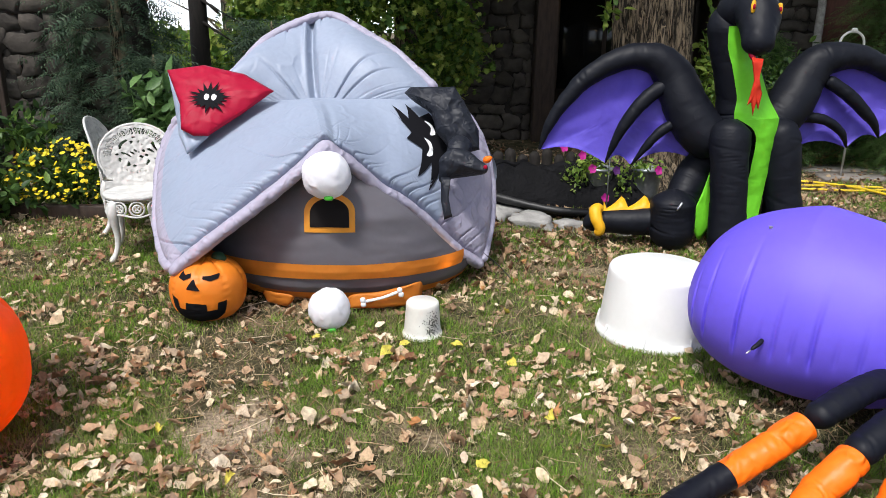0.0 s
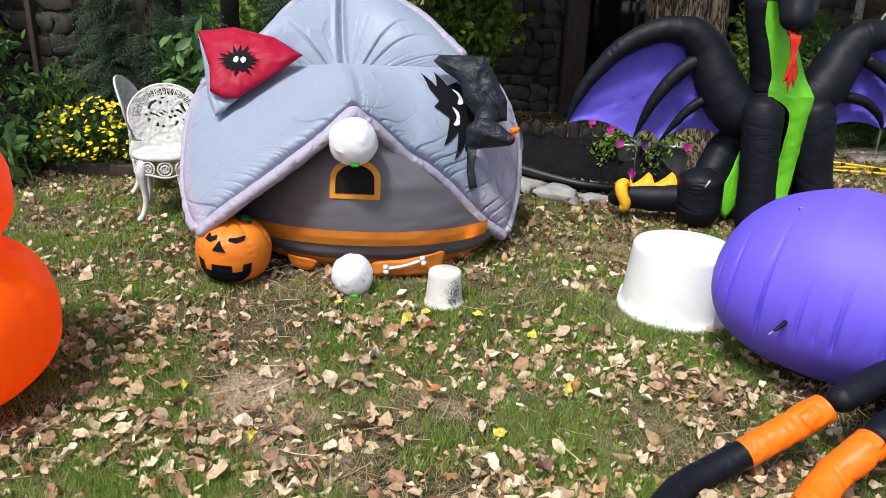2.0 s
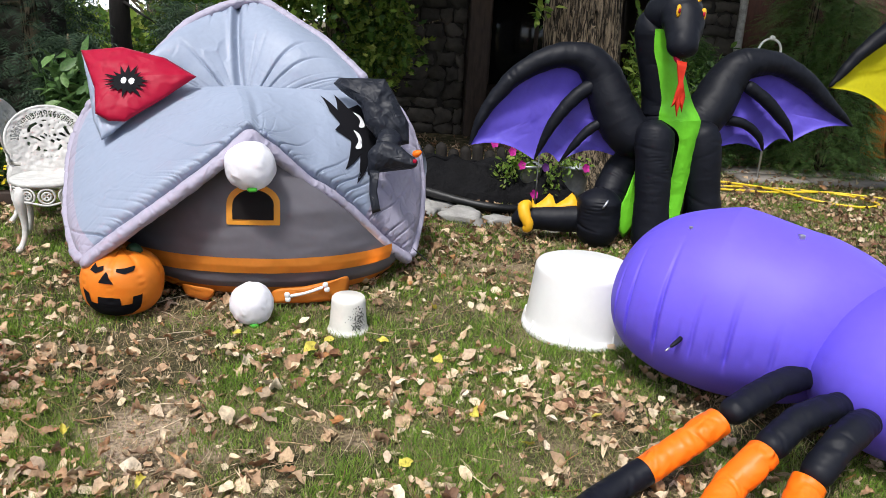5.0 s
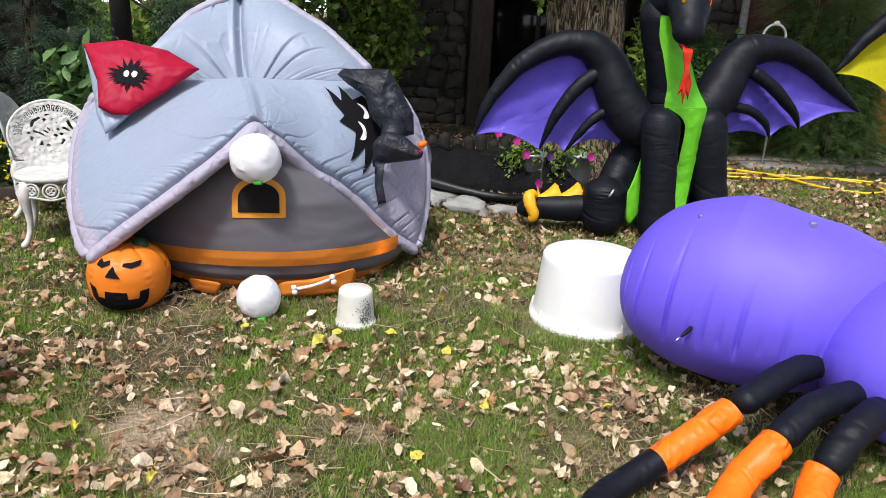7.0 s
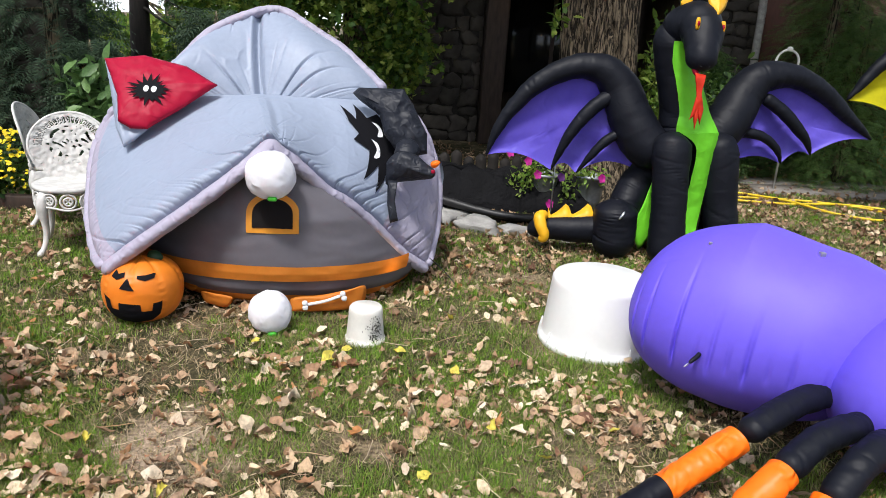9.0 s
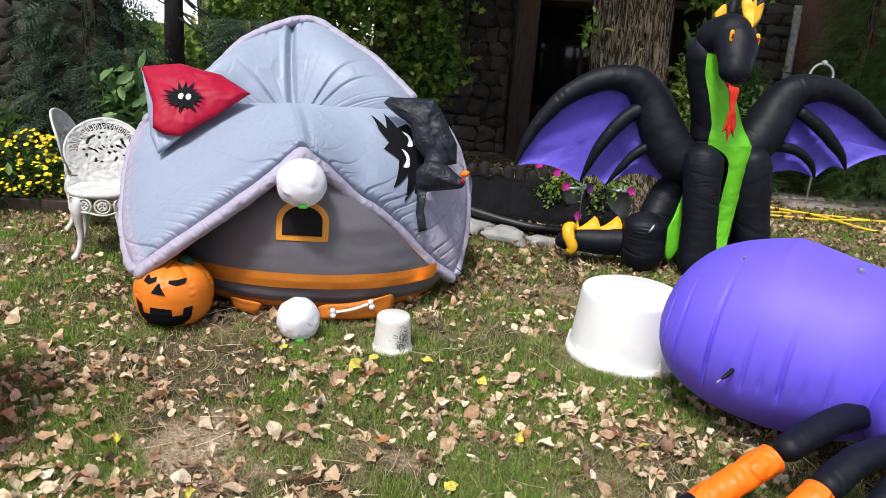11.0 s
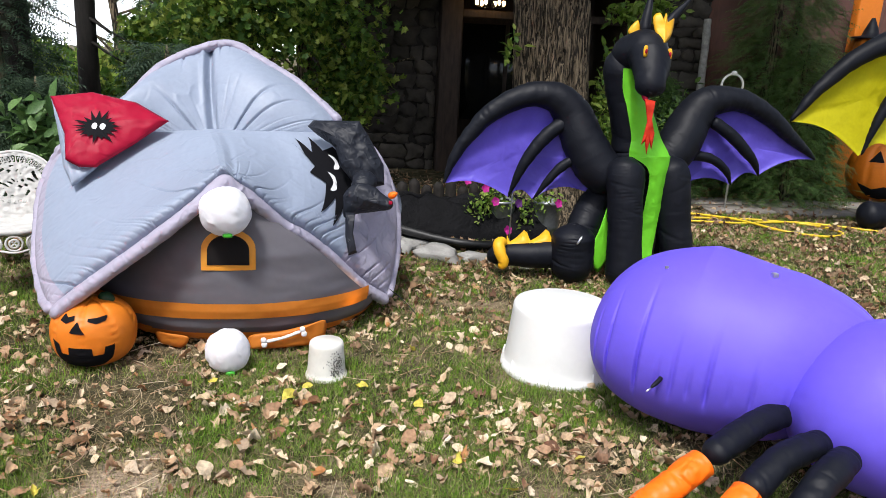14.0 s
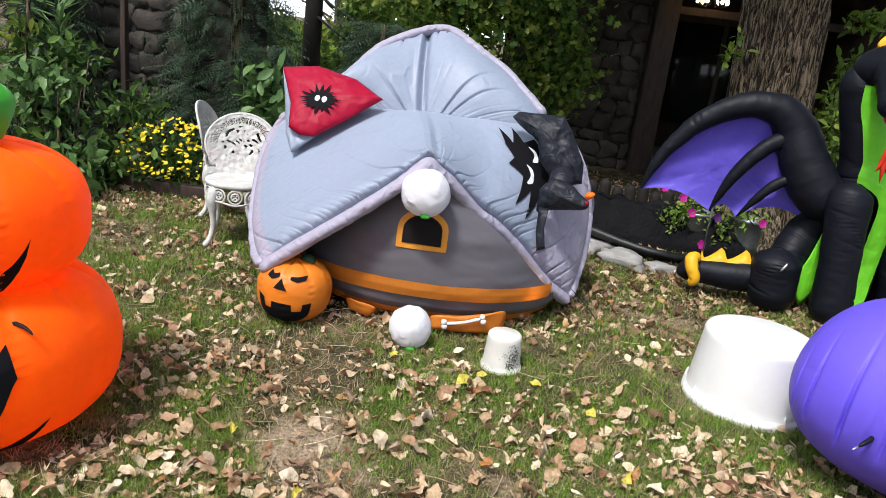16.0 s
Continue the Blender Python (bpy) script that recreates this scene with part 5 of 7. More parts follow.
tub = vessel("white_tub", (1.08, 3.42, -0.004), 0.25, 0.277, 0.358, 0.045, white_plastic, "large white plastic tub upside down on the grass", 8)
pail = vessel("white_bucket", (-0.097, 3.34, -0.002), 0.083, 0.092, 0.183, 0.022, bucket_plastic, "small grimy white bucket upside down on the grass")
gr = np.random.default_rng(3)
spots = []
for k in range(320):
    a, z = -0.95 + gr.normal(0, 0.22), 0.075 + gr.normal(0, 0.034)
    if not 0.02 < z < 0.155:
        continue
    rr = 0.0925 - (0.009) * z / 0.183 + 0.0012
    s = gr.uniform(0.0009, 0.0036)
    p = np.array([-0.097 + rr * math.cos(a), 3.34 + rr * math.sin(a), z])
    sdv, upv = np.array([-math.sin(a), math.cos(a), 0]), np.array([0, 0, 1.0])
    ring = [p + sdv * s * math.cos(t) * gr.uniform(0.5, 1.4) + upv * s * math.sin(t) * gr.uniform(0.5, 1.6) for t in np.linspace(0, 5.2, 6)]
    spots.append((ring, [tuple(range(6))]))
part("grime_spots", joined(*spots), grime, pail, "black peeling grime")


# ---- the dragon ----
def membrane(edge, sag, thick=0.012):
    """Wing cloth: a smooth-edged panel that sags a little between its fingers."""
    pts = np.array(edge, float)
    mid = pts.mean(0)
    rings, n = 10, len(pts)
    v, f = [mid + np.array([0, sag, 0])], []
    for k in range(1, rings + 1):
        r = k / rings
        for p in pts:
            q = mid + (p - mid) * r
            q = q + np.array([0, sag * (1 - r * r) + crumple(q, 0.09, 0.012) * (r < 1), 0])
            v.append(q)
    for j in range(n):
        k = (j + 1) % n
        f.append((0, 1 + j, 1 + k))
        for i in range(rings - 1):
            a, b = 1 + i * n, 1 + (i + 1) * n
            f.append((a + j, b + j, b + k, a + k))
    back = [tuple(np.array(p) + np.array([0, thick, 0])) for p in v]
    m = len(v)
    g = [tuple(i + m for i in q)[::-1] for q in f]
    last = 1 + (rings - 1) * n
    rim = [(last + j, last + (j + 1) % n, last + (j + 1) % n + m, last + j + m) for j in range(n)]
    return [*v, *back], f + g + rim


def scallops(points, deep, n=9):
    """Hanging points joined by arcs that rise between them."""
    out = []
    for a, b in zip(points[:-1], points[1:]):
        a, b = np.array(a), np.array(b)
        for i in range(n):
            t = i / n
            q = a + (b - a) * t
            out.append(q + np.array([0, 0, deep * math.sin(math.pi * t)]))
    out.append(np.array(points[-1]))
    return out


def spines(base_line, high, n, mat, parent, name="spine_fringe"):
    """A yellow fringe of back-swept points along a line."""
    line = smooth_line(base_line, n * 6 + 1)
    top = []
    for i, p in enumerate(line):
        t = (i % 6) / 6
        top.append(p + np.array([0, 0, 0.012 + high * max(0.0, 1 - abs(t - 0.15) / 0.75) ** 1.5]))
    v = []
    for dy in (-0.02, 0.02):
        v += [p + np.array([0, dy, 0]) for p in line]
    v += [*top]
    k = len(line)
    f = []
    for i in range(k - 1):
        f += [(i, i + 1, 2 * k + i + 1, 2 * k + i), (k + i + 1, k + i, 2 * k + i, 2 * k + i + 1)]
    return part(name, (v, f), mat, parent, "yellow cloth spine fringe")


def build_dragon():
    d = thing("inflatable_dragon", "black inflatable dragon with lime belly and violet wings", "inflatable", (2.05, 5.0, 0))
    P = lambda name, rows, mat=black_nylon, label="", n=190, seg=32, wr=0.004, flat=1.0: part(name, tube(rows, n, seg, wr, 0.09, flat, creases=13), mat, d, label)
    P("front_leg", [(1.905, 4.87, 0.91, 0.09), (1.89, 4.84, 0.82, 0.130), (1.895, 4.80, 0.62, 0.122), (1.91, 4.78, 0.4, 0.118), (1.925, 4.75, 0.0, 0.13)])
    P("front_leg", [(2.24, 4.96, 0.91, 0.09), (2.27, 4.94, 0.79, 0.125), (2.32, 4.92, 0.45, 0.122), (2.37, 4.90, 0.2, 0.12), (2.39, 4.90, 0.0, 0.125)])
    P("torso", [(2.02, 5.02, 1.0, 0.14), (2.06, 5.06, 0.87, 0.215), (2.08, 5.10, 0.5, 0.19), (2.10, 5.12, 0.2, 0.18), (2.10, 5.12, 0.0, 0.18)])
    P("haunch", [(1.57, 4.87, 0.43, 0.10), (1.572, 4.87, 0.36, 0.148), (1.575, 4.87, 0.25, 0.150), (1.58, 4.87, 0.1, 0.155), (1.585, 4.87, 0.0, 0.16)], wr=0.006)
    P("thigh", [(1.98, 5.12, 0.74, 0.12), (1.86, 5.12, 0.60, 0.125), (1.74, 5.08, 0.44, 0.125), (1.66, 5.0, 0.28, 0.11), (1.62, 4.95, 0.1, 0.09)])
    P("haunch", [(2.25, 5.2, 0.5, 0.13), (2.38, 5.3, 0.3, 0.15), (2.42, 5.3, 0.0, 0.15)])
    P("neck", [(2.02, 5.0, 0.70, 0.15), (2.03, 5.0, 0.85, 0.19), (2.0, 5.0, 1.02, 0.168), (1.93, 4.98, 1.22, 0.146), (1.855, 4.96, 1.40, 0.130), (1.82, 4.94, 1.52, 0.125), (1.83, 4.90, 1.60, 0.12)], seg=34)
    # lime belly: a strip up the front of neck and torso
    def strip(rows, n=50, across=14):
        line = smooth_line(rows, n)
        v, f = [], []
        for i in range(n):
            x, y, z, wl, wr, r = line[i]
            for j in range(across + 1):
                s = wl + (wr - wl) * j / across
                yy = -math.sqrt(max(r * r - s * s, 0.0))
                v.append((x + s, y + yy - 0.012 - crumple((x + s, y, z), 0.06, 0.006), z))
        for i in range(n - 1):
            for j in range(across):
                a = i * (across + 1) + j
                f.append((a, a + 1, a + across + 2, a + across + 1))
        return v, f
    part("neck_belly", strip([(1.825, 4.945, 1.50, -0.04, 0.09, 0.126), (1.86, 4.965, 1.38, -0.06, 0.11, 0.134), (1.93, 4.98, 1.22, -0.075, 0.125, 0.150), (2.0, 5.0, 1.04, -0.095, 0.14, 0.172), (2.03, 5.0, 0.96, -0.13, 0.16, 0.195), (2.05, 5.0, 0.915, -0.145, 0.16, 0.205)]), green_nylon, d, "lime green cloth belly")
    part("belly", strip([(2.05, 5.0, 0.925, -0.145, 0.16, 0.205), (2.06, 4.99, 0.85, -0.04, 0.14, 0.19), (2.08, 4.98, 0.6, -0.03, 0.11, 0.15), (2.09, 5.0, 0.35, -0.06, 0.08, 0.15), (2.09, 5.0, 0.12, -0.12, 0.05, 0.17), (2.08, 5.0, 0.01, -0.12, 0.05, 0.17)]), green_nylon, d, "lime green cloth belly")
    part("flank_panel", pillow([(1.84, 4.96, 0.58), (1.79, 4.94, 0.40), (1.735, 4.92, 0.22), (1.79, 4.91, 0.06), (1.88, 4.95, 0.2)], (-0.2, -1, 0), 0.01, 0.05, 40, 6), green_nylon, d, "lime green cloth flank")

    # head, hanging forward
    h = part("head", tube([(1.81, 4.98, 1.49, 0.12), (1.87, 4.91, 1.59, 0.14), (1.92, 4.82, 1.615, 0.145), (1.93, 4.73, 1.55, 0.132), (1.91, 4.65, 1.46, 0.105), (1.89, 4.59, 1.385, 0.092), (1.88, 4.56, 1.335, 0.078)], 60, 30, 0.006, 0.08, 0.95), black_nylon, d, "black cloth dragon head")
    for p, w in (((1.850, 4.632, 1.612), 0.5), ((2.025, 4.665, 1.60), -0.7)):
        part("eye", boulder(p, (0.017, 0.010, 0.038), 1, w, 14, 0), yellow_nylon, h, "yellow eye with a red pupil")
        part("pupil", boulder((p[0], p[1] - 0.011, p[2]), (0.009, 0.006, 0.015), 1, w, 10, 0), red_nylon, h, "red pupil")
    for x in (1.855, 1.91):
        part("nostril", boulder((x, 4.492, 1.36), (0.008, 0.006, 0.005), 1, 0, 8, 0), black_print, h)
    part("horn", tube([(1.915, 4.86, 1.72, 0.042), (1.93, 4.88, 1.82, 0.034), (1.955, 4.91, 1.94, 0.018), (1.965, 4.93, 2.0, 0.005)], 24, 14, 0.002), black_nylon, h, "black horn")
    part("horn", tube([(2.02, 4.86, 1.70, 0.042), (2.08, 4.88, 1.80, 0.034), (2.20, 4.91, 1.93, 0.018), (2.26, 4.93, 1.99, 0.005)], 24, 14, 0.002), black_nylon, h, "black horn")
    part("crest", pillow([(1.99, 4.69, 1.655), (1.95, 4.76, 1.74), (1.945, 4.80, 1.84), (1.985, 4.80, 1.86), (2.00, 4.79, 1.81), (2.03, 4.80, 1.86), (2.045, 4.79, 1.80), (2.085, 4.80, 1.83), (2.07, 4.77, 1.73)], (0, -1, 0.3), 0.02, 0.02, 70, 6), yellow_nylon, h, "yellow cloth crest")
    part("ear", pillow([(1.83, 4.86, 1.70), (1.81, 4.87, 1.74), (1.87, 4.87, 1.81), (1.885, 4.86, 1.74)], (0, -1, 0.2), 0.012, 0.012, 30, 5), yellow_nylon, h, "yellow cloth ear")
    part("jaw", tube([(1.86, 4.62, 1.37, 0.022), (1.865, 4.585, 1.325, 0.018), (1.87, 4.56, 1.30, 0.010)], 14, 14, 0.003), red_nylon, h, "red mouth")
    flame = crisp([(1.85, 4.55, 1.32), (1.92, 4.55, 1.31), (1.905, 4.55, 1.22), (1.945, 4.56, 1.10), (1.935, 4.56, 1.00), (1.915, 4.56, 1.05), (1.905, 4.56, 0.965), (1.885, 4.56, 1.05), (1.862, 4.56, 1.03), (1.88, 4.55, 1.18)])
    part("flame", pillow(flame, (0, -1, 0), 0.014, 0.006, 140, 6, 0.008), nylon("red_orange_flame", (0.80, 0.05, 0.02), 0.5, 0.8, 0.3), h, "limp red cloth flame")

    # wings: arm, membrane and fingers
    def wing(arm, edge, fingers):
        arm = [(*p[:2], p[2] - 0.03 * min(max(p[2] - 0.8, 0) / 0.3, 1), p[3]) for p in arm]
        edge = [(p[0], p[1], p[2] - 0.03 * min(max(p[2] - 0.8, 0) / 0.3, 1)) for p in edge]
        wg = part("wing", tube(arm, 240, 28, 0.005, 0.08, creases=22), black_nylon, d, "black wing arm with violet cloth")
        part("membrane", membrane(edge, 0.05), wing_purple, wg, "violet wing cloth")
        for rows in fingers:
            part("finger", tube(rows, 110, 18, 0.003, 0.05, creases=12), black_nylon, wg, "black wing finger")
    arm = [(1.92, 4.96, 0.72, 0.14), (1.76, 5.0, 0.80, 0.158), (1.64, 5.05, 1.0, 0.152), (1.55, 5.1, 1.20, 0.135), (1.44, 5.1, 1.30, 0.11), (1.27, 5.1, 1.325, 0.085), (1.10, 5.1, 1.27, 0.075), (0.93, 5.1, 1.15, 0.062), (0.80, 5.1, 0.98, 0.048), (0.72, 5.1, 0.82, 0.033), (0.66, 5.1, 0.65, 0.008)]
    low = scallops([(0.665, 5.1, 0.65), (1.13, 5.1, 0.565), (1.31, 5.1, 0.555), (1.70, 5.08, 0.62)], 0.06)
    up = [p[:3] for p in smooth_line([a[:3] for a in arm[1:]], 40)]
    wing(arm, [*up, *low[1:]], [
        [(1.50, 5.06, 1.12, 0.05), (1.36, 5.03, 1.02, 0.05), (1.24, 5.03, 0.86, 0.042), (1.17, 5.05, 0.70, 0.026), (1.13, 5.08, 0.565, 0.006)],
        [(1.68, 5.02, 0.86, 0.035), (1.58, 5.02, 0.86, 0.036), (1.48, 5.02, 0.80, 0.035), (1.39, 5.03, 0.69, 0.026), (1.31, 5.07, 0.555, 0.006)]])
    arm = [(2.10, 5.06, 0.74, 0.13), (2.27, 5.1, 0.86, 0.15), (2.40, 5.15, 1.02, 0.158), (2.49, 5.2, 1.18, 0.145), (2.58, 5.2, 1.30, 0.122), (2.74, 5.2, 1.345, 0.095), (2.90, 5.2, 1.325, 0.08), (3.10, 5.2, 1.23, 0.066), (3.29, 5.2, 1.09, 0.05), (3.43, 5.2, 0.98, 0.03), (3.53, 5.2, 0.90, 0.008)]
    low = scallops([(3.525, 5.2, 0.90), (3.08, 5.2, 0.755), (2.87, 5.2, 0.68), (2.46, 5.18, 0.67)], 0.055)
    up = [p[:3] for p in smooth_line([a[:3] for a in arm[1:]], 40)]
    wing(arm, [*up, *low[1:]], [
        [(2.62, 5.15, 1.16, 0.045), (2.78, 5.13, 1.06, 0.046), (2.92, 5.13, 0.94, 0.04), (3.02, 5.15, 0.84, 0.025), (3.075, 5.18, 0.755, 0.006)],
        [(2.42, 5.16, 0.88, 0.035), (2.55, 5.13, 0.90, 0.036), (2.68, 5.13, 0.87, 0.034), (2.79, 5.14, 0.79, 0.026), (2.865, 5.18, 0.68, 0.006)]])
    # tail along the ground, with a curled tip
    P("tail", [(1.66, 4.96, 0.20, 0.12), (1.50, 4.95, 0.185, 0.105), (1.30, 4.97, 0.17, 0.095), (1.14, 5.0, 0.165, 0.085), (1.06, 4.99, 0.14, 0.09), (1.05, 4.97, 0.10, 0.085)])
    spines([(1.56, 4.94, 0.31), (1.42, 4.95, 0.275), (1.26, 4.97, 0.26), (1.12, 4.99, 0.245)], 0.085, 3, yellow_nylon, d)
    part("tail_tip", tube([(1.11, 4.97, 0.27, 0.03), (1.055, 4.925, 0.26, 0.042), (1.06, 4.885, 0.20, 0.042), (1.085, 4.875, 0.14, 0.038), (1.06, 4.875, 0.09, 0.026)], 26, 14, 0.005), yellow_nylon, d, "yellow cloth tail tip")
    part("zip_pull", tube([(1.59, 4.728, 0.375, 0.007), (1.572, 4.715, 0.35, 0.009), (1.55, 4.71, 0.318, 0.006)], 8, 8), steel, d, "steel zip pull")


build_dragon()


def build_second_dragon():
    """The wing and tail of a second inflatable, yellow and black, by the path."""
    d = thing("inflatable_bat", "black inflatable creature with bright yellow wing beside the path", "inflatable", (5.6, 6.6, 0))
    part("body", tube([(6.0, 6.7, 0.0, 0.26), (6.0, 6.7, 0.4, 0.3), (5.95, 6.7, 0.9, 0.28), (5.9, 6.7, 1.3, 0.2)], 40, 24, 0.01, 0.1), black_nylon, d)
    part("tail", tube([(5.9, 6.75, 0.16, 0.15), (5.4, 6.7, 0.16, 0.13), (5.2, 6.68, 0.16, 0.14), (5.13, 6.68, 0.16, 0.11)], 30, 20, 0.008), black_nylon, d)
    arm = [(5.85, 6.65, 1.0, 0.14), (5.55, 6.55, 1.6, 0.14), (5.3, 6.5, 1.92, 0.12), (5.0, 6.5, 1.86, 0.105), (4.65, 6.5, 1.68, 0.085), (4.36, 6.5, 1.42, 0.06), (4.20, 6.5, 1.22, 0.04), (4.10, 6.5, 1.08, 0.01)]
    wg = part("wing", tube(arm, 60, 20, 0.008, 0.08), black_nylon, d, "black wing arm with yellow cloth")
    low = scallops([(4.10, 6.5, 1.08), (4.86, 6.5, 0.78), (5.2, 6.5, 0.85), (5.8, 6.6, 0.8)], 0.09)
    part("membrane", membrane([*[p[:3] for p in smooth_line([a[:3] for a in arm[1:]], 40)], *low[1:]], 0.05), wing_yellow, wg, "bright yellow wing cloth")
    part("finger", tube([(5.35, 6.44, 1.7, 0.06), (5.1, 6.43, 1.45, 0.055), (4.95, 6.43, 1.15, 0.045), (4.86, 6.46, 0.79, 0.008)], 36, 14, 0.005), black_nylon, wg, "black wing finger")


build_second_dragon()


# ---- garden chairs ----
def build_chair():
    """A white cast-metal garden chair with a pierced fan back; seat centre over the origin, facing -y."""
    c = thing("garden_chair", "white cast-metal garden chair with pierced fan back", "chair", (0, 0, 0), "white garden chairs")
    part("seat", lathe([(0.02, 0.415), (0.15, 0.418), (0.205, 0.425), (0.215, 0.42), (0.215, 0.40), (0.205, 0.395), (0.02, 0.40)], 40), chair_paint, c)
    rings = []
    for k in range(12):
        a = 2 * math.pi * k / 12
        m = (0.205 * math.cos(a), 0.205 * math.sin(a), 0.345)
        t = np.array([-math.sin(a), math.cos(a), 0])
        o = np.array([math.cos(a), math.sin(a), 0])
        for rr in (0.044, 0.024):
            rings.append(tube([(*(np.array(m) + t * rr * math.cos(s) + np.array([0, 0, rr * math.sin(s)])), 0.0065) for s in np.linspace(0, 6.283, 13)], 22, 7, ends=False, round_ends=False))
        for s in np.linspace(0, 6.283, 5)[:-1]:
            q = np.array(m)
            rings.append(tube([(*q, 0.006), (*(q + t * 0.03 * math.cos(s + 0.8) + np.array([0, 0, 0.03 * math.sin(s + 0.8)])), 0.006)], 4, 6))
    rings.append(tube([(0.207 * math.cos(s), 0.207 * math.sin(s), 0.298 + 0.008 * math.cos(6 * s), 0.007) for s in np.linspace(0, 6.283, 40)], 70, 7, ends=False, round_ends=False))
    part("apron", joined(*rings), chair_paint, c, "pierced cast apron")
    for a in (0.785, 2.356, 3.927, 5.498):
        o = np.array([math.cos(a), math.sin(a), 0])
        rows = [(0.185, 0.40, 0.032), (0.215, 0.31, 0.034), (0.205, 0.22, 0.024), (0.20, 0.13, 0.018), (0.225, 0.05, 0.016), (0.26, 0.012, 0.018), (0.275, 0.006, 0.010)]
        part("leg", tube([(o[0] * r, o[1] * r, z, w) for r, z, w in rows], 30, 12, 0.002, 0.03), chair_paint, c)

    # back: a sheet pierced by a cast pattern
    def pierced(x, z):
        """True where metal stands."""
        dx, dz = x / 0.235, (z - 0.622) / 0.198
        r = math.hypot(dx, dz)
        waist = 0.165 + 0.05 * (z < 0.46)
        if z > 0.57 or r < 1 and z > 0.51:
            if r > 1:
                return False
        elif abs(x) > waist:
            s = math.hypot((abs(x) - 0.165) / 0.055, (z - 0.53) / 0.05)
            return 0.45 < s < 1
        if r > 0.92:
            return True
        a = math.atan2(dz, dx)
        if 0.66 < r < 0.90 and a > -0.5 and a < 3.64:
            k = (a * 7.2) % 1.0
            q = (r - 0.66) / 0.24
            return abs(k - 0.5) > 0.36 or abs(q - 0.5) > 0.42 or abs(abs(k - 0.5) * 1.6 - abs(q - 0.5)) < 0.10
        if r > 0.60:
            return True
        # leaf scroll pattern inside
        p = math.sin(x * 62 + 5 * math.sin(z * 30)) * math.sin(z * 46 + 3 * math.cos(x * 40))
        return p < 0.42 or abs(x) < 0.006

    n, m = 84, 110
    v, f = [], []
    ids = {}

    def vert(i, j, s):
        key = (i, j, s)
        if key not in ids:
            x, z = -0.24 + 0.48 * i / n, 0.415 + 0.405 * j / m
            bend = 0.05 * (x / 0.24) ** 2
            y = 0.175 + 0.20 * (z - 0.415) - bend + s * 0.012 + 0.006 * noise.noise(Vector((x * 40, z * 40, 1))) * (1 - 2 * s)
            ids[key] = len(v)
            v.append((x, y, z))
        return ids[key]
    solid = [[pierced(-0.24 + 0.48 * (i + 0.5) / n, 0.415 + 0.405 * (j + 0.5) / m) for j in range(m)] for i in range(n)]
    for i in range(n):
        for j in range(m):
            if not solid[i][j]:
                continue
            f.append((vert(i, j, 0), vert(i + 1, j, 0), vert(i + 1, j + 1, 0), vert(i, j + 1, 0)))
            f.append((vert(i, j + 1, 1), vert(i + 1, j + 1, 1), vert(i + 1, j, 1), vert(i, j, 1)))
            for di, dj, p, q in ((-1, 0, (i, j), (i, j + 1)), (1, 0, (i + 1, j + 1), (i + 1, j)), (0, -1, (i + 1, j), (i, j)), (0, 1, (i, j + 1), (i + 1, j + 1))):
                a, b = i + di, j + dj
                if not (0 <= a < n and 0 <= b < m and solid[a][b]):
                    f.append((vert(*p, 0), vert(*q, 0), vert(*q, 1), vert(*p, 1)))
    part("backrest", (v, f), chair_paint, c, "pierced fan-shaped cast back")
    rim = [(0.238 * math.cos(a), 0.622 + 0.20 * math.sin(a)) for a in np.linspace(-0.55, 3.69, 40)]
    part("back_rim", tube([(x, 0.175 + 0.2 * (z - 0.415) - 0.05 * (x / 0.24) ** 2 + 0.006, z, 0.009) for x, z in rim], 80, 10), chair_paint, c)
    return c


chair = build_chair()
chair.matrix_basis = pose(-2.0, 4.62, 0, 0, 0, 18)
copy_thing(chair, pose(-2.30, 5.22, 0, 0, 0, 100))


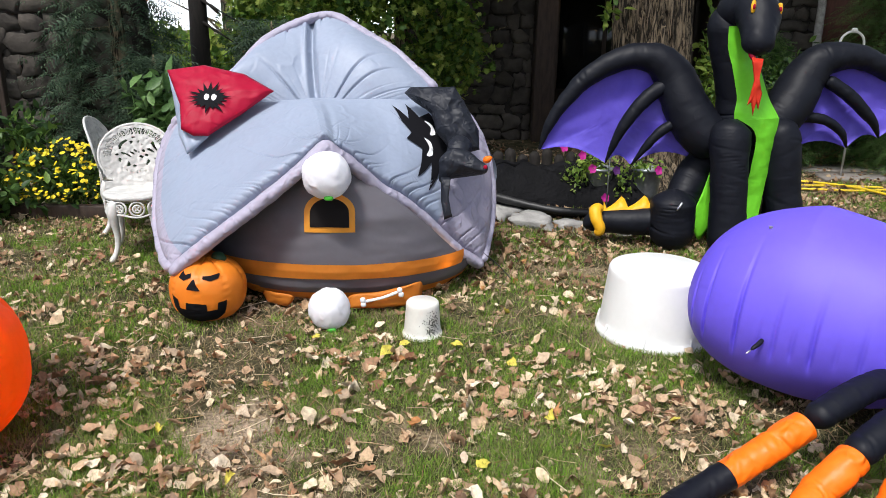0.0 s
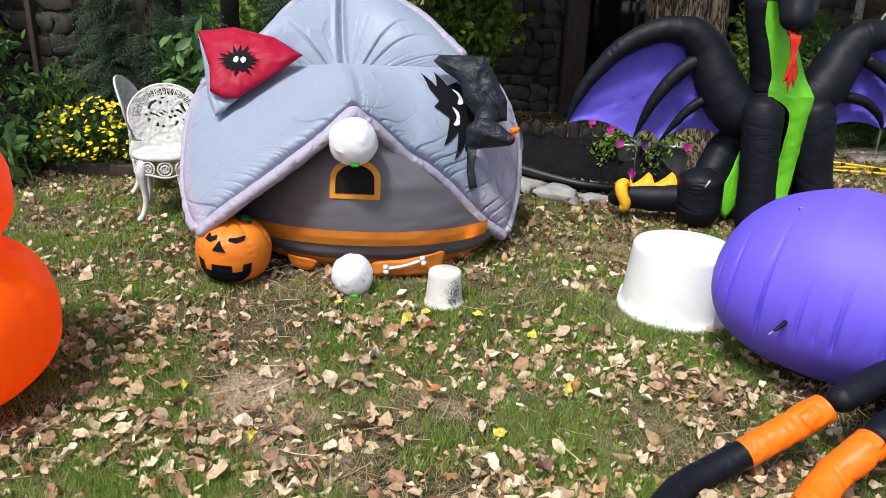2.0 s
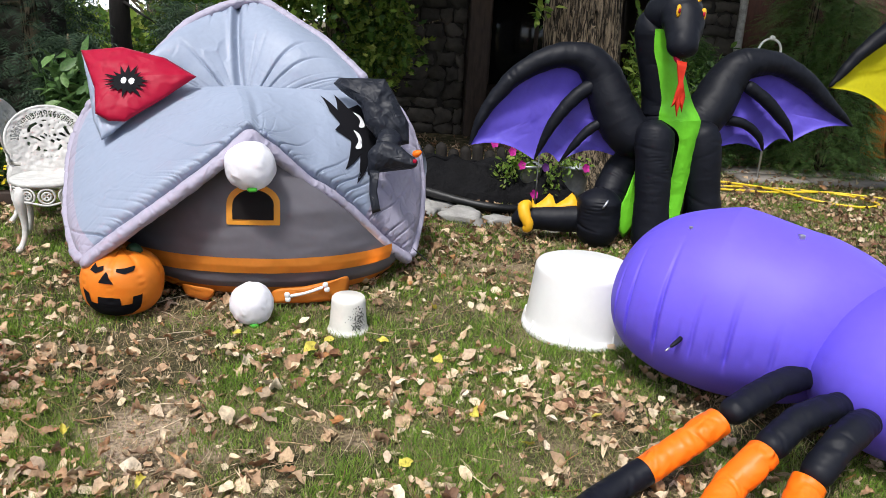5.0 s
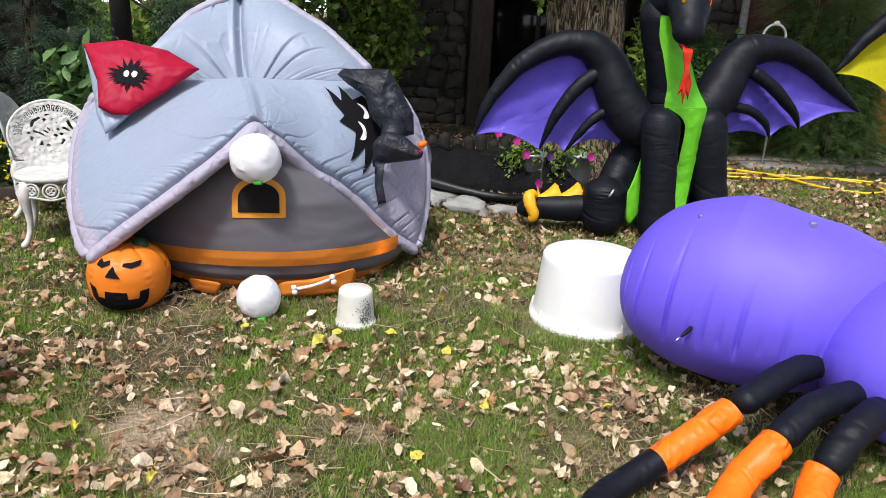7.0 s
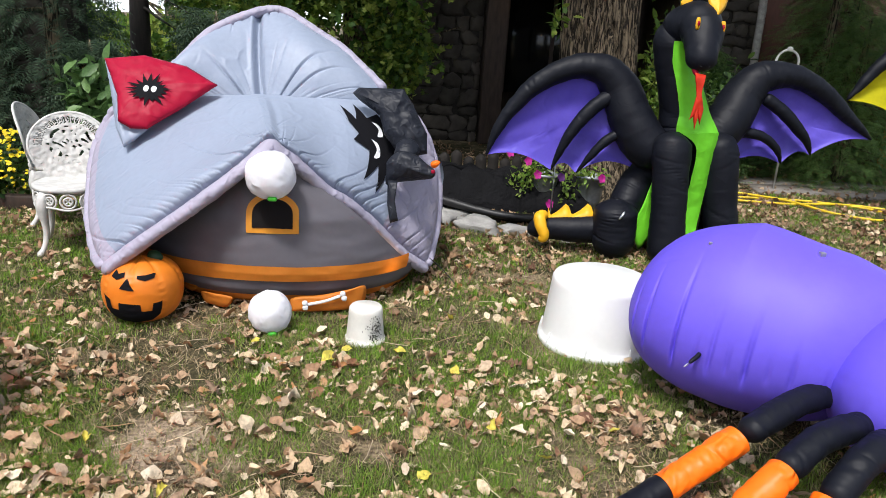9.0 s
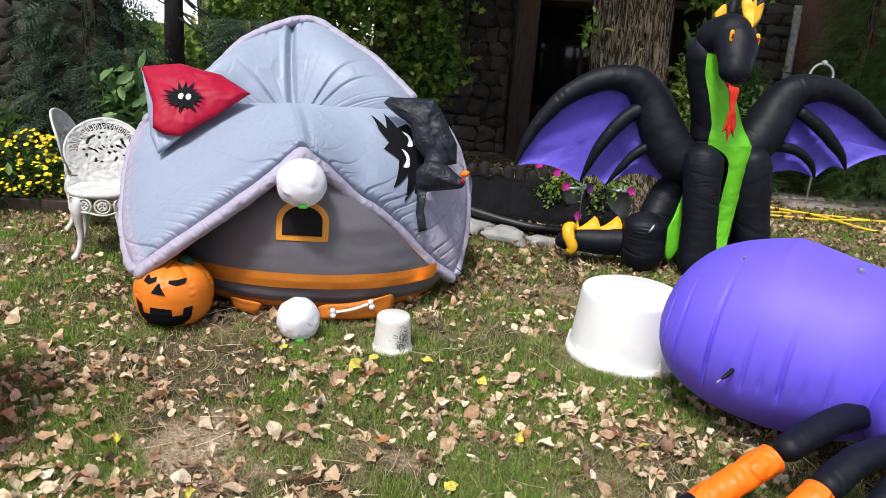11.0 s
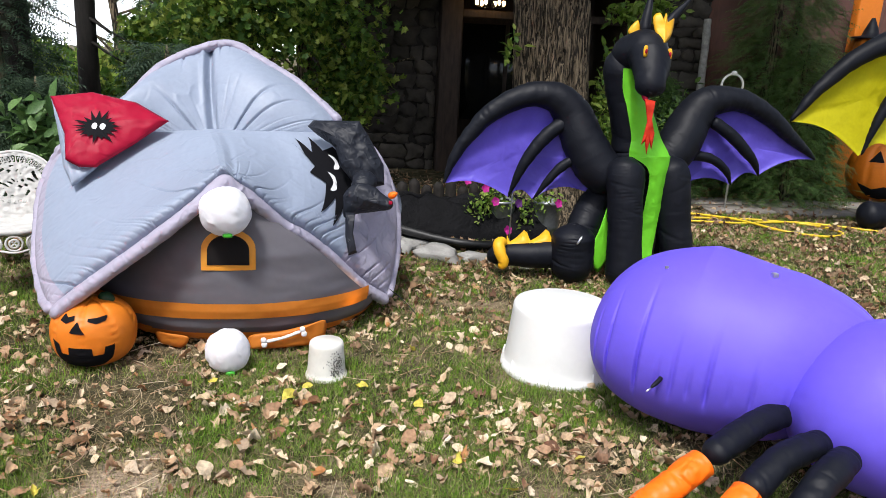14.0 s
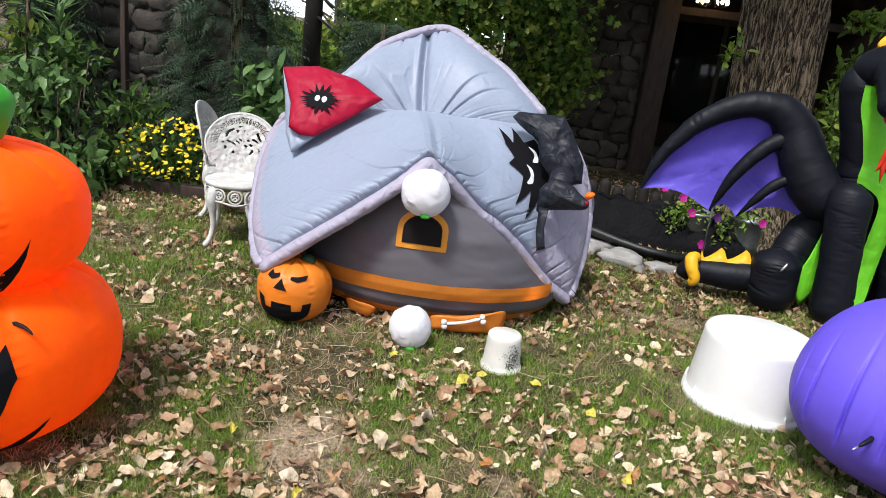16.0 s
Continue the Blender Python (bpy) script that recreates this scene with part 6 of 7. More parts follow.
# ---- old tree, with an unseen crown above that shades the back of the yard ----
def build_tree():
    t = thing("old_tree", "old broad tree with grey furrowed bark", "tree", (1.95, 7.0, 0))
    rows = [(1.98, 7.0, -0.05, 0.62), (1.97, 7.0, 0.15, 0.44), (1.95, 7.02, 0.6, 0.375), (1.90, 7.05, 1.4, 0.355), (1.85, 7.1, 2.4, 0.34), (1.8, 7.15, 3.6, 0.31), (1.75, 7.2, 5.0, 0.24)]
    line = smooth_line(rows, 150)
    v, f = [], []
    seg = 260
    for i in range(150):
        for j in range(seg):
            a = 2 * math.pi * j / seg
            x, y, z, r = line[i]
            k = noise.noise(Vector((math.cos(a) * 9, math.sin(a) * 9, z * 1.6))) * 0.03 - 0.055 * max(0.0, 0.22 - abs(noise.noise(Vector((math.cos(a) * 10, math.sin(a) * 10, z * 2.6))))) / 0.22
            k += 0.16 * math.exp(-z / 0.16) * math.cos(5 * a + 1)
            v.append((x + (r + k) * math.cos(a), y + (r + k) * math.sin(a), z))
    for i in range(149):
        for j in range(seg):
            k = (j + 1) % seg
            f.append((i * seg + j, i * seg + k, (i + 1) * seg + k, (i + 1) * seg + j))
    part("trunk", (v, f), bark, t, "furrowed grey-brown trunk")
    for k in range(7):
        a = k * 0.9 + 0.4
        part("limb", tube([(1.78, 7.15, 3.3 + 0.2 * k, 0.16), (1.78 + 1.2 * math.cos(a), 7.15 + 1.2 * math.sin(a), 4.2 + 0.2 * k, 0.10), (1.78 + 2.8 * math.cos(a), 7.15 + 2.8 * math.sin(a), 4.9 + 0.2 * k, 0.05)], 14, 10, 0.01, 0.1), bark, t)
    pts = np.vstack([in_ball(420, (1.8 + 2.6 * math.cos(k), 9.9 + 2.4 * math.sin(k), 5.0 + 0.35 * (k % 3)), (1.9, 1.9, 0.9), 0.2) for k in range(0, 9)])
    # out-of-view row of leaves, added to block sun from trunk and background
    pts = np.vstack([pts, *(in_ball(300, (-0.9 + 0.85 * k, 6.0 + 0.5 * math.sin(2.1 * k), 5.3 + 0.3 * (k % 2)), (1.1, 0.95, 0.5), 0.1) for k in range(10))])
    leafage("crown", pts, 0.32, LOBED, maple_leaf, t)
    # low shoots on the trunk
    leafage("shoot", np.vstack([in_ball(40, (1.43, 6.72, 1.62), (0.12, 0.1, 0.16), 0.1), in_ball(70, (2.45, 6.75, 1.05), (0.16, 0.12, 0.42), 0.1), in_ball(60, (2.52, 6.75, 0.45), (0.15, 0.12, 0.3), 0.1)]), 0.085, OVAL, maple_leaf, t)


build_tree()


# ---- shrubs and trees behind ----
def stems(at, n, h, spread, r, mat, parent, name="stem"):
    for k in range(n):
        a = 2.4 * k
        q = spread * (0.4 + 0.6 * ((k * 37) % 10) / 10)
        part(name, tube([(at[0] + 0.15 * q * math.cos(a), at[1] + 0.15 * q * math.sin(a), 0, r), (at[0] + 0.5 * q * math.cos(a), at[1] + 0.5 * q * math.sin(a), h * 0.5, r * 0.8), (at[0] + q * math.cos(a + 0.3), at[1] + q * math.sin(a + 0.3), h * (0.8 + 0.2 * math.cos(k * 3)), r * 0.4)], 12, 7), mat, parent)


def conifer(name, at, h, rad, n, mat, label, size=0.17):
    """An evergreen: a trunk, drooping boughs and many flat sprays of needles."""
    t = thing(name, label, "tree", at)
    part("trunk", tube([(at[0], at[1], 0, 0.09), (at[0], at[1], h * 0.5, 0.06), (at[0], at[1], h, 0.02)], 16, 9), bark, t)
    g = rng
    a = g.uniform(0, 6.283, n)
    z = h * g.uniform(0.03, 1.0, n) ** 1.15
    lay = 0.5 + 0.5 * np.sin(z * 26 + 2.0 * np.sin(a * 3 + at[0]))
    r = rad * (1 - 0.75 * (z / h)) * g.uniform(0.35, 1.0, n) ** 0.6 * (0.75 + 0.25 * lay)
    pts = np.stack([at[0] + r * np.cos(a), at[1] + r * np.sin(a), z + 0.05 * lay - 0.12 * r], -1)
    tr = turns_of(g.normal(0, 0.35, n), g.normal(0.3, 0.3, n), a + g.normal(0, 0.5, n))
    ob = part("needles", scatter_mesh("needles", *SPRAY, pts, tr, size * g.uniform(0.6, 1.35, n)), mat, t)
    tagged(ob, kind="stuff")
    for k in range(10):
        b = k * 2.4
        zz = h * (0.1 + 0.08 * k)
        rr = rad * (1 - 0.7 * zz / h) * 0.8
        part("bough", tube([(at[0], at[1], zz, 0.02), (at[0] + rr * math.cos(b), at[1] + rr * math.sin(b), zz - 0.1 * rr, 0.006)], 6, 6), bark, t)
    return t


# dark yew hedge and mixed border at the left, in front of the stone wall
for i, (x, y, h, r, n) in enumerate(((-3.05, 6.95, 3.4, 0.8, 3000), (-1.75, 7.5, 1.5, 0.8, 2000), (-3.5, 7.5, 3.4, 0.9, 2400), (-4.9, 6.5, 3.2, 0.9, 2600), (-5.6, 5.8, 3.0, 1.0, 2400), (-2.6, 6.6, 1.2, 0.6, 1600))):
    conifer("yew", (x, y, 0), h, r, n, yew_leaf, "dark green yew with layered sprays against the wall", 0.2)
for i, (x, y, h, r, n) in enumerate(((3.45, 8.35, 1.45, 0.85, 2600), (5.0, 8.5, 3.2, 1.0, 3600), (5.5, 8.9, 3.4, 1.1, 3000), (5.2, 8.1, 1.9, 0.75, 2200))):
    conifer("hemlock", (x, y, 0), h, r, n, hemlock_leaf, "green hemlock shrub with drooping sprays beside the path", 0.16)


def shrub(name, at, balls, n, size, template, mat, label, h=0.9, category="shrub", trunks=5):
    s = thing(name, label, category, at)
    stems(at, trunks, h, 0.3, 0.012, bark, s)
    leafage("leaves", np.vstack([in_ball(n // len(balls), b[:3], b[3:], 0.15) for b in balls]), size, template, mat, s)
    return s


shrub("low_shrub", (3.1, 7.4, 0), [(2.95, 7.4, 0.75, 0.5, 0.4, 0.5), (3.5, 7.6, 0.95, 0.6, 0.4, 0.4), (2.7, 7.3, 0.4, 0.3, 0.3, 0.35), (4.1, 7.7, 0.9, 0.5, 0.4, 0.4)], 2600, 0.085, OVAL, shrub_leaf, "green leafy shrub behind the dragon")
shrub("leafy_shrub", (2.63, 7.6, 0), [(2.98, 8.1, 2.06, 0.32, 0.2, 0.14), (3.34, 8.1, 2.14, 0.3, 0.2, 0.14), (2.63, 7.6, 1.15, 0.2, 0.18, 0.3), (2.64, 7.5, 0.8, 0.2, 0.18, 0.3), (2.85, 7.9, 1.53, 0.22, 0.2, 0.25)], 620, 0.105, OVAL, lit_leaf, "light green leafy shrub beside the old tree", 1.6)
border = [(-3.35, 5.35, 0.25, 0.42, 0.3, 0.3), (-3.75, 5.2, 0.55, 0.4, 0.35, 0.4), (-3.3, 5.6, 0.62, 0.35, 0.3, 0.3), (-4.2, 5.0, 0.4, 0.5, 0.4, 0.45), (-3.9, 5.6, 0.95, 0.4, 0.3, 0.3)]
shrub("border_shrub", (-3.7, 5.4, 0), border, 1500, 0.085, OVAL, shrub_leaf, "leafy green border shrub in the flower bed", 1.0)
shrub("border_shrub", (-3.6, 5.15, 0), [(-3.55, 5.0, 0.22, 0.4, 0.25, 0.22), (-3.85, 5.2, 0.75, 0.3, 0.25, 0.25)], 700, 0.12, OVAL, broad_leaf, "light green broad-leaved plant in the flower bed", 0.8)
shrub("border_shrub", (-2.55, 6.4, 0), [(-2.5, 6.3, 0.8, 0.3, 0.25, 0.32), (-2.35, 6.3, 0.6, 0.22, 0.2, 0.25)], 260, 0.15, OVAL, broad_leaf, "large-leaved green plant against the wall", 0.9, trunks=3)
lily = thing("lily", "tall green lily with long narrow leaves", "plant", (-4.0, 5.75, 0))
part("stem", tube([(-4.0, 5.75, 0, 0.012), (-4.02, 5.75, 0.7, 0.01), (-4.05, 5.72, 1.5, 0.006)], 14, 7), shrub_leaf, lily)
k = 70
zz = rng.uniform(0.5, 1.5, k)
me = scatter_mesh("leaves", *OVAL, np.stack([-4.0 - 0.03 * zz, 5.75 + 0 * zz, zz], -1), turns_of(rng.normal(0, 0.3, k), rng.uniform(-0.9, 0.1, k), rng.uniform(0, 6.283, k)), np.stack([rng.uniform(0.2, 0.36, k), np.full(k, 0.07), np.full(k, 0.1)], -1))
part("leaves", me, broad_leaf, lily)
sap = thing("sapling", "thin bare sapling stem in the border", "plant", (-4.25, 5.5, 0))
part("stem", tube([(-4.2, 5.5, 0, 0.022), (-4.28, 5.5, 0.6, 0.02), (-4.15, 5.5, 1.0, 0.018), (-4.1, 5.5, 2.2, 0.014)], 24, 8, 0.003), bark, sap)
leafage("leaves", in_ball(90, (-4.2, 5.5, 1.1), (0.3, 0.25, 0.5), 0.1), 0.1, OVAL, maple_leaf, sap)

# yellow mums
mum = thing("chrysanthemum", "bushy plant covered in small yellow flowers", "flowers", (-2.98, 5.62, 0))
leafage("leaves", in_ball(900, (-2.98, 5.62, 0.25), (0.36, 0.28, 0.27), 0.1), 0.06, OVAL, shrub_leaf, mum)
d = in_ball(560, (-2.98, 5.60, 0.30), (0.38, 0.3, 0.30), 0.92)
d = d[(d[:, 2] > 0.16) & (d[:, 1] < 5.74)]
PETALS = ([(0, 0, 0.25)] + [((1 if j % 2 else 0.72) * math.cos(j * 0.449), (1 if j % 2 else 0.72) * math.sin(j * 0.449), 0) for j in range(14)], [(0, 1 + j, 1 + (j + 1) % 14) for j in range(14)])
out = d - np.array([-2.98, 5.62, 0.2])
me = scatter_mesh("blossom", *PETALS, d, turns_of(rng.normal(0.5, 0.3, len(d)), rng.normal(0, 0.3, len(d)), rng.uniform(-0.6, 0.6, len(d))), rng.uniform(0.012, 0.023, len(d)))
tagged(part("blossom", me, mum_yellow, mum, "small yellow flowers"), kind="stuff")

# bright broad-leaved trees beyond the yard, lit from above
def far_tree(at, balls, n, size, mat, label):
    t = thing("background_tree", label, "tree", at)
    part("trunk", tube([(at[0], at[1], 0, 0.10), (at[0] + 0.1, at[1], 1.5, 0.08), (at[0] - 0.1, at[1], 3.0, 0.05)], 16, 9, 0.006, 0.1), bark, t)
    for k in range(8):
        a = k * 1.1
        part("limb", tube([(at[0], at[1], 1.0 + 0.15 * k, 0.03), (at[0] + 0.7 * math.cos(a), at[1] + 0.4 * math.sin(a), 1.3 + 0.15 * k, 0.015), (at[0] + 1.3 * math.cos(a), at[1] + 0.7 * math.sin(a), 1.5 + 0.18 * k, 0.006)], 10, 6), bark, t)
    leafage("crown", np.vstack([in_ball(n // len(balls), b[:3], b[3:], 0.1) for b in balls]), size, LOBED, mat, t)


far_tree((-0.6, 8.2, 0), [(-1.2, 8.0, 1.9, 0.9, 0.5, 0.6), (-0.4, 7.9, 1.8, 0.9, 0.5, 0.6), (-0.6, 8.2, 2.5, 1.4, 0.7, 0.6), (0.0, 8.1, 1.2, 0.5, 0.4, 0.5), (-1.6, 8.2, 1.2, 0.5, 0.4, 0.4)], 9500, 0.078, maple_leaf, "young maple with lit yellow-green leaves behind the yard")
far_tree((-1.3, 11.0, 0), [(-2.75, 10.5, 1.55, 0.35, 0.3, 0.35), (-1.5, 11.0, 1.9, 0.9, 0.6, 0.9), (-2.6, 11.2, 0.7, 1.2, 0.6, 0.7), (-5.6, 11.2, 1.6, 1.2, 0.6, 1.4), (-2.35, 10.5, 1.77, 0.5, 0.4, 0.5), (-3.4, 10.6, 0.75, 0.9, 0.4, 0.5), (-4.4, 10.8, 1.0, 0.7, 0.4, 0.6), (-2.8, 10.6, 1.2, 0.4, 0.4, 0.4), (-1.83, 10, 1.84, 0.75, 0.4, 0.5)], 6500, 0.10, maple_leaf, "distant yellow-green tree beyond the yard")

far_tree((-4.2, 14.0, 0), [(-3.6, 14.0, 0.7, 1.6, 0.6, 0.8), (-6.6, 14.0, 1.3, 1.0, 0.6, 1.2), (-2.4, 14.0, 0.9, 0.9, 0.6, 0.9), (-4.6, 14.2, 0.6, 1.0, 0.5, 0.7), (-5.6, 14.2, 0.7, 1.0, 0.5, 0.8)], 6500, 0.2, maple_leaf, "distant yellow-green hedge trees beyond the yard")

# pine with a dark trunk and thin bare boughs against the sky
pine = thing("pine", "tall pine with dark trunk and thin drooping boughs", "tree", (-2.92, 8.9, 0))
part("trunk", tube([(-2.95, 8.9, 0, 0.13), (-2.94, 8.9, 1.2, 0.11), (-2.92, 8.9, 2.6, 0.10), (-2.9, 8.9, 5.5, 0.06)], 40, 14, 0.012, 0.12), dark_log, pine, "dark rough trunk")
sprays = []
for k, (z0, dx, dy, dz) in enumerate(((2.3, 0.9, -0.3, -0.35), (1.95, 1.1, -0.2, 0.15), (1.75, 0.8, -0.4, -0.3), (2.6, 1.2, -0.1, -0.2), (1.5, 0.7, -0.2, -0.3), (2.1, -0.8, -0.3, -0.2), (2.5, -1.0, -0.2, 0.1), (3.0, 1.0, -0.2, -0.3))):
    rows = [(-2.9, 8.85, z0, 0.018), (-2.9 + 0.45 * dx, 8.85 + 0.5 * dy, z0 + 0.6 * dz, 0.011), (-2.9 + dx, 8.85 + dy, z0 + dz - 0.08, 0.004)]
    part("bough", tube(rows, 22, 7, 0.01, 0.08), dark_log, pine, "thin dark bough")
    line = smooth_line(rows, 30)
    for q in line[12:]:
        sprays += [q[:3] + rng.normal(0, 0.05, 3) for _ in range(4)]
sprays = np.array(sprays)
n = len(sprays)
tagged(part("needles", scatter_mesh("needles", *SPRAY, sprays, turns_of(rng.normal(0, 0.5, n), rng.normal(0.6, 0.4, n), rng.uniform(0, 6.283, n)), 0.13 * rng.uniform(0.6, 1.4, n)), yew_leaf, pine, "hanging dark needles"), kind="stuff")
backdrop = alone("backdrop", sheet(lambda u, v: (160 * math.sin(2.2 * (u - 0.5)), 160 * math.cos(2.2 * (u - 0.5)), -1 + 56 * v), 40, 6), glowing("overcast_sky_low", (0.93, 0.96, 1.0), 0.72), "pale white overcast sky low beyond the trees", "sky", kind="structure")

# ---- stone house behind ----
def stone_wall(name, x0, x1, y, z1, holder, seed, thick=0.35, big=0.30):
    """Rough courses of field stones set in mortar."""
    g = random.Random(seed)
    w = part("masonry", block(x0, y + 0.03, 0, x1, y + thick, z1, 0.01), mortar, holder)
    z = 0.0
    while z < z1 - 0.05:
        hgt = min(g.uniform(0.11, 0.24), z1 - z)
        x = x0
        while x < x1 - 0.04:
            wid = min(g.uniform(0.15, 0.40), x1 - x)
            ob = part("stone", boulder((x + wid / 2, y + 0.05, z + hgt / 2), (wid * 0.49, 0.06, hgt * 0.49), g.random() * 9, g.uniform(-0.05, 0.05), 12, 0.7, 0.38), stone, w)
            x += wid
        z += hgt


home = thing("stone_house", "dark fieldstone house with shaded doorway and porch", "house", (1.6, 10.0, 0))
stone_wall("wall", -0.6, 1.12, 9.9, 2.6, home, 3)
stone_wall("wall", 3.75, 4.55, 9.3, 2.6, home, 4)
part("wall", block(4.55, 9.7, 0, 9.5, 10.0, 2.9, 0.0), red_wood, home, "dark red-brown timber wall")
part("wall", block(1.12, 11.2, 0, 3.75, 11.4, 2.9, 0.0), dark_wood, home, "dark wall deep in the porch")
part("post", block(1.14, 9.75, 0, 1.42, 10.0, 2.7, 0.015), dark_wood, home, "dark timber porch post")
part("wall", block(3.62, 9.35, 0, 3.75, 11.3, 2.9, 0.0), dark_wood, home)
part("lintel", block(1.42, 9.8, 2.02, 3.75, 9.95, 2.12, 0.01), dark_wood, home)
# slab above the view, added to keep sky light off wall and doorway
part("shade_roof", block(-1.2, 8.7, 2.45, 3.7, 11.5, 2.65, 0.02), dark_wood, home, "unseen dark roof slab added to shade the porch wall")
for x in (1.6, 2.3, 3.0):
    win = part("window_frame", block(x - 0.03, 11.1, 0.6, x + 0.03, 11.19, 2.0, 0.005), dark_wood, home)
part("window_pane", block(1.6, 11.12, 0.6, 3.0, 11.15, 2.0, 0.0), glass, home)
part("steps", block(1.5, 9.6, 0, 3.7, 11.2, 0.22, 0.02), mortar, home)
lampo = thing("chandelier", "lit porch chandelier with small warm bulbs", "lamp", (1.72, 9.5, 2.15))
bulb_mat = glowing("warm_bulb", (1.0, 0.62, 0.25), 9.0)
part("stem", tube([(1.72, 9.5, 2.75, 0.012), (1.72, 9.5, 2.5, 0.02), (1.72, 9.5, 2.2, 0.02)], 8, 8), iron, lampo)
for k in range(6):
    a = k * 1.047
    bx, by = 1.72 + 0.17 * math.cos(a), 9.5 + 0.17 * math.sin(a)
    arm = part("arm", tube([(1.72, 9.5, 2.25, 0.008), ((1.72 + bx) / 2, (9.5 + by) / 2, 2.13, 0.008), (bx, by, 2.15, 0.008)], 10, 6), iron, lampo)
    part("bulb", boulder((bx, by, 2.19), (0.022, 0.022, 0.034), 1, 0, 10, 0), bulb_mat, arm, "small warm bulb")

wall_left = thing("garden_wall", "dark fieldstone garden wall behind the border", "wall", (-4.0, 6.9, 0))
stone_wall("wall", -5.5, -2.9, 7.0, 1.9, wall_left, 8)
alone("gate_post", block(-4.0, 6.55, 0, -3.95, 6.62, 2.3, 0.01), dark_wood, "dark brown timber post at the garden wall", "post")
pipe = alone("downpipe", tube([(4.40, 9.05, 0.2, 0.05), (4.42, 9.05, 1.2, 0.048), (4.40, 9.05, 2.12, 0.048)], 20, 12, 0.008, 0.06, round_ends=False), material("flaking_pale_paint", (0.34, 0.33, 0.31), 0.8, vary=0.3, scale=20, fine=80), "pale weathered stump of pole by the stone wall", "pole")

# short upright logs edging the bed
for k in range(13):
    x = 0.15 + 0.125 * k
    alone("edging_log", tube([(x, 7.35, 0, 0.058), (x + 0.01, 7.35, 0.15, 0.058), (x, 7.36, 0.27 + 0.035 * math.sin(k * 2.1), 0.055)], 10, 12, 0.004, 0.05), dark_log, "dark upright log edging the planting bed", "log", "logs edging the bed")

# pond: liner heaped up, moulded rim, edging rocks
def drape(u, v):
    x = 0.35 + 1.35 * u
    y = 5.95 + 0.75 * v
    z = 0.05 + (0.30 - 0.10 * u) * math.sin(math.pi * min(v * 1.3, 1)) ** 0.8 + 0.05 * noise.noise(Vector((x * 3, y * 4, 2))) + 0.09 * abs(noise.noise(Vector((x * 4 + y * 3, y * 5, 6)))) * min(v * 4, 1) + 0.10 * math.exp(-((u - 0.55) / 0.2) ** 2) * v
    return (x, y, max(z, 0.01) * (1 if 0 < v else 0.2))


heap = alone("pond_liner", sheet(drape, 100, 60), liner, "crumpled black plastic pond liner heaped on the bed", "pond liner")
for u0, u1, v0, v1 in ((0.05, 0.45, 0.25, 0.62), (0.30, 0.80, 0.70, 0.35), (0.55, 0.95, 0.20, 0.55), (0.10, 0.60, 0.85, 0.78)):
    rows = [(*drape(u0 + (u1 - u0) * k / 6, v0 + (v1 - v0) * k / 6 + 0.03 * math.sin(2.1 * k)), 0.012 + 0.012 * math.sin(math.pi * k / 6)) for k in range(7)]
    part("fold", tube(rows, 40, 10, 0.008, 0.07), liner, heap, "raised crease of black plastic")
rimline = [(-0.4, 6.0, 0.20, 0.035), (0.25, 5.85, 0.17, 0.035), (0.62, 5.68, 0.12, 0.032), (0.90, 5.58, 0.09, 0.03), (1.25, 5.56, 0.085, 0.03), (1.7, 5.7, 0.08, 0.03), (2.0, 6.0, 0.08, 0.03)]
pond = alone("pond_shell", tube(rimline, 70, 12, 0.004, 0.08), black_plastic, "black moulded plastic pond rim", "pond")
s = coons([p[:3] for p in rimline], [(p[0], p[1] + 0.06, 0.0) for p in rimline], [rimline[0][:3], (rimline[0][0], rimline[0][1] + 0.06, 0)], [rimline[-1][:3], (rimline[-1][0], rimline[-1][1] + 0.06, 0)])
part("side", sheet(lambda u, v: s(u, v), 50, 6), black_plastic, pond)
for k, (x, y, a, b, c) in enumerate(((0.36, 5.72, 0.21, 0.13, 0.06), (0.68, 5.46, 0.17, 0.11, 0.055), (0.05, 5.85, 0.16, 0.1, 0.06), (0.98, 5.38, 0.12, 0.08, 0.04), (1.4, 5.3, 0.13, 0.08, 0.035), (2.75, 5.8, 0.16, 0.12, 0.06))):
    alone("edging_rock", boulder((x, y, c * 0.55), (a, b, c), k + 1, -0.5 + 0.2 * k, 22, 0.6, 0.5), rock_pale, "pale grey flat rock edging the pond", "rock", "rocks edging the pond")

# petunias in zinc pots, and a hook stake
def petunias(at, r, h, seed, n):
    p = thing("potted_petunia", "galvanised pot of trailing magenta petunias", "plant pot", at, "pots of petunias")
    pot = part("pot", lathe([(r * 0.72, 0), (r * 0.78, h * 0.3), (r * 0.92, h * 0.9), (r, h * 0.93), (r, h), (r * 0.93, h), (r * 0.9, h * 0.85)], 36, at), zinc, p, "dull galvanised metal pot")
    part("handle", tube([(at[0] - r, at[1], at[2] + h, 0.005), (at[0] - 0.6 * r, at[1] - 0.1, at[2] + h * 1.25, 0.005), (at[0] + r, at[1], at[2] + h, 0.005)], 20, 6), iron, p)
    leafage("leaves", np.vstack([in_ball(n, (at[0] - 0.08, at[1] - 0.05, at[2] + h * 1.02), (r * 1.7, r * 1.2, 0.13), 0.1), in_ball(n // 2, (at[0] - 0.22, at[1] - 0.08, at[2] + h * 0.5), (0.13, 0.1, 0.22), 0.1)]), 0.045, OVAL, lit_leaf, p)
    return p


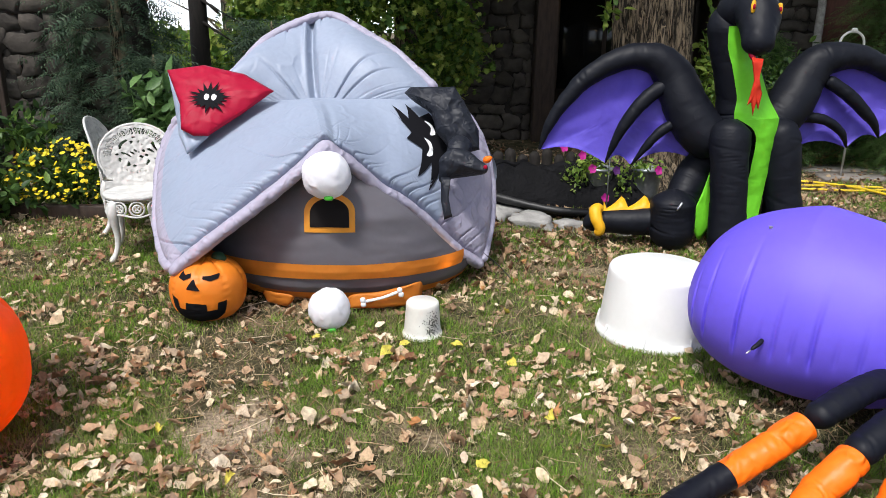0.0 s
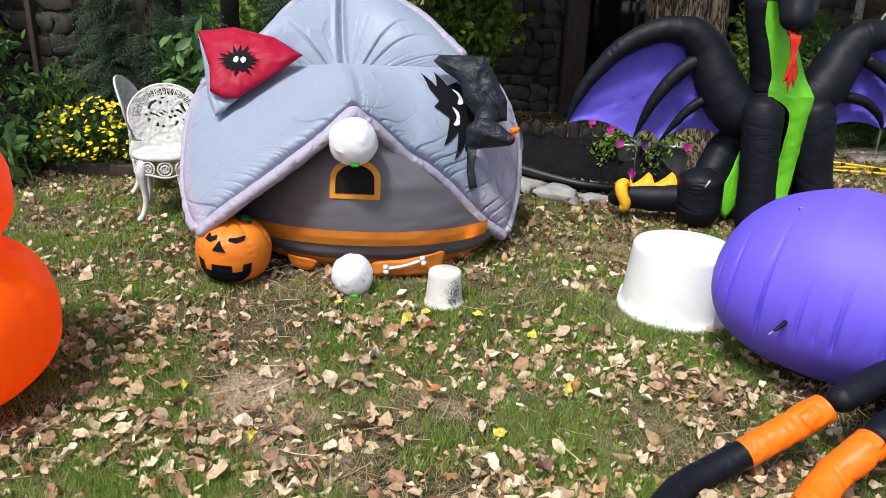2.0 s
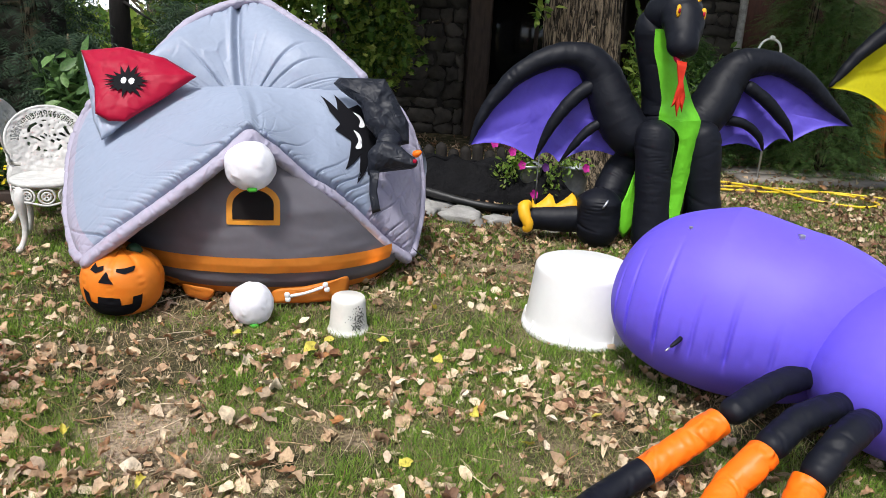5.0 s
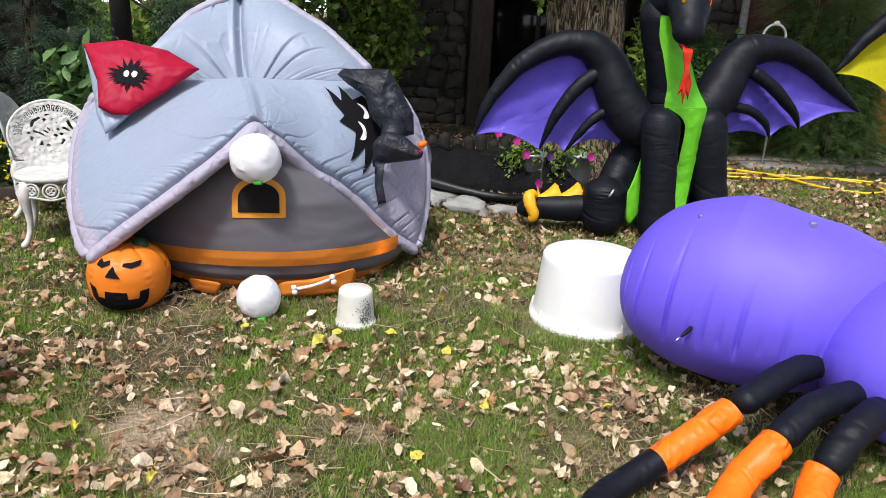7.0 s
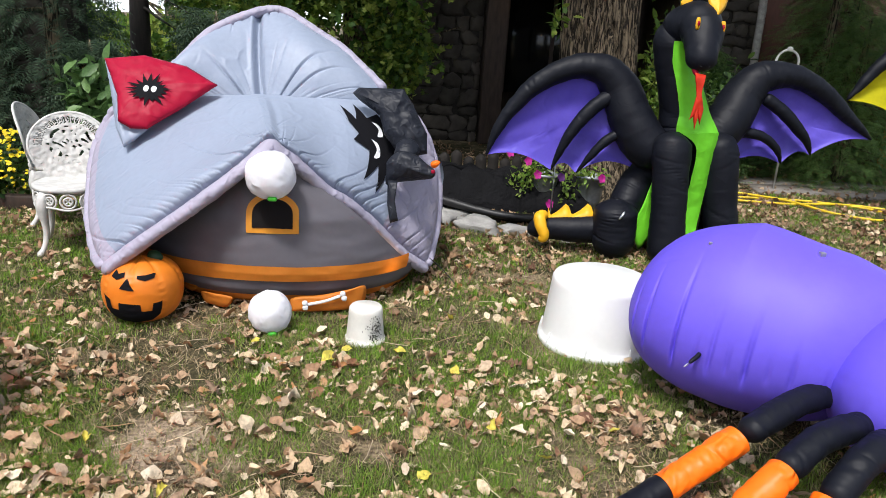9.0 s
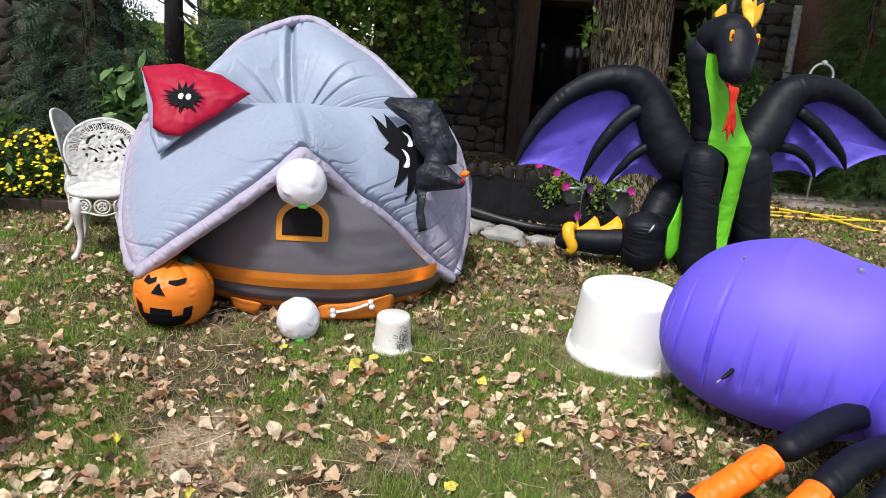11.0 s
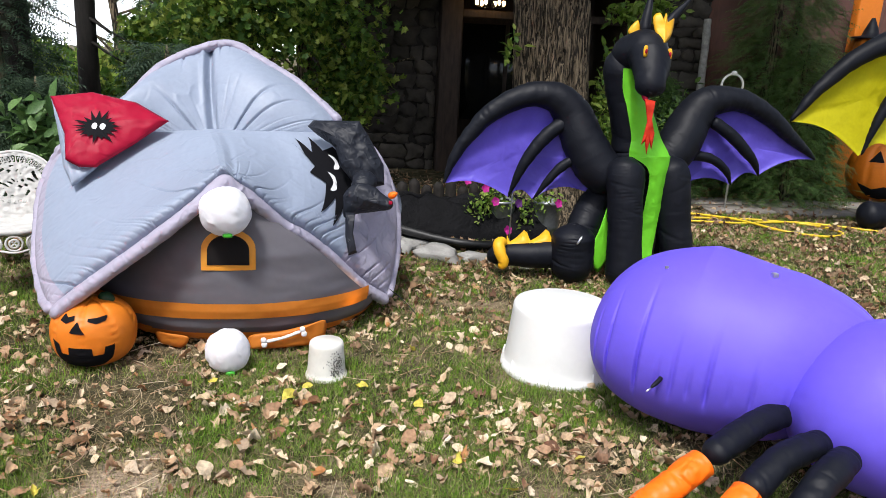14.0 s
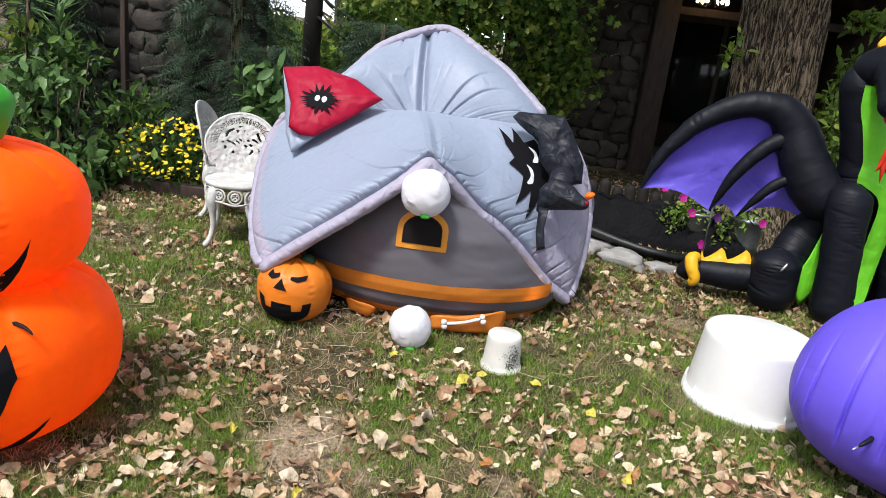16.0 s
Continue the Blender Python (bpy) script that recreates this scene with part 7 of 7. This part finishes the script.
FLOWER = ([(0, 0, -0.5)] + [((1 if j % 3 else 0.8) * math.cos(j * 0.4189), (1 if j % 3 else 0.8) * math.sin(j * 0.4189), 0.05 * (j % 2)) for j in range(15)], [(0, 1 + j, 1 + (j + 1) % 15) for j in range(15)])
p1 = petunias((1.32, 6.15, 0.06), 0.13, 0.28, 1, 330)
p2 = petunias((1.72, 6.1, 0.05), 0.13, 0.30, 2, 150)
for hold, mat, spots in ((p1, magenta, [(0.98, 5.98, 0.53), (1.13, 5.95, 0.47), (1.30, 5.98, 0.60), (1.33, 5.88, 0.13), (1.22, 5.95, 0.36)]), (p2, magenta, [(1.76, 5.92, 0.36)]), (p2, violet, [(1.42, 5.94, 0.35)])):
    for q in spots:
        me = scatter_mesh("flower", *FLOWER, np.array([q]), turns_of(np.array([1.25]), np.array([0.2]), np.array([0.3])), np.array([0.04]))
        part("flower", me, mat, hold, "magenta petunia flower" if mat is magenta else "dark violet petunia flower")
alone("garden_stake", tube([(1.27, 5.55, 0.0, 0.006), (1.27, 5.56, 0.4, 0.006), (1.28, 5.6, 0.62, 0.006)], 10, 8), steel, "thin steel garden stake with a foot plate", "stake")

# hose, path and clutter by the path
alone("garden_hose", tube([(2.7, 7.1, 0.018, 0.013), (3.2, 7.02, 0.018, 0.013), (3.7, 7.05, 0.018, 0.013), (4.3, 6.98, 0.02, 0.013), (4.75, 6.75, 0.02, 0.013), (4.82, 6.45, 0.02, 0.013), (4.55, 6.30, 0.02, 0.013), (4.2, 6.45, 0.03, 0.013), (3.95, 6.85, 0.045, 0.013), (3.55, 7.22, 0.03, 0.013), (3.2, 7.32, 0.02, 0.013), (2.9, 7.2, 0.02, 0.013)], 110, 10), hose_yellow, "yellow garden hose lying in loose loops on the leaves", "hose")
alone("garden_hose", tube([(2.6, 6.75, 0.018, 0.012), (3.3, 6.9, 0.018, 0.012), (3.9, 6.78, 0.03, 0.012), (4.6, 6.86, 0.03, 0.012), (5.6, 6.4, 0.018, 0.012), (6.6, 6.1, 0.018, 0.012)], 60, 10), hose_yellow, "yellow garden hose stretched over the grass", "hose")
alone("garden_hose", tube([(4.55, 5.25, 0.018, 0.013), (4.7, 5.2, 0.02, 0.013), (4.8, 5.1, 0.018, 0.013)], 12, 10), hose_yellow, "short bend of yellow hose in the grass", "hose")
path = tagged(new("path"), "grey flagstone garden path strewn with leaves", "path", kind="structure")
g = random.Random(5)
x = 3.9
while x < 9.0:
    wid = g.uniform(0.5, 1.0)
    for row in (0, 1):
        y0 = 7.35 + 0.42 * row + g.uniform(-0.03, 0.03) - 0.02 * (x - 3.9)
        pts = [(x + 0.02, y0, 0.03), (x + wid * 0.5, y0 + g.uniform(-0.04, 0.02), 0.03), (x + wid - 0.02, y0 + 0.02, 0.03), (x + wid - 0.03, y0 + 0.38, 0.03), (x + wid * 0.4, y0 + 0.40, 0.03), (x + 0.03, y0 + 0.37, 0.03)]
        part("flagstone", panel(pts, (0, 0, -0.04)), flagstone, path)
    x += wid
ring = alone("plant_hanger", tube([(4.01 + 0.12 * math.cos(a), 7.5, 1.36 + 0.12 * math.sin(a), 0.012) for a in np.linspace(-0.3, 3.44, 14)], 30, 10), white_plastic, "white plastic ring of a plant hanger in the shrub", "plant hanger")
part("knob", boulder((4.01, 7.49, 1.49), (0.03, 0.02, 0.025), 1, 0, 10, 0.2), white_plastic, ring)
part("stake", tube([(4.13, 7.5, 1.33, 0.012), (4.13, 7.5, 0.6, 0.012), (4.13, 7.5, 0, 0.012)], 8, 8), steel, ring)

jack = thing("jack_o_lantern", "orange jack-o-lantern decoration standing by the path", "pumpkin", (6.6, 8.4, 0))
s = gourd((6.6, 8.4, 0.0), 0.36, 0.72, 10, 0.05, 0.75)
part("body", sheet(s, 80, 50), pump_orange, jack)
for q in ([(-0.10, 0.62), (-0.05, 0.78), (-0.02, 0.62)], [(0.04, 0.62), (0.07, 0.78), (0.11, 0.64)], [(-0.14, 0.42), (-0.06, 0.36), (0.0, 0.40), (0.06, 0.35), (0.14, 0.45), (0.08, 0.24), (0.0, 0.20), (-0.09, 0.25)]):
    part("face_print", printed(s, [(0.44 + a, b) for a, b in q], 0.006, 3), black_print, jack, "dark carved face shape")
scare = thing("pumpkin_decoration", "orange pumpkin decoration with a black hat on the porch", "decoration", (6.75, 9.3, 0))
part("post", block(6.62, 9.35, 0, 6.95, 9.5, 2.6, 0.02), pump_orange, scare)
part("pumpkin", sheet(gourd((6.72, 9.2, 1.75), 0.16, 0.26, 8, 0.05), 40, 24), pump_orange, scare)
part("hat", lathe([(0.24, 0), (0.22, 0.02), (0.11, 0.03), (0.08, 0.12), (0.02, 0.26)], 24, (6.74, 9.2, 2.0)), black_nylon, scare, "black pointed hat")
alone("bed_edge", block(-4.6, 5.42, 0.0, -2.55, 5.5, 0.11, 0.012), dark_wood, "weathered timber edging of the flower bed", "edging")
